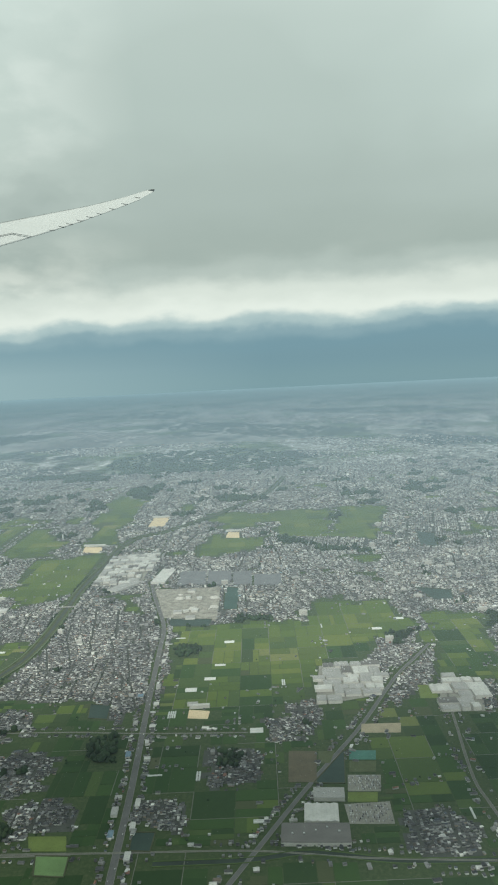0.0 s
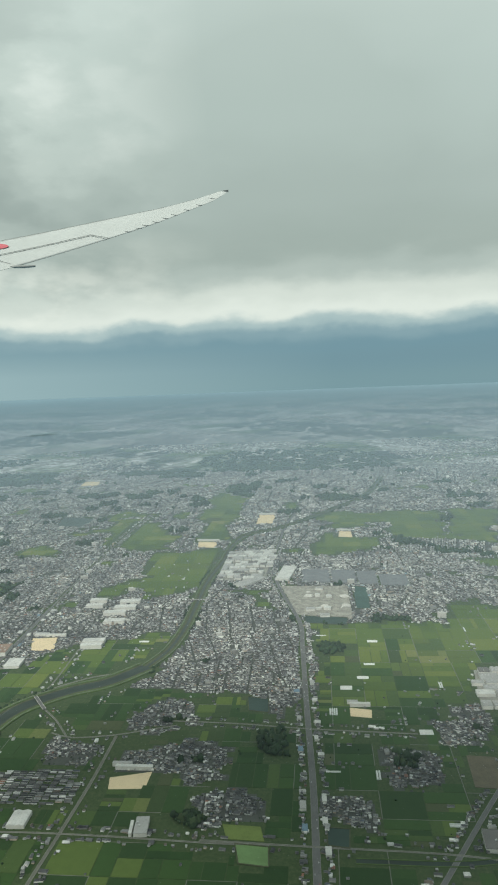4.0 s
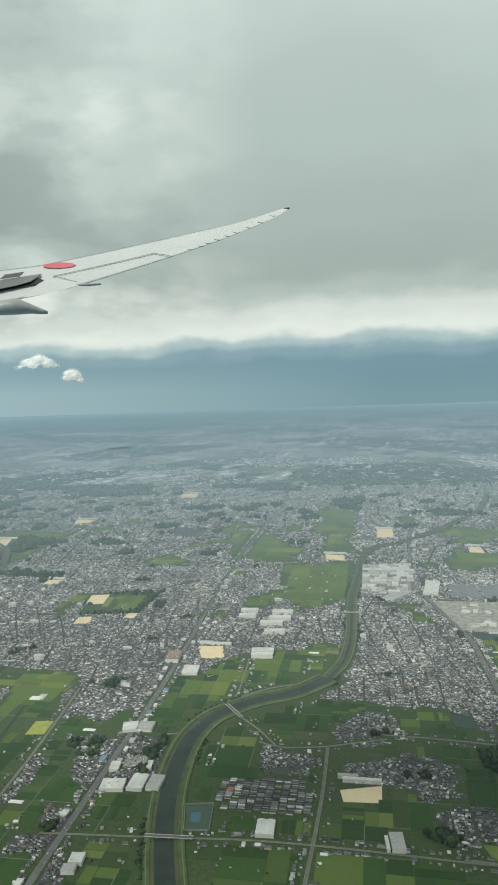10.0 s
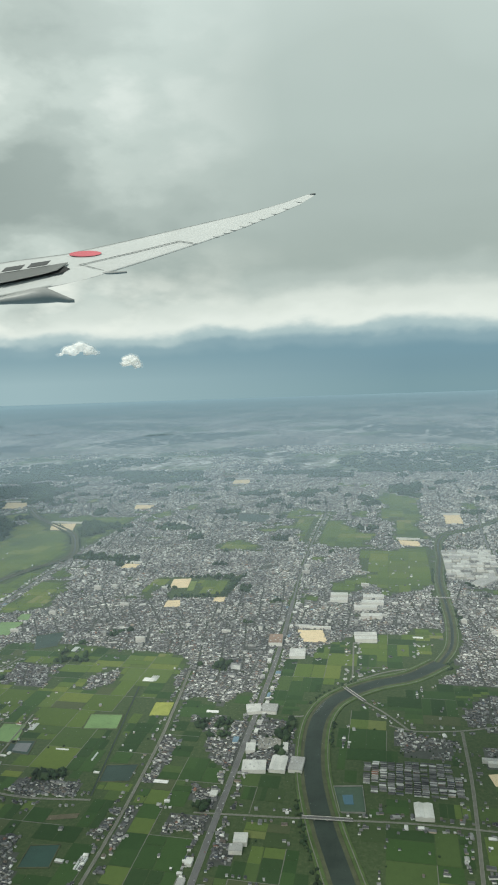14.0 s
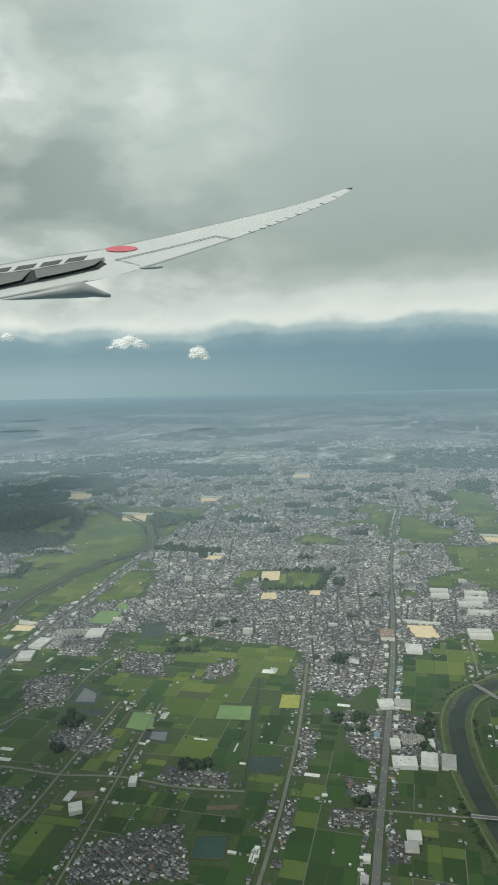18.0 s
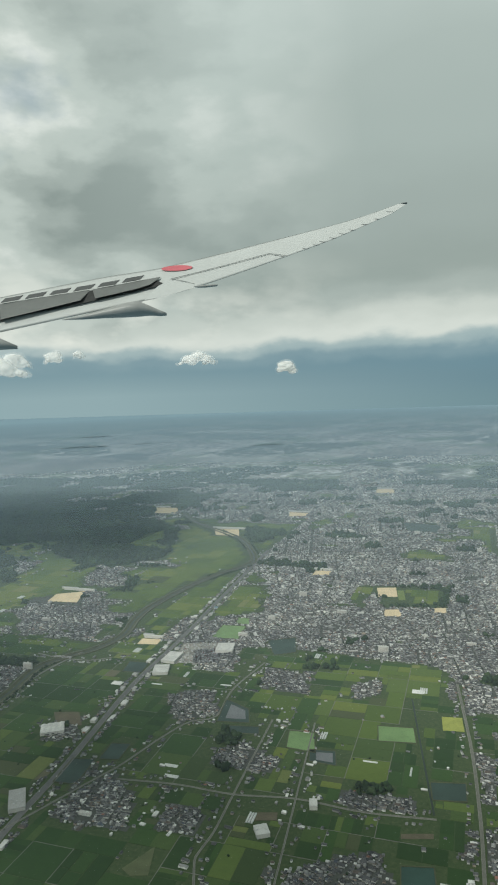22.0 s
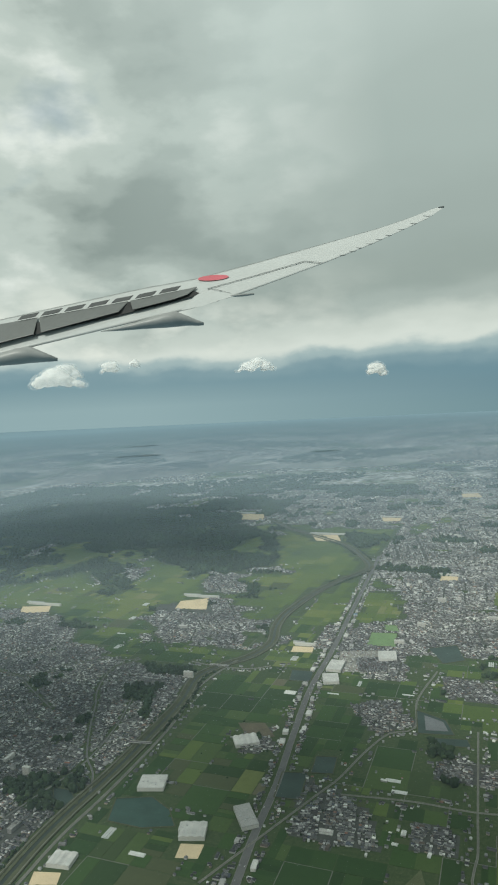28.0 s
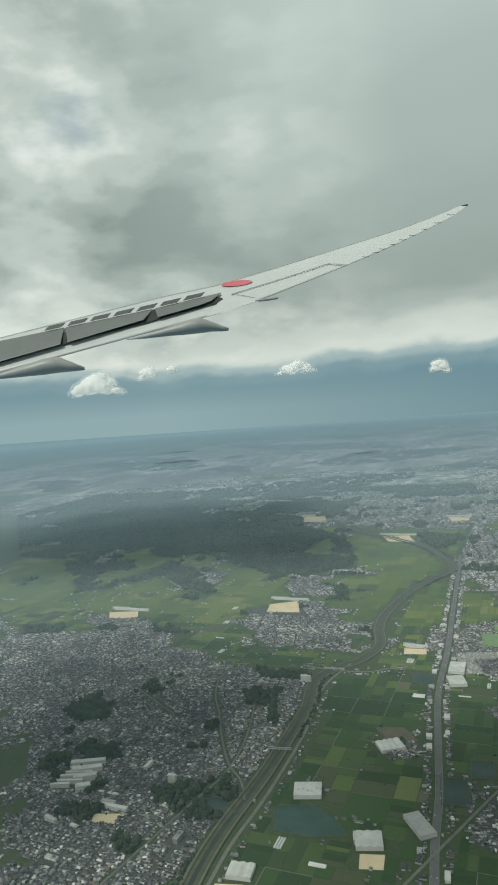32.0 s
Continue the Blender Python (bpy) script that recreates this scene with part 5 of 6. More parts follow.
def districts(y0, y1, size, along, back, street):
    """Houses in double rows on lanes; every district has its own direction."""
    count = int(GW * (y1 - y0) / size ** 2)
    sx, sy = rng.uniform(GX, GX + GW, count), rng.uniform(y0, y1, count)
    ox, oy = [], []
    for k in range(count):
        if sx[k] < -780 - 0.2 * sy[k] or sx[k] > 110 + 0.36 * sy[k]:
            continue
        a = 0.35 * math.sin(sx[k] * 0.017 + 1) + 0.3 * math.cos(sy[k] * 0.021) + rng.normal(0, 0.14)
        u = np.arange(-size * 1.2, size * 1.2, along)
        u = u[np.arange(len(u)) % 11 > 0]
        v = np.concatenate([np.arange(-size * 1.2, size * 1.2, 2 * back + street) + d for d in (0, back)])
        u, v = (q.ravel() for q in np.meshgrid(u, v))
        v = v + 1.1 * np.sin(u * 0.13 + k)
        u, v = u + rng.uniform(-0.22, 0.22, u.size) * along, v + rng.uniform(-0.12, 0.12, u.size) * back
        x, y = sx[k] + u * math.cos(a) - v * math.sin(a), sy[k] + u * math.sin(a) + v * math.cos(a)
        keep = (use_at(x, y) == TOWN) & (y >= y0) & (y < y1) & (rng.rand(x.size) < 0.9)
        x, y = x[keep], y[keep]
        if not len(x):
            continue
        close = np.hypot(sx - sx[k], sy - sy[k]) < size * 2.4
        close[k] = False
        mine = np.hypot(x - sx[k], y - sy[k])
        rival = np.min(np.hypot(x[:, None] - sx[close], y[:, None] - sy[close]), axis=1) if close.any() else mine + 9
        ox.append(x[mine < rival - 0.5]), oy.append(y[mine < rival - 0.5])
    return np.concatenate(ox), np.concatenate(oy)


# larger flat-roofed blocks of the towns come first and clear their ground
tries = 9000
bx, by = rng.uniform(-800, 260, tries), 90 + 720 * rng.rand(tries) ** 1.2
bw, bd = 1.3 + 2.9 * rng.rand(tries) ** 1.6, rng.uniform(0.9, 2.1, tries)
wanted = np.where(bx < -345, 0.20, np.where((bx > -110) & (by > 330), 0.8, 0.42)) * np.where(by < 260, 0.5, 1.0)
keep = []
for k in np.flatnonzero((use_at(bx, by) == TOWN) & (rng.rand(tries) < wanted)):
    ix, iy = int(bx[k] - GX), int(by[k] - GY)
    r = int(bw[k] / 2 + 0.5)
    window = use[max(0, iy - r):iy + r + 1, max(0, ix - r):ix + r + 1]
    if window.size and (window == TOWN).all():
        window[:] = BLOCK
        keep.append(k)
bx, by, bw, bd = bx[keep], by[keep], bw[keep], bd[keep]
BLOCKS = (bx, by, bw, bd)

hx, hy = [], []
for y0, y1, size, along, back, street in ((84, 300, 30, 0.86, 0.80, 0.46), (300, 430, 40, 1.02, 0.90, 0.52), (430, 815, 62, 1.66, 1.46, 0.85)):
    a, b = districts(y0, y1, size, along, back, street)
    hx.append(a), hy.append(b)
for line, width in ROAD_LINES:
    # roadside houses and shops
    for s in (-1, 1):
        rows = [sides(line, s * (width / 2 + off)) for off in (1.75, 2.6)]
        for q, ahead in zip(rows[0][:-1] + rows[1][:-1], rows[0][1:] + rows[1][1:]):
            for k in range(3):
                c = q.lerp(ahead, (k + rng.uniform(0, 0.7)) / 3)
                if rng.rand() < (0.62 if width > 0.88 else 0.24) and c.y > 90 and use_at(np.array([c.x]), np.array([c.y]))[0] in (FIELD, TOWN):
                    hx.append(np.array([c.x + rng.uniform(-0.5, 0.5)])), hy.append(np.array([c.y + rng.uniform(-0.2, 0.2)]))
# farmsteads strewn over the fields
fx, fy = rng.uniform(-640, 190, 9000), rng.uniform(88, 420, 9000)
strewn = (use_at(fx, fy) == FIELD) & (rng.rand(9000) < 0.36) & (n_town[np.clip((fy - GY).astype(int), 0, GH - 1), np.clip((fx - GX).astype(int), 0, GW - 1)] > 0.49)
hx.append(fx[strewn]), hy.append(fy[strewn])
# short rows of houses and sheds along the field lanes
for k in range(420):
    x, y = -640 + CELL * rng.randint(0, 68), 88 + CELL * rng.randint(0, 24)
    along_x = rng.rand() < 0.5
    step = rng.uniform(1.3, 2.1)
    for q in range(rng.randint(2, 8)):
        px, py = (x + q * step, y + rng.choice([-0.9, 0.9])) if along_x else (x + rng.choice([-0.9, 0.9]), y + q * step)
        if py > 92 and use_at(np.array([px]), np.array([py]))[0] == FIELD:
            hx.append(np.array([px])), hy.append(np.array([py]))
hx, hy = np.concatenate(hx), np.concatenate(hy)
n = len(hx)
far = np.clip((hy - 300) / 400, 0, 1)
hw, hd = rng.uniform(0.48, 0.96, n) * (1 + 0.45 * far), rng.uniform(0.44, 0.68, n) * (1 + 0.45 * far)
big = rng.rand(n) < np.where(hy > 300, 0.10, np.where(use_at(hx, hy) == FIELD, 0.24, 0.06))
hw[big] *= rng.uniform(1.5, 2.6, big.sum())
hd[big] *= rng.uniform(1.2, 1.9, big.sum())
hh = rng.choice([0.32, 0.44, 0.48, 0.52], n) + rng.uniform(-0.04, 0.04, n)
tall = (rng.rand(n) < 0.03) & (hy > 300)
hh[tall] *= rng.uniform(1.8, 3.6, tall.sum())
turn = np.round(np.sin(hx * 0.013 + 1.0) * np.cos(hy * 0.011)) * 0.5 + 0.12 * np.sin(hx * 0.03) + rng.choice([0, math.pi / 2], n, p=[0.68, 0.32]) + rng.normal(0, 0.06, n)

# the nearest houses are things of their own, of six kinds
pick = np.argsort(hy + 0.12 * np.abs(hx + 330))[:290]
kinds = []
for w, d, h in ((0.7, 0.56, 0.44), (0.92, 0.6, 0.46), (1.06, 0.68, 0.47), (0.62, 0.62, 0.47), (0.8, 0.52, 0.32), (1.6, 0.88, 0.5)):
    house = thing("house", "small tile-roofed house with pale rendered walls", "house", "houses of the near town")
    bm = bmesh.new()
    box(bm, -w / 2, -d / 2, 0, w / 2, d / 2, h)
    if w > 0.85:
        box(bm, w * 0.1, -d * 0.8, 0, w * 0.45, -d * 0.5, h * 0.55)
    part("wall", bm, M_WALL_ONE, house)
    bm = bmesh.new()
    gable(bm, w, d, h + 0.04)
    if w > 0.85:
        box(bm, w * 0.06, -d * 0.85, h * 0.55, w * 0.49, -d * 0.5 - 0.065, h * 0.55 + 0.05)
    part("roof", bm, M_ROOF_ONE, house, "grey tiled gable roof")
    kinds.append((house, w))
for k, i in enumerate(pick):
    j = int(np.argmin([abs(w - hw[i]) for _, w in kinds])) if k >= 6 else k
    m = pose(hx[i], hy[i], 0, 0, 0, math.degrees(turn[i]))
    if k < 6:
        kinds[k][0].matrix_world = m
    else:
        copy_thing(kinds[j][0], m)
left = np.ones(n, bool)
left[pick] = False


def flats_mesh(name, x, y, w, d, h, ang, heads=True):
    """Many flat-roofed blocks: walls, a roof slab with an edge and, on the larger ones, a stair head."""
    c, s = np.cos(ang), np.sin(ang)
    verts, walls, roofs, base = [], [], [], 0
    for grow, z0, z1, fw, fd, du, target in ((0.0, 0 * h, h, 1, 1, 0, walls), (0.06, h + 0.004, h + 0.09, 1, 1, 0, roofs), (0.0, h + 0.095, h + 0.38, 0.22, 0.4, 0.22, walls))[:3 if heads else 2]:
        a, b = w / 2 * fw + grow, d / 2 * fd + grow
        ring = []
        for z in (z0, z1):
            for sx, sy in ((-1, -1), (1, -1), (1, 1), (-1, 1)):
                u, v = sx * a + du * w, sy * b
                ring.append(np.stack([x + u * c - v * s, y + u * s + v * c, z], 1))
        verts.append(np.stack(ring, 1).reshape(-1, 3))
        idx8 = base + np.arange(len(x))[:, None] * 8
        target.append(np.concatenate([idx8 + np.array(f) for f in ((4, 5, 6, 7), (0, 1, 5, 4), (1, 2, 6, 5), (2, 3, 7, 6), (3, 0, 4, 7))]))
        base += len(x) * 8
    return mesh_of(name, np.concatenate(verts), [np.concatenate(walls), np.concatenate(roofs)], [M_WALL, M_CITY_ROOF], [0, 1])


bx, by, bw, bd = BLOCKS
angle = 0.35 * np.sin(bx * 0.017 + 1) + 0.3 * np.cos(by * 0.021) + rng.choice([0, math.pi / 2], len(bx))
tagged(new("town_blocks", flats_mesh("town_blocks", bx, by, bw, bd, rng.choice([0.45, 0.65, 0.9, 1.3, 1.9], len(bx), p=[0.3, 0.3, 0.2, 0.13, 0.07]), angle)), "pale flat-roofed concrete blocks among the houses", "buildings", kind="stuff")
# the city has more flat roofs the nearer its centre
flat = left & (hx > -345) & (rng.rand(n) < np.clip((hy - 290) / 180, 0, 1) * np.where(hx > -100, 0.62, 0.42))
left[flat] = False
tagged(new("city_blocks", flats_mesh("city_blocks", hx[flat], hy[flat], hw[flat] * 1.05, hd[flat] * 1.1, hh[flat] * rng.uniform(0.9, 1.7, flat.sum()), turn[flat], False)), "small pale flat-roofed buildings of the city", "buildings", kind="stuff")
for name, label, lo, hi in (("west_town_houses", "dense grey-roofed houses of the western town", -2000, -345), ("middle_town_houses", "dense small houses of the middle town", -345, -150),
                            ("village_houses", "villages and housing estates among the paddies", -150, -30), ("east_town_houses", "dense pale-roofed houses of the eastern city", -30, 2000)):
    s = left & (hx >= lo) & (hx < hi)
    tagged(new(name, houses_mesh(name, hx[s], hy[s], hw[s], hd[s], hh[s], turn[s])), label, "houses", kind="stuff")

# far towns, thinning into the haze
n = 60000
r = 760 * (4200 / 760) ** rng.rand(n)
bear = np.radians(rng.uniform(-22, 46, n))
fx, fy = -150 - np.sin(bear) * r + rng.uniform(-150, 150, n), np.cos(bear) * r
patch = np.sin(fx * 0.011 + 2 * np.sin(fy * 0.004)) + np.sin(fy * 0.013 + 1.7 * np.sin(fx * 0.006)) + 0.6 * np.sin(fx * 0.031 + fy * 0.027)
keep = (patch > 0.25) & (fy > 800) & (fy < 3850) & (rng.rand(n) < np.clip(1.25 - fy / 3200, 0.35, 1))
fx, fy = fx[keep], fy[keep]
n = len(fx)
grow = np.clip(np.hypot(fx, fy) / 1000, 0.8, 3)
tagged(new("far_town_houses", houses_mesh("far_town_houses", fx, fy, rng.uniform(1.4, 3.4, n) * grow, rng.uniform(1.2, 2.2, n) * grow, rng.uniform(0.6, 1.4, n) * grow ** 0.5, rng.uniform(-0.4, 0.4, n))),
       "far pale buildings fading into the haze", "houses", kind="stuff")


# ---- large buildings ----
def hall(x, y, w, d, h, turn_deg, roof, label, style="flat"):
    """A works hall: walls, roof sheet, and vents or ridges on it."""
    b = thing("industrial_hall", label, "building", "halls of the plain", m=pose(x, y, 0, 0, 0, turn_deg))
    bm = bmesh.new()
    box(bm, -w / 2, -d / 2, 0, w / 2, d / 2, h)
    part("wall", bm, M_PALE_WALL, b)
    bm = bmesh.new()
    if style == "flat":
        box(bm, -w / 2 - 0.04, -d / 2 - 0.04, h + 0.005, w / 2 + 0.04, d / 2 + 0.04, h + 0.1)
    else:
        bays = max(1, int(round(w / 2.2)))
        s = w / bays
        for k in range(bays):
            x0 = -w / 2 + k * s
            v = [bm.verts.new(p) for p in ((x0, -d / 2 - 0.05, h + 0.005), (x0 + s * 0.97, -d / 2 - 0.05, h + 0.005), (x0 + s / 2, -d / 2 - 0.05, h + 0.3), (x0, d / 2 + 0.05, h + 0.005), (x0 + s * 0.97, d / 2 + 0.05, h + 0.005), (x0 + s / 2, d / 2 + 0.05, h + 0.3))]
            for f in ((0, 1, 2), (5, 4, 3), (0, 2, 5, 3), (2, 1, 4, 5), (1, 0, 3, 4)):
                bm.faces.new([v[i] for i in f])
    part("roof", bm, roof, b)
    if style == "flat" and w * d > 8:
        for k in range(int(min(5, w * d / 8))):
            bm = bmesh.new()
            u, v = (k - 2) * 0.17 * w, rng.uniform(-0.3, 0.3) * d
            box(bm, u - 0.25, v - 0.2, h + 0.105, u + 0.25, v + 0.2, h + 0.32)
            part("roof_vent", bm, M_VENT, b)
    return b


rng = np.random.RandomState(31)
ROOF_KINDS = ((M_WHITE_ROOF, "white flat-roofed works hall on a concrete yard"), (M_GREY_ROOF, "grey sheet-roofed works hall on a concrete yard"), (M_WHITE_ROOF, "pale sheet-roofed warehouse on a concrete yard"), (M_BLUE_ROOF, "blue sheet-roofed workshop on a concrete yard"), (M_DARK_ROOF, "dark sheet-roofed warehouse on a concrete yard"))
for kind, name, width, pts in PLAN:
    if kind == "ind":
        p = np.array(pts)
        lo, hi = p.min(0), p.max(0)
        bm = bmesh.new()
        prism(bm, list(pts), 0, 0.05)
        tagged(part("works_yard", bm, M_GRAVEL), "pale concrete yard of a works", "yard", kind="structure")
        y = lo[1] + 0.6
        while y < hi[1] - 1.5:
            d = rng.uniform(2.4, 5.5) if name != "I3" else rng.uniform(2, 4)
            x = lo[0] + 0.6
            while x < hi[0] - 1.5:
                w = rng.uniform(2.5, 7.5)
                if inside(list(pts), np.array([x + w / 2]), np.array([y + d / 2]))[0] and rng.rand() < 0.85:
                    mat, label = ROOF_KINDS[rng.choice(5, p=[0.30, 0.40, 0.17, 0.0, 0.13])]
                    hall(x + w / 2, y + d / 2, w, d, rng.uniform(0.8, 1.5), 0, mat, label, "bays" if rng.rand() < 0.3 else "flat")
                x += w + rng.uniform(0.3, 1.0)
            y += d + rng.uniform(0.4, 1.1)
    if kind in ("bays", "grey", "slab", "brown"):
        p = np.array(pts)
        c = p.mean(0)
        w, d = np.linalg.norm(p[1] - p[0]), np.linalg.norm(p[2] - p[1])
        a = math.degrees(math.atan2(*(p[1] - p[0])[::-1]))
        roof, label, tall = {"bays": (M_WHITE_ROOF, "white works hall with a row of ridged bays", 1.0), "grey": (M_GREY_ROOF, "large grey sheet-roofed hall on a yard", 1.1),
                             "slab": (M_WHITE_ROOF, "long pale concrete apartment slab of an estate", 1.7), "brown": (M_BROWN_ROOF, "brown-clad mid-rise store building", 1.8)}[kind]
        hall(c[0], c[1], w, max(d, 1.0), tall, a, roof, label, "bays" if kind == "bays" else "flat")
    if kind == "bld":
        p = np.array(pts)
        c = p.mean(0)
        w, d = np.linalg.norm(p[1] - p[0]), np.linalg.norm(p[2] - p[1])
        a = math.degrees(math.atan2(*(p[1] - p[0])[::-1]))
        if name == "b7":  # an estate of slab blocks
            for k in range(5):
                hall(c[0] + (k % 2) * 1.6 - 2.5, c[1] - 5.2 + 2.5 * k, 8.5 if k % 2 else 6.0, 0.95, 1.3, 18, M_WHITE_ROOF, "long pale concrete apartment block")
            continue
        if name == "b8":
            w, d = w * 0.75, d * 0.7
        mat = {"b1": M_DARK_ROOF, "b3": M_GREY_ROOF, "b7": M_GREY_ROOF, "b8": M_WHITE_ROOF}.get(name, M_WHITE_ROOF)
        hall(c[0], c[1], w, d, 1.1, a, mat, {"b1": "long dark-roofed warehouse by the diagonal road", "b3": "grey flat-roofed warehouse by the road"}.get(name, "large white flat-roofed hall beside paddies"), "bays" if name in ("b2", "b8", "b5") else "flat")
    if kind == "sand" and name not in ("s6", "k1", "k2", "k3", "s7"):
        # the school beside each sports ground
        p = np.array(pts)
        c, top = p.mean(0), p[:, 1].max()
        w = np.ptp(p[:, 0])
        hall(c[0], top + 1.2, w * 0.95, 1.3, 1.2, 0, M_WHITE_ROOF, "long pale concrete school building")
        hall(c[0] - w * 0.35, top + 3.0, w * 0.5, 1.2, 1.1, 0, M_GREY_ROOF, "grey-roofed wing of a school")
    if kind == "rows":
        p = np.array(pts)
        lo, hi = p.min(0), p.max(0)
        first = None
        for y in np.arange(lo[1] + 0.8, hi[1] - 0.5, 1.05):
            for x in np.arange(lo[0] + 1.2, hi[0] - 1.0, 2.35):
                if rng.rand() < 0.1 or use_at(np.array([x]), np.array([y]))[0] != TERRACE:
                    continue
                m = pose(x + rng.uniform(-0.2, 0.2), y, 0)
                if first is None:
                    first = thing("terraced_house_row", "low grey-roofed row of terraced houses", "row house", "terraced rows of the estate", m=m)
                    bm = bmesh.new()
                    box(bm, -0.95, -0.24, 0, 0.95, 0.24, 0.42)
                    part("wall", bm, M_WALL_ONE, first)
                    bm = bmesh.new()
                    gable(bm, 1.9, 0.48, 0.45)
                    part("roof", bm, M_ROOF_ONE, first)
                else:
                    copy_thing(first, m)

# mid-rise apartment blocks in the towns
def apartments(x, y, w, h, turn_deg):
    b = thing("apartment_block", "pale concrete mid-rise apartment block with balconies", "apartment block", "apartment blocks of the towns", m=pose(x, y, 0, 0, 0, turn_deg))
    bm = bmesh.new()
    box(bm, -w / 2, -0.5, 0, w / 2, 0.5, h)
    part("wall", bm, M_PALE_WALL, b)
    bm = bmesh.new()
    box(bm, -w / 2 - 0.03, -0.53, h + 0.004, w / 2 + 0.03, 0.53, h + 0.09)
    part("roof", bm, M_WHITE_ROOF, b, "flat pale roof")
    bm = bmesh.new()
    box(bm, -0.3, 0.1, h + 0.095, 0.3, 0.45, h + 0.45)
    part("stair_tower", bm, M_PALE_WALL, b)
    for z in np.arange(0.3, h - 0.15, 0.33):
        bm = bmesh.new()
        box(bm, -w / 2 + 0.05, -0.66, z, w / 2 - 0.05, -0.505, z + 0.12)
        part("balcony", bm, M_KERB, b)


count = 0
while count < 46:
    x, y = rng.uniform(-430, 120), 270 + 260 * rng.rand() ** 1.6
    if x < -345:
        y = rng.uniform(105, 235)
    if x > 20 + 0.3 * y or use_at(np.array([x]), np.array([y]))[0] != TOWN:
        continue
    apartments(x, y, rng.uniform(2.4, 4.8), rng.choice([1.3, 1.65, 2.0, 2.6]), rng.choice([0, 0, 90, 12, -15]))
    count += 1

# heaps in the gravel works, panel rows in the solar field, cars in the car park
for kind, name, width, pts in PLAN:
    if kind != "lot":
        continue
    p = np.array(pts)
    lo, hi = p.min(0), p.max(0)
    if name == "gravel":
        for k in range(26):
            x, y = rng.uniform(lo[0] + 2, hi[0] - 2), rng.uniform(lo[1] + 2, hi[1] - 2)
            if not inside(list(pts), np.array([x]), np.array([y]))[0]:
                continue
            if k % 3 == 0:
                hall(x, y, rng.uniform(2, 5), rng.uniform(1.5, 3.2), rng.uniform(0.6, 1.3), rng.uniform(-15, 15), ROOF_KINDS[k % 2][0], "pale shed of the gravel works")
                continue
            bm = bmesh.new()
            bmesh.ops.create_icosphere(bm, subdivisions=2, radius=1.0)
            r = rng.uniform(0.9, 2.4)
            for v in bm.verts:
                v.co = Vector((v.co.x * r * 1.3, v.co.y * r, max(0.0, v.co.z) * r * 0.55)) * (1 + 0.2 * noise.noise(v.co * 1.7 + Vector((k, 0, 0))))
            heap = part("gravel_heap", bm, M_KERB if k % 2 else M_GRAVEL)
            heap.location = (x, y, 0.06)
            tagged(heap, "grey heap of gravel in the works yard", "gravel heap", "heaps of the gravel works")
    if name.startswith("solar"):
        for k, y in enumerate(np.arange(lo[1] + 1.2, hi[1] - 1, 1.5)):
            bm = bmesh.new()
            v = [bm.verts.new(q) for q in ((lo[0] + 0.6, y, 0.12), (hi[0] - 0.6, y, 0.12), (hi[0] - 0.6, y + 1.0, 0.42), (lo[0] + 0.6, y + 1.0, 0.42))]
            low = [bm.verts.new(q.co - Vector((0, 0, 0.06))) for q in v]
            bm.faces.new(v), bm.faces.new(low[::-1])
            for i in range(4):
                bm.faces.new((v[i], low[i], low[(i + 1) % 4], v[(i + 1) % 4]))
            tagged(part("solar_panel_row", bm, M_PANEL), "long tilted row of dark solar panels", "solar panels", "rows of the solar field")
    if name.startswith(("car", "mall")):
        spots = []
        for y in np.arange(lo[1] + 1, hi[1] - 1, 0.75):
            for x in np.arange(lo[0] + 1, hi[0] - 1, 0.34):
                if rng.rand() < 0.35 and inside(list(pts), np.array([x]), np.array([y]))[0]:
                    spots.append((x, y, x + 0.2, y + 0.45))
        tagged(new("parked_cars", slabs("parked_cars", np.array(spots), 0.2, [M_CARS])), "rows of parked cars in a car park", "cars", kind="stuff").location.z = 0.065

# greenhouses: white film tunnels in pairs among the plots
first = None
count = 0
while count < 130:
    x, y = rng.uniform(-460, 70), rng.uniform(100, 330)
    upright = rng.rand() < 0.5
    if not (use_at(np.array([x - 1.5, x + 1.5, x, x]), np.array([y, y, y - 2, y + 2])) == FIELD).all():
        continue
    for k in range(rng.choice([1, 2, 3, 4])):
        m = pose(x + (0.75 * k if upright else 0), y + (0 if upright else 0.75 * k), 0.06, 0, 0, 90 if upright else 0)
        if first is None:
            bm = bmesh.new()
            arc = [(0.3 * math.cos(a), 0.34 * math.sin(a)) for a in np.linspace(0, math.pi, 7)]
            ends = [[bm.verts.new((sx, v, z)) for v, z in arc] for sx in (-2.2, 2.2)]
            for i in range(6):
                bm.faces.new((ends[0][i], ends[1][i], ends[1][i + 1], ends[0][i + 1]))
            bm.faces.new(ends[0]), bm.faces.new(ends[1][::-1])
            first = tagged(part("greenhouse", bm, M_FILM), "white film tunnel greenhouse on a plot", "greenhouse", "greenhouses of the plain")
            first.matrix_world = m
        else:
            copy_thing(first, m)
        count += 1

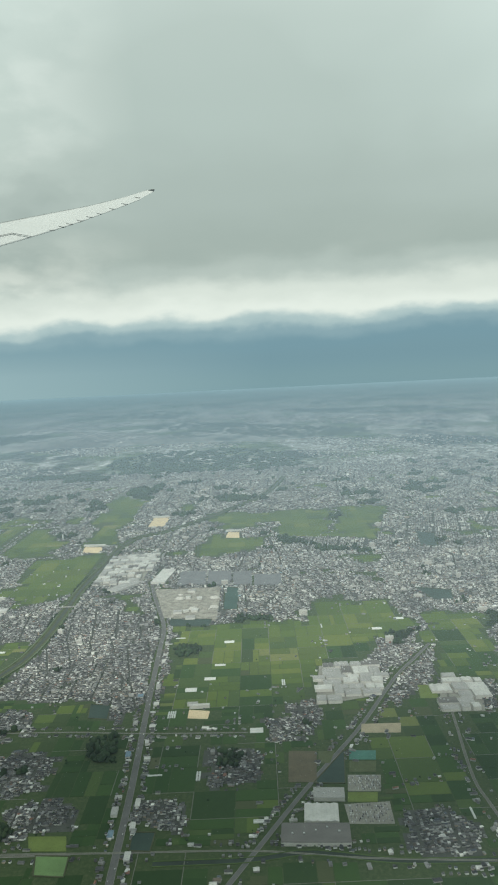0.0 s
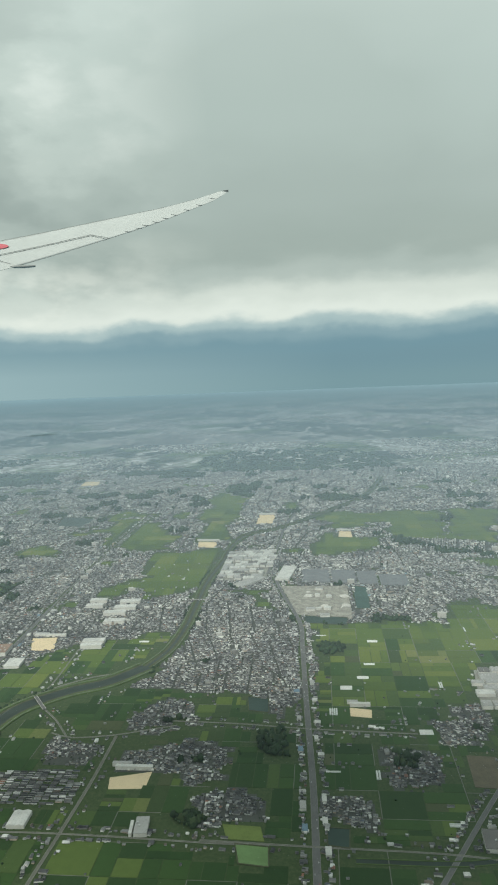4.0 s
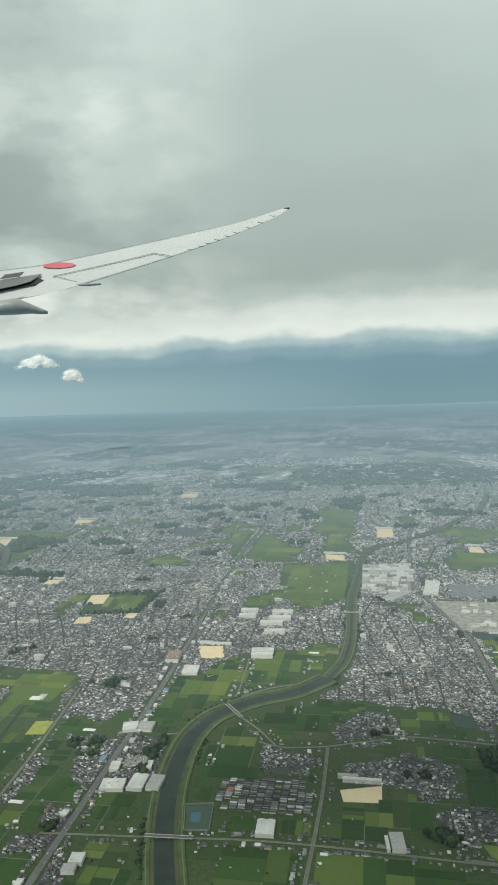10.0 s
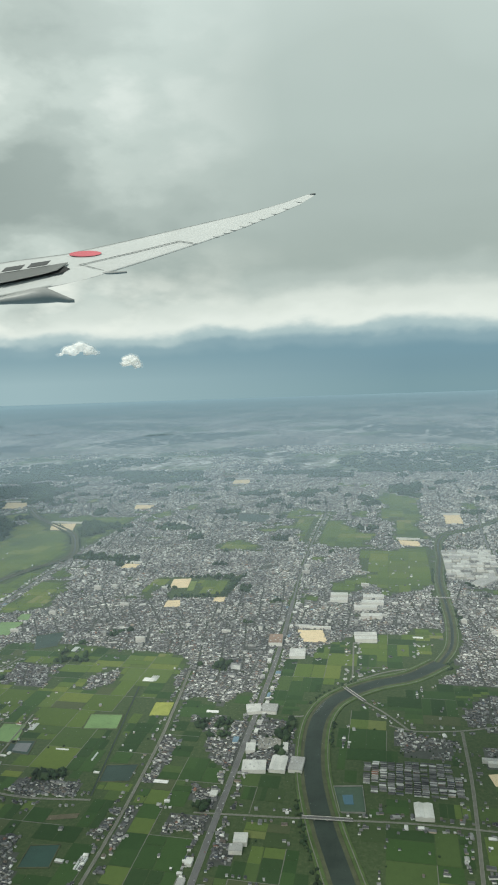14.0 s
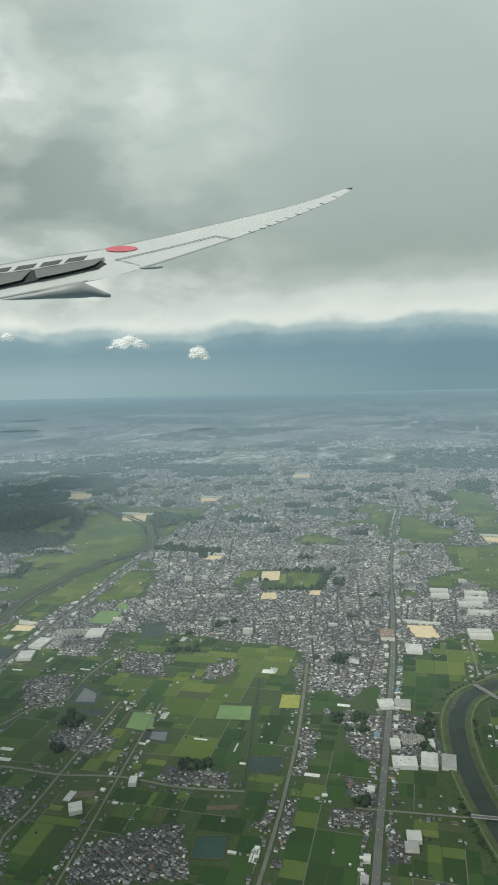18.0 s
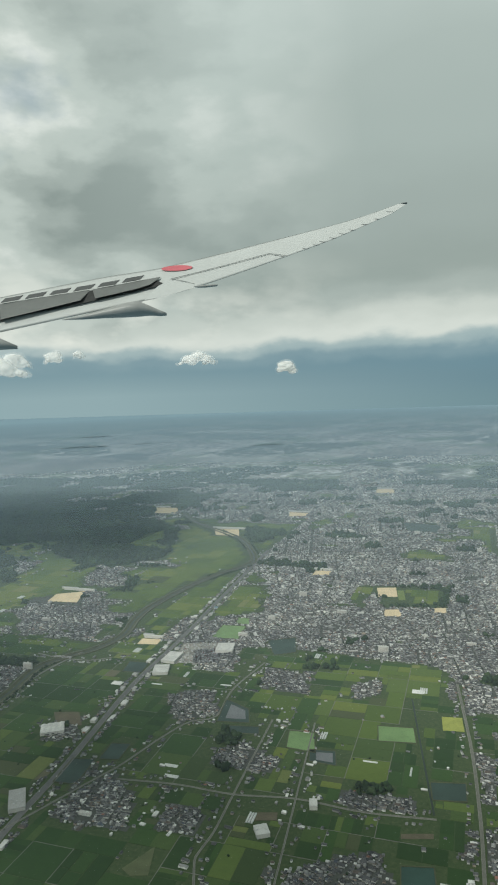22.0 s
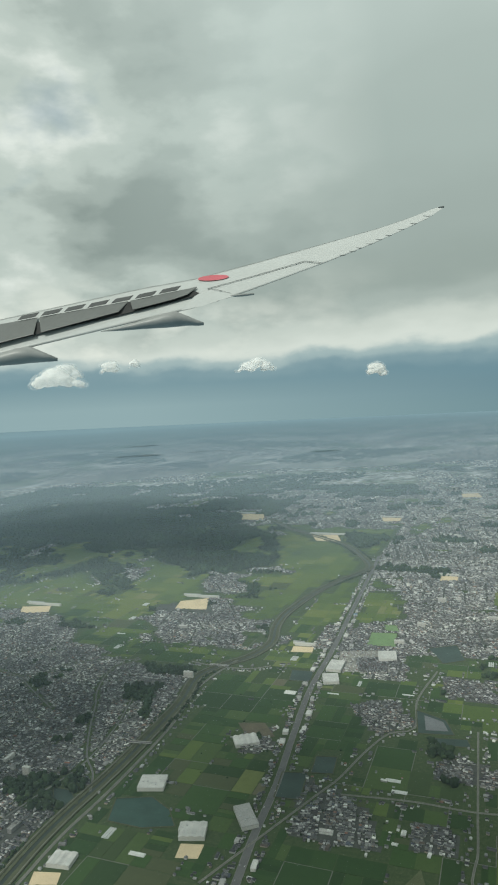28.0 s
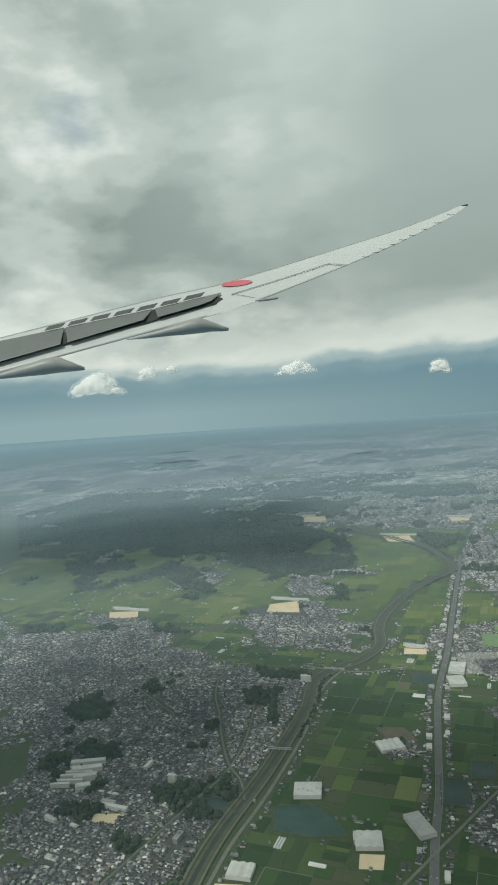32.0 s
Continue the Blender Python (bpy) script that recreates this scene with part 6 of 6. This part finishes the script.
# roadside shops and showrooms along the main roads
for line, width in ROAD_LINES:
    if width < 1.35:
        continue
    for s in (-1, 1):
        skip = 0
        for q, ahead in zip(line[:-1], line[1:]):
            skip -= 1
            if skip > 0 or q.y > 335 or q.y < 98 or rng.rand() < 0.35:
                continue
            w, d = rng.uniform(1.4, 3.4), rng.uniform(1.0, 2.0)
            t = (ahead - q).normalized()
            c = q + Vector((-t.y, t.x, 0)) * s * (width / 2 + d / 2 + rng.uniform(0.5, 1.4))
            if (use_at(np.array([c.x - 0.9, c.x + 0.9, c.x]), np.array([c.y, c.y, c.y + 0.9])) == BLOCK).any():
                continue
            mat, label = ((M_WHITE_ROOF, "white flat-roofed roadside shop"), (M_GREY_ROOF, "grey flat-roofed roadside showroom"), (M_WHITE_ROOF, "pale flat-roofed roadside store"), (M_BLUE_ROOF, "blue-roofed roadside garage building"))[rng.choice(4, p=[0.45, 0.25, 0.22, 0.08])]
            hall(c.x, c.y, w, d, rng.uniform(0.5, 0.9), math.degrees(math.atan2(t.y, t.x)), mat, label)
            skip = 2

# ---- bridges ----
def bridge(x, y, length, width, turn_deg, label):
    b = thing("bridge", label, "bridge", "bridges of the rivers", m=pose(x, y, 0, 0, 0, turn_deg))
    bm = bmesh.new()
    box(bm, -length / 2, -width / 2, 0.42, length / 2, width / 2, 0.55)
    part("deck", bm, M_ROAD, b)
    for s in (-1, 1):
        bm = bmesh.new()
        box(bm, -length / 2, s * width / 2 - 0.05, 0.555, length / 2, s * width / 2 + 0.05, 0.68)
        part("parapet", bm, M_KERB, b)
    for u in (-0.25, 0.0, 0.25):
        bm = bmesh.new()
        box(bm, u * length - 0.12, -width * 0.4, 0, u * length + 0.12, width * 0.4, 0.415)
        part("pier", bm, M_KERB, b)


bridge(-146.5, 161.1, 13.5, 1.2, 3, "grey road bridge over the wide river")
bridge(-143.0, 232.5, 12.5, 1.2, -52, "slim road bridge over the river bend")
bridge(-102.4, 345, 12, 1.1, 2, "small concrete bridge over the canalised river")
bridge(-377.5, 234.2, 9, 1.1, 0, "concrete bridge over the western river")
bridge(-377.0, 166, 8, 1.1, 8, "small bridge beside the embankment road")

# ---- trees ----
def ball(subdivisions):
    bm = bmesh.new()
    bmesh.ops.create_icosphere(bm, subdivisions=subdivisions, radius=1.0)
    out = np.array([v.co for v in bm.verts]), np.array([[v.index for v in f.verts] for f in bm.faces])
    bm.free()
    return out


ROUGH, ROUND = ball(1), ball(2)


def crowns(name, x, y, r, z, label, category="woods", flat=1.0, rough=True):
    """Woods of many lumpy crowns of uneven height; the rough ones have fewer lumps."""
    n = len(x)
    corners, sheet = ROUGH if rough else ROUND
    lump = corners[None] * (1 + rng.uniform(-0.32, 0.32, (n, len(corners), 1)))
    v = lump * np.stack([r, r, r * flat * rng.uniform(0.8, 1.2, n)], 1)[:, None] + np.stack([x, y, z + r * 0.5 * flat], 1)[:, None]
    f = (np.arange(n)[:, None, None] * len(corners) + sheet[None]).reshape(-1, 3)
    tagged(new(name, mesh_of(name, v.reshape(-1, 3), [f], [M_LEAF], None, True)), label, category, kind="stuff")


rng = np.random.RandomState(41)
wx, wy = np.meshgrid(np.arange(GX + 2, GX + GW - 2, 1.2), np.arange(GY + 6, GY + GH - 4, 1.2))
wx, wy = wx.ravel() + rng.uniform(-0.9, 0.9, wx.size), wy.ravel() + rng.uniform(-0.9, 0.9, wx.size)
s = (use_at(wx, wy) == WOOD) & (rng.rand(wx.size) < np.where(wy > 330, 0.45, 0.9)) & (wx < 80 + 0.36 * wy) & (wx > -330 - 0.9 * wy)
wx, wy = wx[s], wy[s]
away = np.clip((wy - 330) / 250, 0, 1)
size, foot = (0.4 + 0.85 * rng.rand(len(wx)) ** 1.8) * (1 + 1.1 * away), rng.uniform(0, 0.7, len(wx)) * (1 - 0.6 * away)
close = wy < 260
crowns("woods", wx[~close], wy[~close], size[~close], foot[~close], "dark green broadleaf woods on low hills")
crowns("groves", wx[close], wy[close], size[close], foot[close], "dark round-crowned groves among the houses and paddies", "trees", 1.0, False)
# shrubs and trees along the rivers
sx, sy = [], []
for kind, name, width, pts in PLAN:
    if kind == "river":
        line = glide(pts, 1.6)
        for s in (-1, 1):
            for q in sides(line, s * (width * 0.95 + 1.0)):
                if noise.noise(Vector((q.x * 0.03, q.y * 0.03, s * 3.0))) > 0.12:
                    for _ in range(2):
                        sx.append(q.x + rng.uniform(-0.8, 0.8)), sy.append(q.y + rng.uniform(-0.8, 0.8))
crowns("river_trees", np.array(sx), np.array(sy), rng.uniform(0.28, 0.62, len(sx)), np.zeros(len(sx)), "dark shrubs and trees along the river banks", "trees", 1.0, False)
# trees of gardens, shrines and road sides
tx, ty = rng.uniform(-640, 200, 84000), rng.uniform(88, 700, 84000)
u = use_at(tx, ty)
s = ((u == TOWN) & (rng.rand(84000) < np.where(tx < -370, 1.0, 0.42))) | ((u == FIELD) & (rng.rand(84000) < 0.015))
s &= (tx < 70 + 0.36 * ty)
tx, ty = tx[s], ty[s]
crowns("garden_trees", tx, ty, rng.uniform(0.18, 0.42, len(tx)), 0 * tx, "small dark garden and shrine trees", "trees")
n = 26000
r = 760 * (4100 / 760) ** rng.rand(n)
bear = np.radians(rng.uniform(-22, 46, n))
fx, fy = -150 - np.sin(bear) * r, np.cos(bear) * r
patch = np.sin(fx * 0.011 + 2 * np.sin(fy * 0.004)) + np.sin(fy * 0.013 + 1.7 * np.sin(fx * 0.006))
s = (patch < -0.7) & (fy > 800) & (fy < 3850)
crowns("far_woods", fx[s], fy[s], rng.uniform(2.5, 6, s.sum()), 0 * fx[s], "far dark woods under haze", "woods", 0.33)

# ---- cars on the main roads ----
cars = []
for line, width in ROAD_LINES:
    if width >= 1.4:
        for off in (-width * 0.28, width * 0.28):
            for q in sides(line, off):
                if rng.rand() < 0.42:
                    q = q + Vector((rng.uniform(-0.1, 0.1), rng.uniform(-1, 1), 0))
                    cars.append((q.x - 0.075, q.y - 0.18, q.x + 0.075, q.y + 0.18))
cars_me = slabs("cars", np.array(cars), 0.16, [M_CARS])
tagged(new("cars", cars_me), "small cars and vans on the main roads", "cars", kind="stuff").location.z = 0.075

# ---- the airliner's wing, standing far out in front of the overcast ----
WING_FRAME = look((-174.632, -11.887, 115.062), (-180.690, 7.075, 113.131), -1.89) @ pose(0, 0, 0, 0, -1.4, 0)
REACH = 1192.0
M_WING = plain("white_wing_paint", (0.39, 0.41, 0.405), 0.35, 0.05, 0.004, 0.0, 0.03, 0.0)
M_SPOILER = plain("grey_wing_paint", (0.125, 0.133, 0.13), 0.45, 0.08, 0.006, 0.0, 0.03, 0.0)
M_SEAM = plain("dark_seam", (0.10, 0.11, 0.11), 0.7, 0.2, 0.01, 0.0, 0.05, 0.0)
M_FIGURE = plain("grey_marking_paint", (0.10, 0.105, 0.105), 0.6, 0.1, 0.01, 0.0, 0.05, 0.0)
# near-black that stands for the shade under the spoilers
M_GAP_SHADE = plain("gap_shade", (0.035, 0.037, 0.037), 0.8, 0.3, 0.01, 0.0, 0.05, 0.0)
M_RED = plain("red_disc_paint", (0.43, 0.115, 0.135), 0.4, 0.06, 0.01, 0.0, 0.05, 0.0)
M_FAIRING = plain("grey_fairing_paint", (0.24, 0.25, 0.245), 0.4, 0.08, 0.008, 0.0, 0.04, 0.0)
LE_U = (-420, 0, 134, 223, 335, 464, 559, 615, 654, 668)
LE_V = (556, 480, 456, 444, 419, 388, 365, 348, 334, 332)
TE_U = (-420, 0, 235, 302, 391, 458, 536, 603, 640, 668)
TE_V = (628, 542, 494, 476, 447, 424.5, 397, 369, 353, 335.5)


def wing_depth(u):
    return 4300 + 0.3 * u


def wing_at(u, v, near=0.0):
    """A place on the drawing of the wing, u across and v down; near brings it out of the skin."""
    d = wing_depth(u) - near
    return Vector(((u - 441) / REACH * d, (784 - v) / REACH * d, -d))


def wing_back(u):
    """How far the leading edge lies behind the trailing edge: less towards the thin tip."""
    return -min(180.0, 4.2 * float(np.interp(u, TE_U, TE_V) - np.interp(u, LE_U, LE_V)))


wing = thing("aircraft_wing", "white airliner wing with red disc, raised spoilers and upswept tip", "aircraft wing", m=WING_FRAME)
bm = bmesh.new()
rings = []
for u in np.unique(np.r_[np.linspace(-262, 600, 31), np.linspace(606, 668, 12)]):
    le, te = float(np.interp(u, LE_U, LE_V)), float(np.interp(u, TE_U, TE_V))
    a, b = wing_at(u, te), wing_at(u, le, wing_back(u))
    tall = (b.y - a.y)
    ring = []
    for k in range(13):
        f = k / 12
        p = a.lerp(b, f)
        p.y += 0.05 * tall * math.sin(math.pi * f)
        ring.append(bm.verts.new(p))
    for k in range(11, 0, -1):
        f = k / 12
        p = a.lerp(b, f)
        p.y -= 0.13 * tall * math.sin(math.pi * f ** 0.8)
        ring.append(bm.verts.new(p))
    rings.append(ring)
for r0, r1 in zip(rings[:-1], rings[1:]):
    for k in range(24):
        bm.faces.new((r0[k], r1[k], r1[(k + 1) % 24], r0[(k + 1) % 24]))
bm.faces.new(rings[0]), bm.faces.new(rings[-1][::-1])
skin = part("skin", bm, M_WING, wing)
skin.data.polygons.foreach_set("use_smooth", [len(p.vertices) == 4 for p in skin.data.polygons])


def skin_depth(u, v):
    """How far behind the trailing edge the skin lies at a place on the drawing."""
    le, te = float(np.interp(u, LE_U, LE_V)), float(np.interp(u, TE_U, TE_V))
    return wing_back(u) * min(1.0, max(0.0, (te - v) / max(te - le, 0.5)))


def on_skin(u, v, lift=14.0):
    return wing_at(u, v, skin_depth(u, v) + lift)


def patch(name, pts, mat, lift=14.0, thick=8.0, label=""):
    """A thin plate lying on the skin."""
    bm = bmesh.new()
    top = [bm.verts.new(on_skin(u, v, lift + thick)) for u, v in pts]
    low = [bm.verts.new(on_skin(u, v, lift)) for u, v in pts]
    bm.faces.new(top)
    for i in range(len(pts)):
        j = (i + 1) % len(pts)
        bm.faces.new((low[i], low[j], top[j], top[i]))
    return part(name, bm, mat, wing, label)


def seam(name, pts, half):
    bm = bmesh.new()
    vs = [(bm.verts.new(on_skin(u, v - half, 24)), bm.verts.new(on_skin(u, v + half, 24))) for u, v in pts]
    for p, q in zip(vs[:-1], vs[1:]):
        bm.faces.new((p[0], q[0], q[1], p[1]))
    return part(name, bm, M_SEAM, wing, "dark panel seam")


patch("red_disc", [(260 + 28 * math.cos(a), 442.5 + 4.9 * math.sin(a) - 1.2 * math.cos(a)) for a in np.linspace(0, 2 * math.pi, 28, endpoint=False)], M_RED, 16, 6, "red painted disc")
seam("aileron_seam", [(249, 462), (300, 450), (360, 435.5), (424, 419), (444, 421.5), (458, 424)], 0.5)
seam("flap_seam", [(249, 462), (272, 466), (292, 472)], 0.45)
seam("flap_hinge_seam", [(-258, 559), (0, 506), (120, 484), (225, 470), (290, 473)], 0.5)
patch("flaperon", [(255, 464), (292, 473), (300, 476), (235, 494), (200, 500), (228, 472)], M_WING, 20, 6, "white drooped flap end")

# spoilers stand open over a dark plate that paints the shaded gap beneath
patch("spoiler_bay", [(-258, 577), (-100, 541), (0, 520.5), (90, 503.5), (222, 475.5), (234, 469), (218, 462), (84, 484), (0, 500), (-258, 551)], M_GAP_SHADE, 26, 6, "dark open bay under the spoilers")


def spoiler(hinge, free, label):
    """A spoiler: hinged along its front edge, its rear edge standing up from the wing."""
    bm = bmesh.new()
    h = [on_skin(u, v, 34) for u, v in hinge]
    f = [on_skin(u, v, 62) for u, v in free]
    drop = Vector((0, -9, 4))
    top = [bm.verts.new(p) for p in h + f[::-1]]
    low = [bm.verts.new(p + drop) for p in h + f[::-1]]
    bm.faces.new(top), bm.faces.new(low[::-1])
    for i in range(len(top)):
        j = (i + 1) % len(top)
        bm.faces.new((top[i], low[i], low[j], top[j]))
    return part("spoiler", bm, M_SPOILER, wing, label)


FLANK_U, FLANK_V = (-260, -8, 105, 230), (530.7, 495, 479, 457.7)   # the spoilers' upper edge


def flank(us, drop):
    return [(u, float(np.interp(u, FLANK_U, FLANK_V)) + d) for u, d in zip(us, drop)]


outer = spoiler(flank((108, 150, 190, 230), (0, 0, 0, 0)), [(112, 493), (150, 485), (190, 476), (213, 469)], "raised grey outer spoiler")
middle = spoiler(flank((-62, -8, 50, 103), (0, 0, 0, 0)), [(-60, 529), (-8, 517.5), (40, 506.5), (86, 496)], "raised grey middle spoiler")
inner = spoiler(flank((-258, -190, -130, -66), (0, 0, 0, 0)), [(-256, 571), (-190, 557), (-130, 544), (-74, 532)], "raised grey inner spoiler")
# the registration ahead of the spoilers, as plain bars
for u in (168, 124, 80, 36, -8, -52, -96):
    v = float(np.interp(u, FLANK_U, FLANK_V)) - 8.5
    bm = bmesh.new()
    quad = [wing_at(u + du, v + dv - du * 0.16, skin_depth(u, v) + 75) for du, dv in ((0, 0), (33, 0), (25, 6.5), (-8, 6.5))]
    vs = [bm.verts.new(p) for p in quad] + [bm.verts.new(p + Vector((0, -1, -5))) for p in quad]
    bm.faces.new(vs[:4])
    for i in range(4):
        bm.faces.new((vs[i], vs[4 + i], vs[4 + (i + 1) % 4], vs[(i + 1) % 4]))
    part("marking_bar", bm, M_FIGURE, wing, "dark painted marking bar")


def canoe(name, spine, mat, label):
    """A pointed fairing: rings along a spine of (u, v, half height)."""
    bm = bmesh.new()
    rs = []
    for u, v, h in spine:
        c = wing_at(u, v, 60)
        s = h / REACH * wing_depth(u)
        rs.append([bm.verts.new(c + Vector((0.25 * s * math.sin(a), s * math.cos(a), s * 1.6 * math.sin(a)))) for a in np.linspace(0, 2 * math.pi, 10, endpoint=False)])
    for p, q in zip(rs[:-1], rs[1:]):
        for k in range(10):
            bm.faces.new((p[k], p[(k + 1) % 10], q[(k + 1) % 10], q[k]))
    bm.faces.new(rs[0]), bm.faces.new(rs[-1][::-1])
    ob = part(name, bm, mat, wing, label)
    for p in ob.data.polygons:
        p.use_smooth = True


canoe("flap_track_fairing", [(52, 533, 0.6), (90, 529, 4), (130, 523, 8), (170, 517, 13), (192, 515.5, 13.5), (212, 519, 8.5), (230, 523.5, 5), (241, 525.5, 2.6)], M_FAIRING, "grey pointed flap track fairing")
canoe("flap_track_fairing", [(-246, 592, 0.6), (-200, 588, 5), (-150, 581, 10), (-105, 574, 15), (-80, 572, 15), (-55, 577, 9), (-30, 582, 3)], M_FAIRING, "grey pointed flap track fairing")
canoe("hinge_fairing", [(290, 476, 0.5), (298, 476.5, 2.2), (312, 476, 2.4), (331, 474.6, 1.9), (332.5, 474.5, 1.2)], M_FAIRING, "small dark hinge fairing")
for u, v in ((491, 412), (509, 405.5), (521, 400), (539, 393.5), (556, 386.5), (573, 380), (595, 370.5), (617, 361), (640, 348.5)):
    canoe("static_wick", [(u - 7, v - 1.2, 0.3), (u, v + 0.1, 0.6), (u + 5, v - 0.4, 0.3)], M_SEAM, "dark static discharge wick")
canoe("tip_light", [(659, 333.8, 0.6), (664, 333.4, 1.3), (668, 333.2, 1.6), (669, 333.4, 1.4)], M_SEAM, "dark wing tip lamp housing")

# ---- small clouds hanging under the overcast ----
def cloud_material(name, dense, least=0.35):
    """Cloud: bright scattering vapour, thinner in patches."""
    m, nt, b = material(name, 1.0)
    nt.nodes.remove(b)
    out = nt.nodes["Material Output"]
    d, t, mix = mnode(nt, "ShaderNodeBsdfDiffuse"), mnode(nt, "ShaderNodeBsdfTranslucent"), mnode(nt, "ShaderNodeMixShader")
    d.inputs["Color"].default_value = (0.97, 0.97, 0.96, 1)
    t.inputs["Color"].default_value = (0.97, 0.97, 0.96, 1)
    mix.inputs[0].default_value = 0.6
    nt.links.new(d.outputs[0], mix.inputs[1]), nt.links.new(t.outputs[0], mix.inputs[2])
    thin, whole = mnode(nt, "ShaderNodeBsdfTransparent"), mnode(nt, "ShaderNodeMixShader")
    thick = mnode(nt, "ShaderNodeMapRange")
    thick.inputs[1].default_value, thick.inputs[2].default_value, thick.inputs[3].default_value, thick.inputs[4].default_value = 0.32, 0.66, dense * least, dense
    nt.links.new(noise_fac(nt, 0.07, 5.0, 0.6), thick.inputs[0])
    nt.links.new(thick.outputs[0], whole.inputs[0])
    nt.links.new(thin.outputs[0], whole.inputs[1]), nt.links.new(mix.outputs[0], whole.inputs[2]), nt.links.new(whole.outputs[0], out.inputs["Surface"])
    return m


M_CLOUD, M_VEIL = cloud_material("cloud_vapour", 0.80, 0.8), cloud_material("cloud_veil", 0.20, 0.6)


def cloud(x, y, z, width, height, seed, lumps=16):
    r = random.Random(seed)
    bm = bmesh.new()
    for k in range(lumps):
        f = r.uniform(-1, 1)
        s = (0.14 + 0.27 * (1 - abs(f))) * r.uniform(0.55, 1.15) * height
        c = Vector((f * width / 2, r.uniform(-0.3, 0.3) * height, s * 0.7 + r.uniform(0, 0.5) * height * (1 - f * f) - height * 0.4))
        made = bmesh.ops.create_icosphere(bm, subdivisions=3, radius=s, matrix=Matrix.Translation(c) @ Matrix.Diagonal((1.45, 1.2, 0.9, 1)))
        for v in made["verts"]:
            v.co += (v.co - c).normalized() * s * 0.22 * noise.fractal(v.co * (3.4 / height) + Vector((seed, 0, 0)), 0.9, 2.1, 5)
    ob = part("cloud", bm, M_CLOUD)
    skin_of = ob.modifiers.new("skin", "REMESH")
    skin_of.mode, skin_of.voxel_size, skin_of.use_smooth_shade = "VOXEL", height / 26, True
    soft_of = ob.modifiers.new("soft", "SMOOTH")
    soft_of.factor, soft_of.iterations = 0.5, 26
    ob.matrix_world = pose(x, y, z, 0, 0, 24)
    veil = new("veil", ob.data.copy())
    veil.data.materials.clear()
    veil.data.materials.append(M_VEIL)
    for v in veil.data.vertices:
        v.co = Vector((v.co.x * 1.16, v.co.y * 1.2, v.co.z * 1.14)) + noise.noise_vector(v.co * (2.2 / height)) * height * 0.12
    veil.parent = ob
    rind = veil.modifiers.new("skin", "REMESH")
    rind.mode, rind.voxel_size, rind.use_smooth_shade = "VOXEL", height / 22, True
    ease = veil.modifiers.new("soft", "SMOOTH")
    ease.factor, ease.iterations = 0.5, 22
    return tagged(ob, "small bright white cumulus cloud under the overcast", "cloud", "small clouds")


cloud(-370, 602, 136, 18, 11, 3, 16)
cloud(-688, 1152, 181, 64, 22, 5, 24)
cloud(-1346, 1480, 220, 82, 40, 7, 26)
cloud(-1031, 1200, 203, 36, 24, 9, 14)
cloud(-985, 1220, 208, 20, 16, 10, 10)
cloud(-1130, 1150, 185, 95, 42, 11, 26)

# unseen banks of broken cloud behind the camera, added to shade the plain
M_SHADE_CLOUD, M_THIN_SHADE_CLOUD = cloud_material("shade_cloud_vapour", 0.95), cloud_material("thin_shade_cloud_vapour", 0.5)
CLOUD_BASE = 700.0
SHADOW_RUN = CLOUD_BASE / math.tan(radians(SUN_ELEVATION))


def shade_cloud_bank(x, y, width, depth, seed, vapour=M_SHADE_CLOUD):
    """An unseen flat-bottomed heap of cloud, added so its shadow falls on the plain round (x, y)."""
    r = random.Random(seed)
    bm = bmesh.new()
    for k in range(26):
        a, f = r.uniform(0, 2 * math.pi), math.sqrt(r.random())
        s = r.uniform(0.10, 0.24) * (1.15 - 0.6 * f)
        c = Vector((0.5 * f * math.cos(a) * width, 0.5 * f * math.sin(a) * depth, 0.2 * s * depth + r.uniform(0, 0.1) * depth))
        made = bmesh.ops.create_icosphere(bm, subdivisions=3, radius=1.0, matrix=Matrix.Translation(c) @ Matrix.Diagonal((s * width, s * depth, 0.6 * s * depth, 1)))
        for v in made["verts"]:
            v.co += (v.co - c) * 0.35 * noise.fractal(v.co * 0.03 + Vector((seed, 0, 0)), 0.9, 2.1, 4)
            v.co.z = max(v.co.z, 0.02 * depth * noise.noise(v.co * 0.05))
    ob = part("shade_cloud_bank", bm, vapour)
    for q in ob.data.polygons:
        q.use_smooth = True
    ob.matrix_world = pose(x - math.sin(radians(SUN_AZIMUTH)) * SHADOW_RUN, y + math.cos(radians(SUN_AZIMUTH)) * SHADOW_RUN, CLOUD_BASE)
    return tagged(ob, "unseen bank of broken cloud added to shade the plain", "cloud", "cloud banks overhead")
shade_cloud_bank(-62, 165, 230, 118, 1)
shade_cloud_bank(76, 180, 100, 110, 2)
shade_cloud_bank(-310, 146, 144, 106, 3)
shade_cloud_bank(-452, 148, 150, 165, 6)
shade_cloud_bank(-640, 480, 420, 300, 5, M_THIN_SHADE_CLOUD)
shade_cloud_bank(-236, 122, 112, 70, 9)
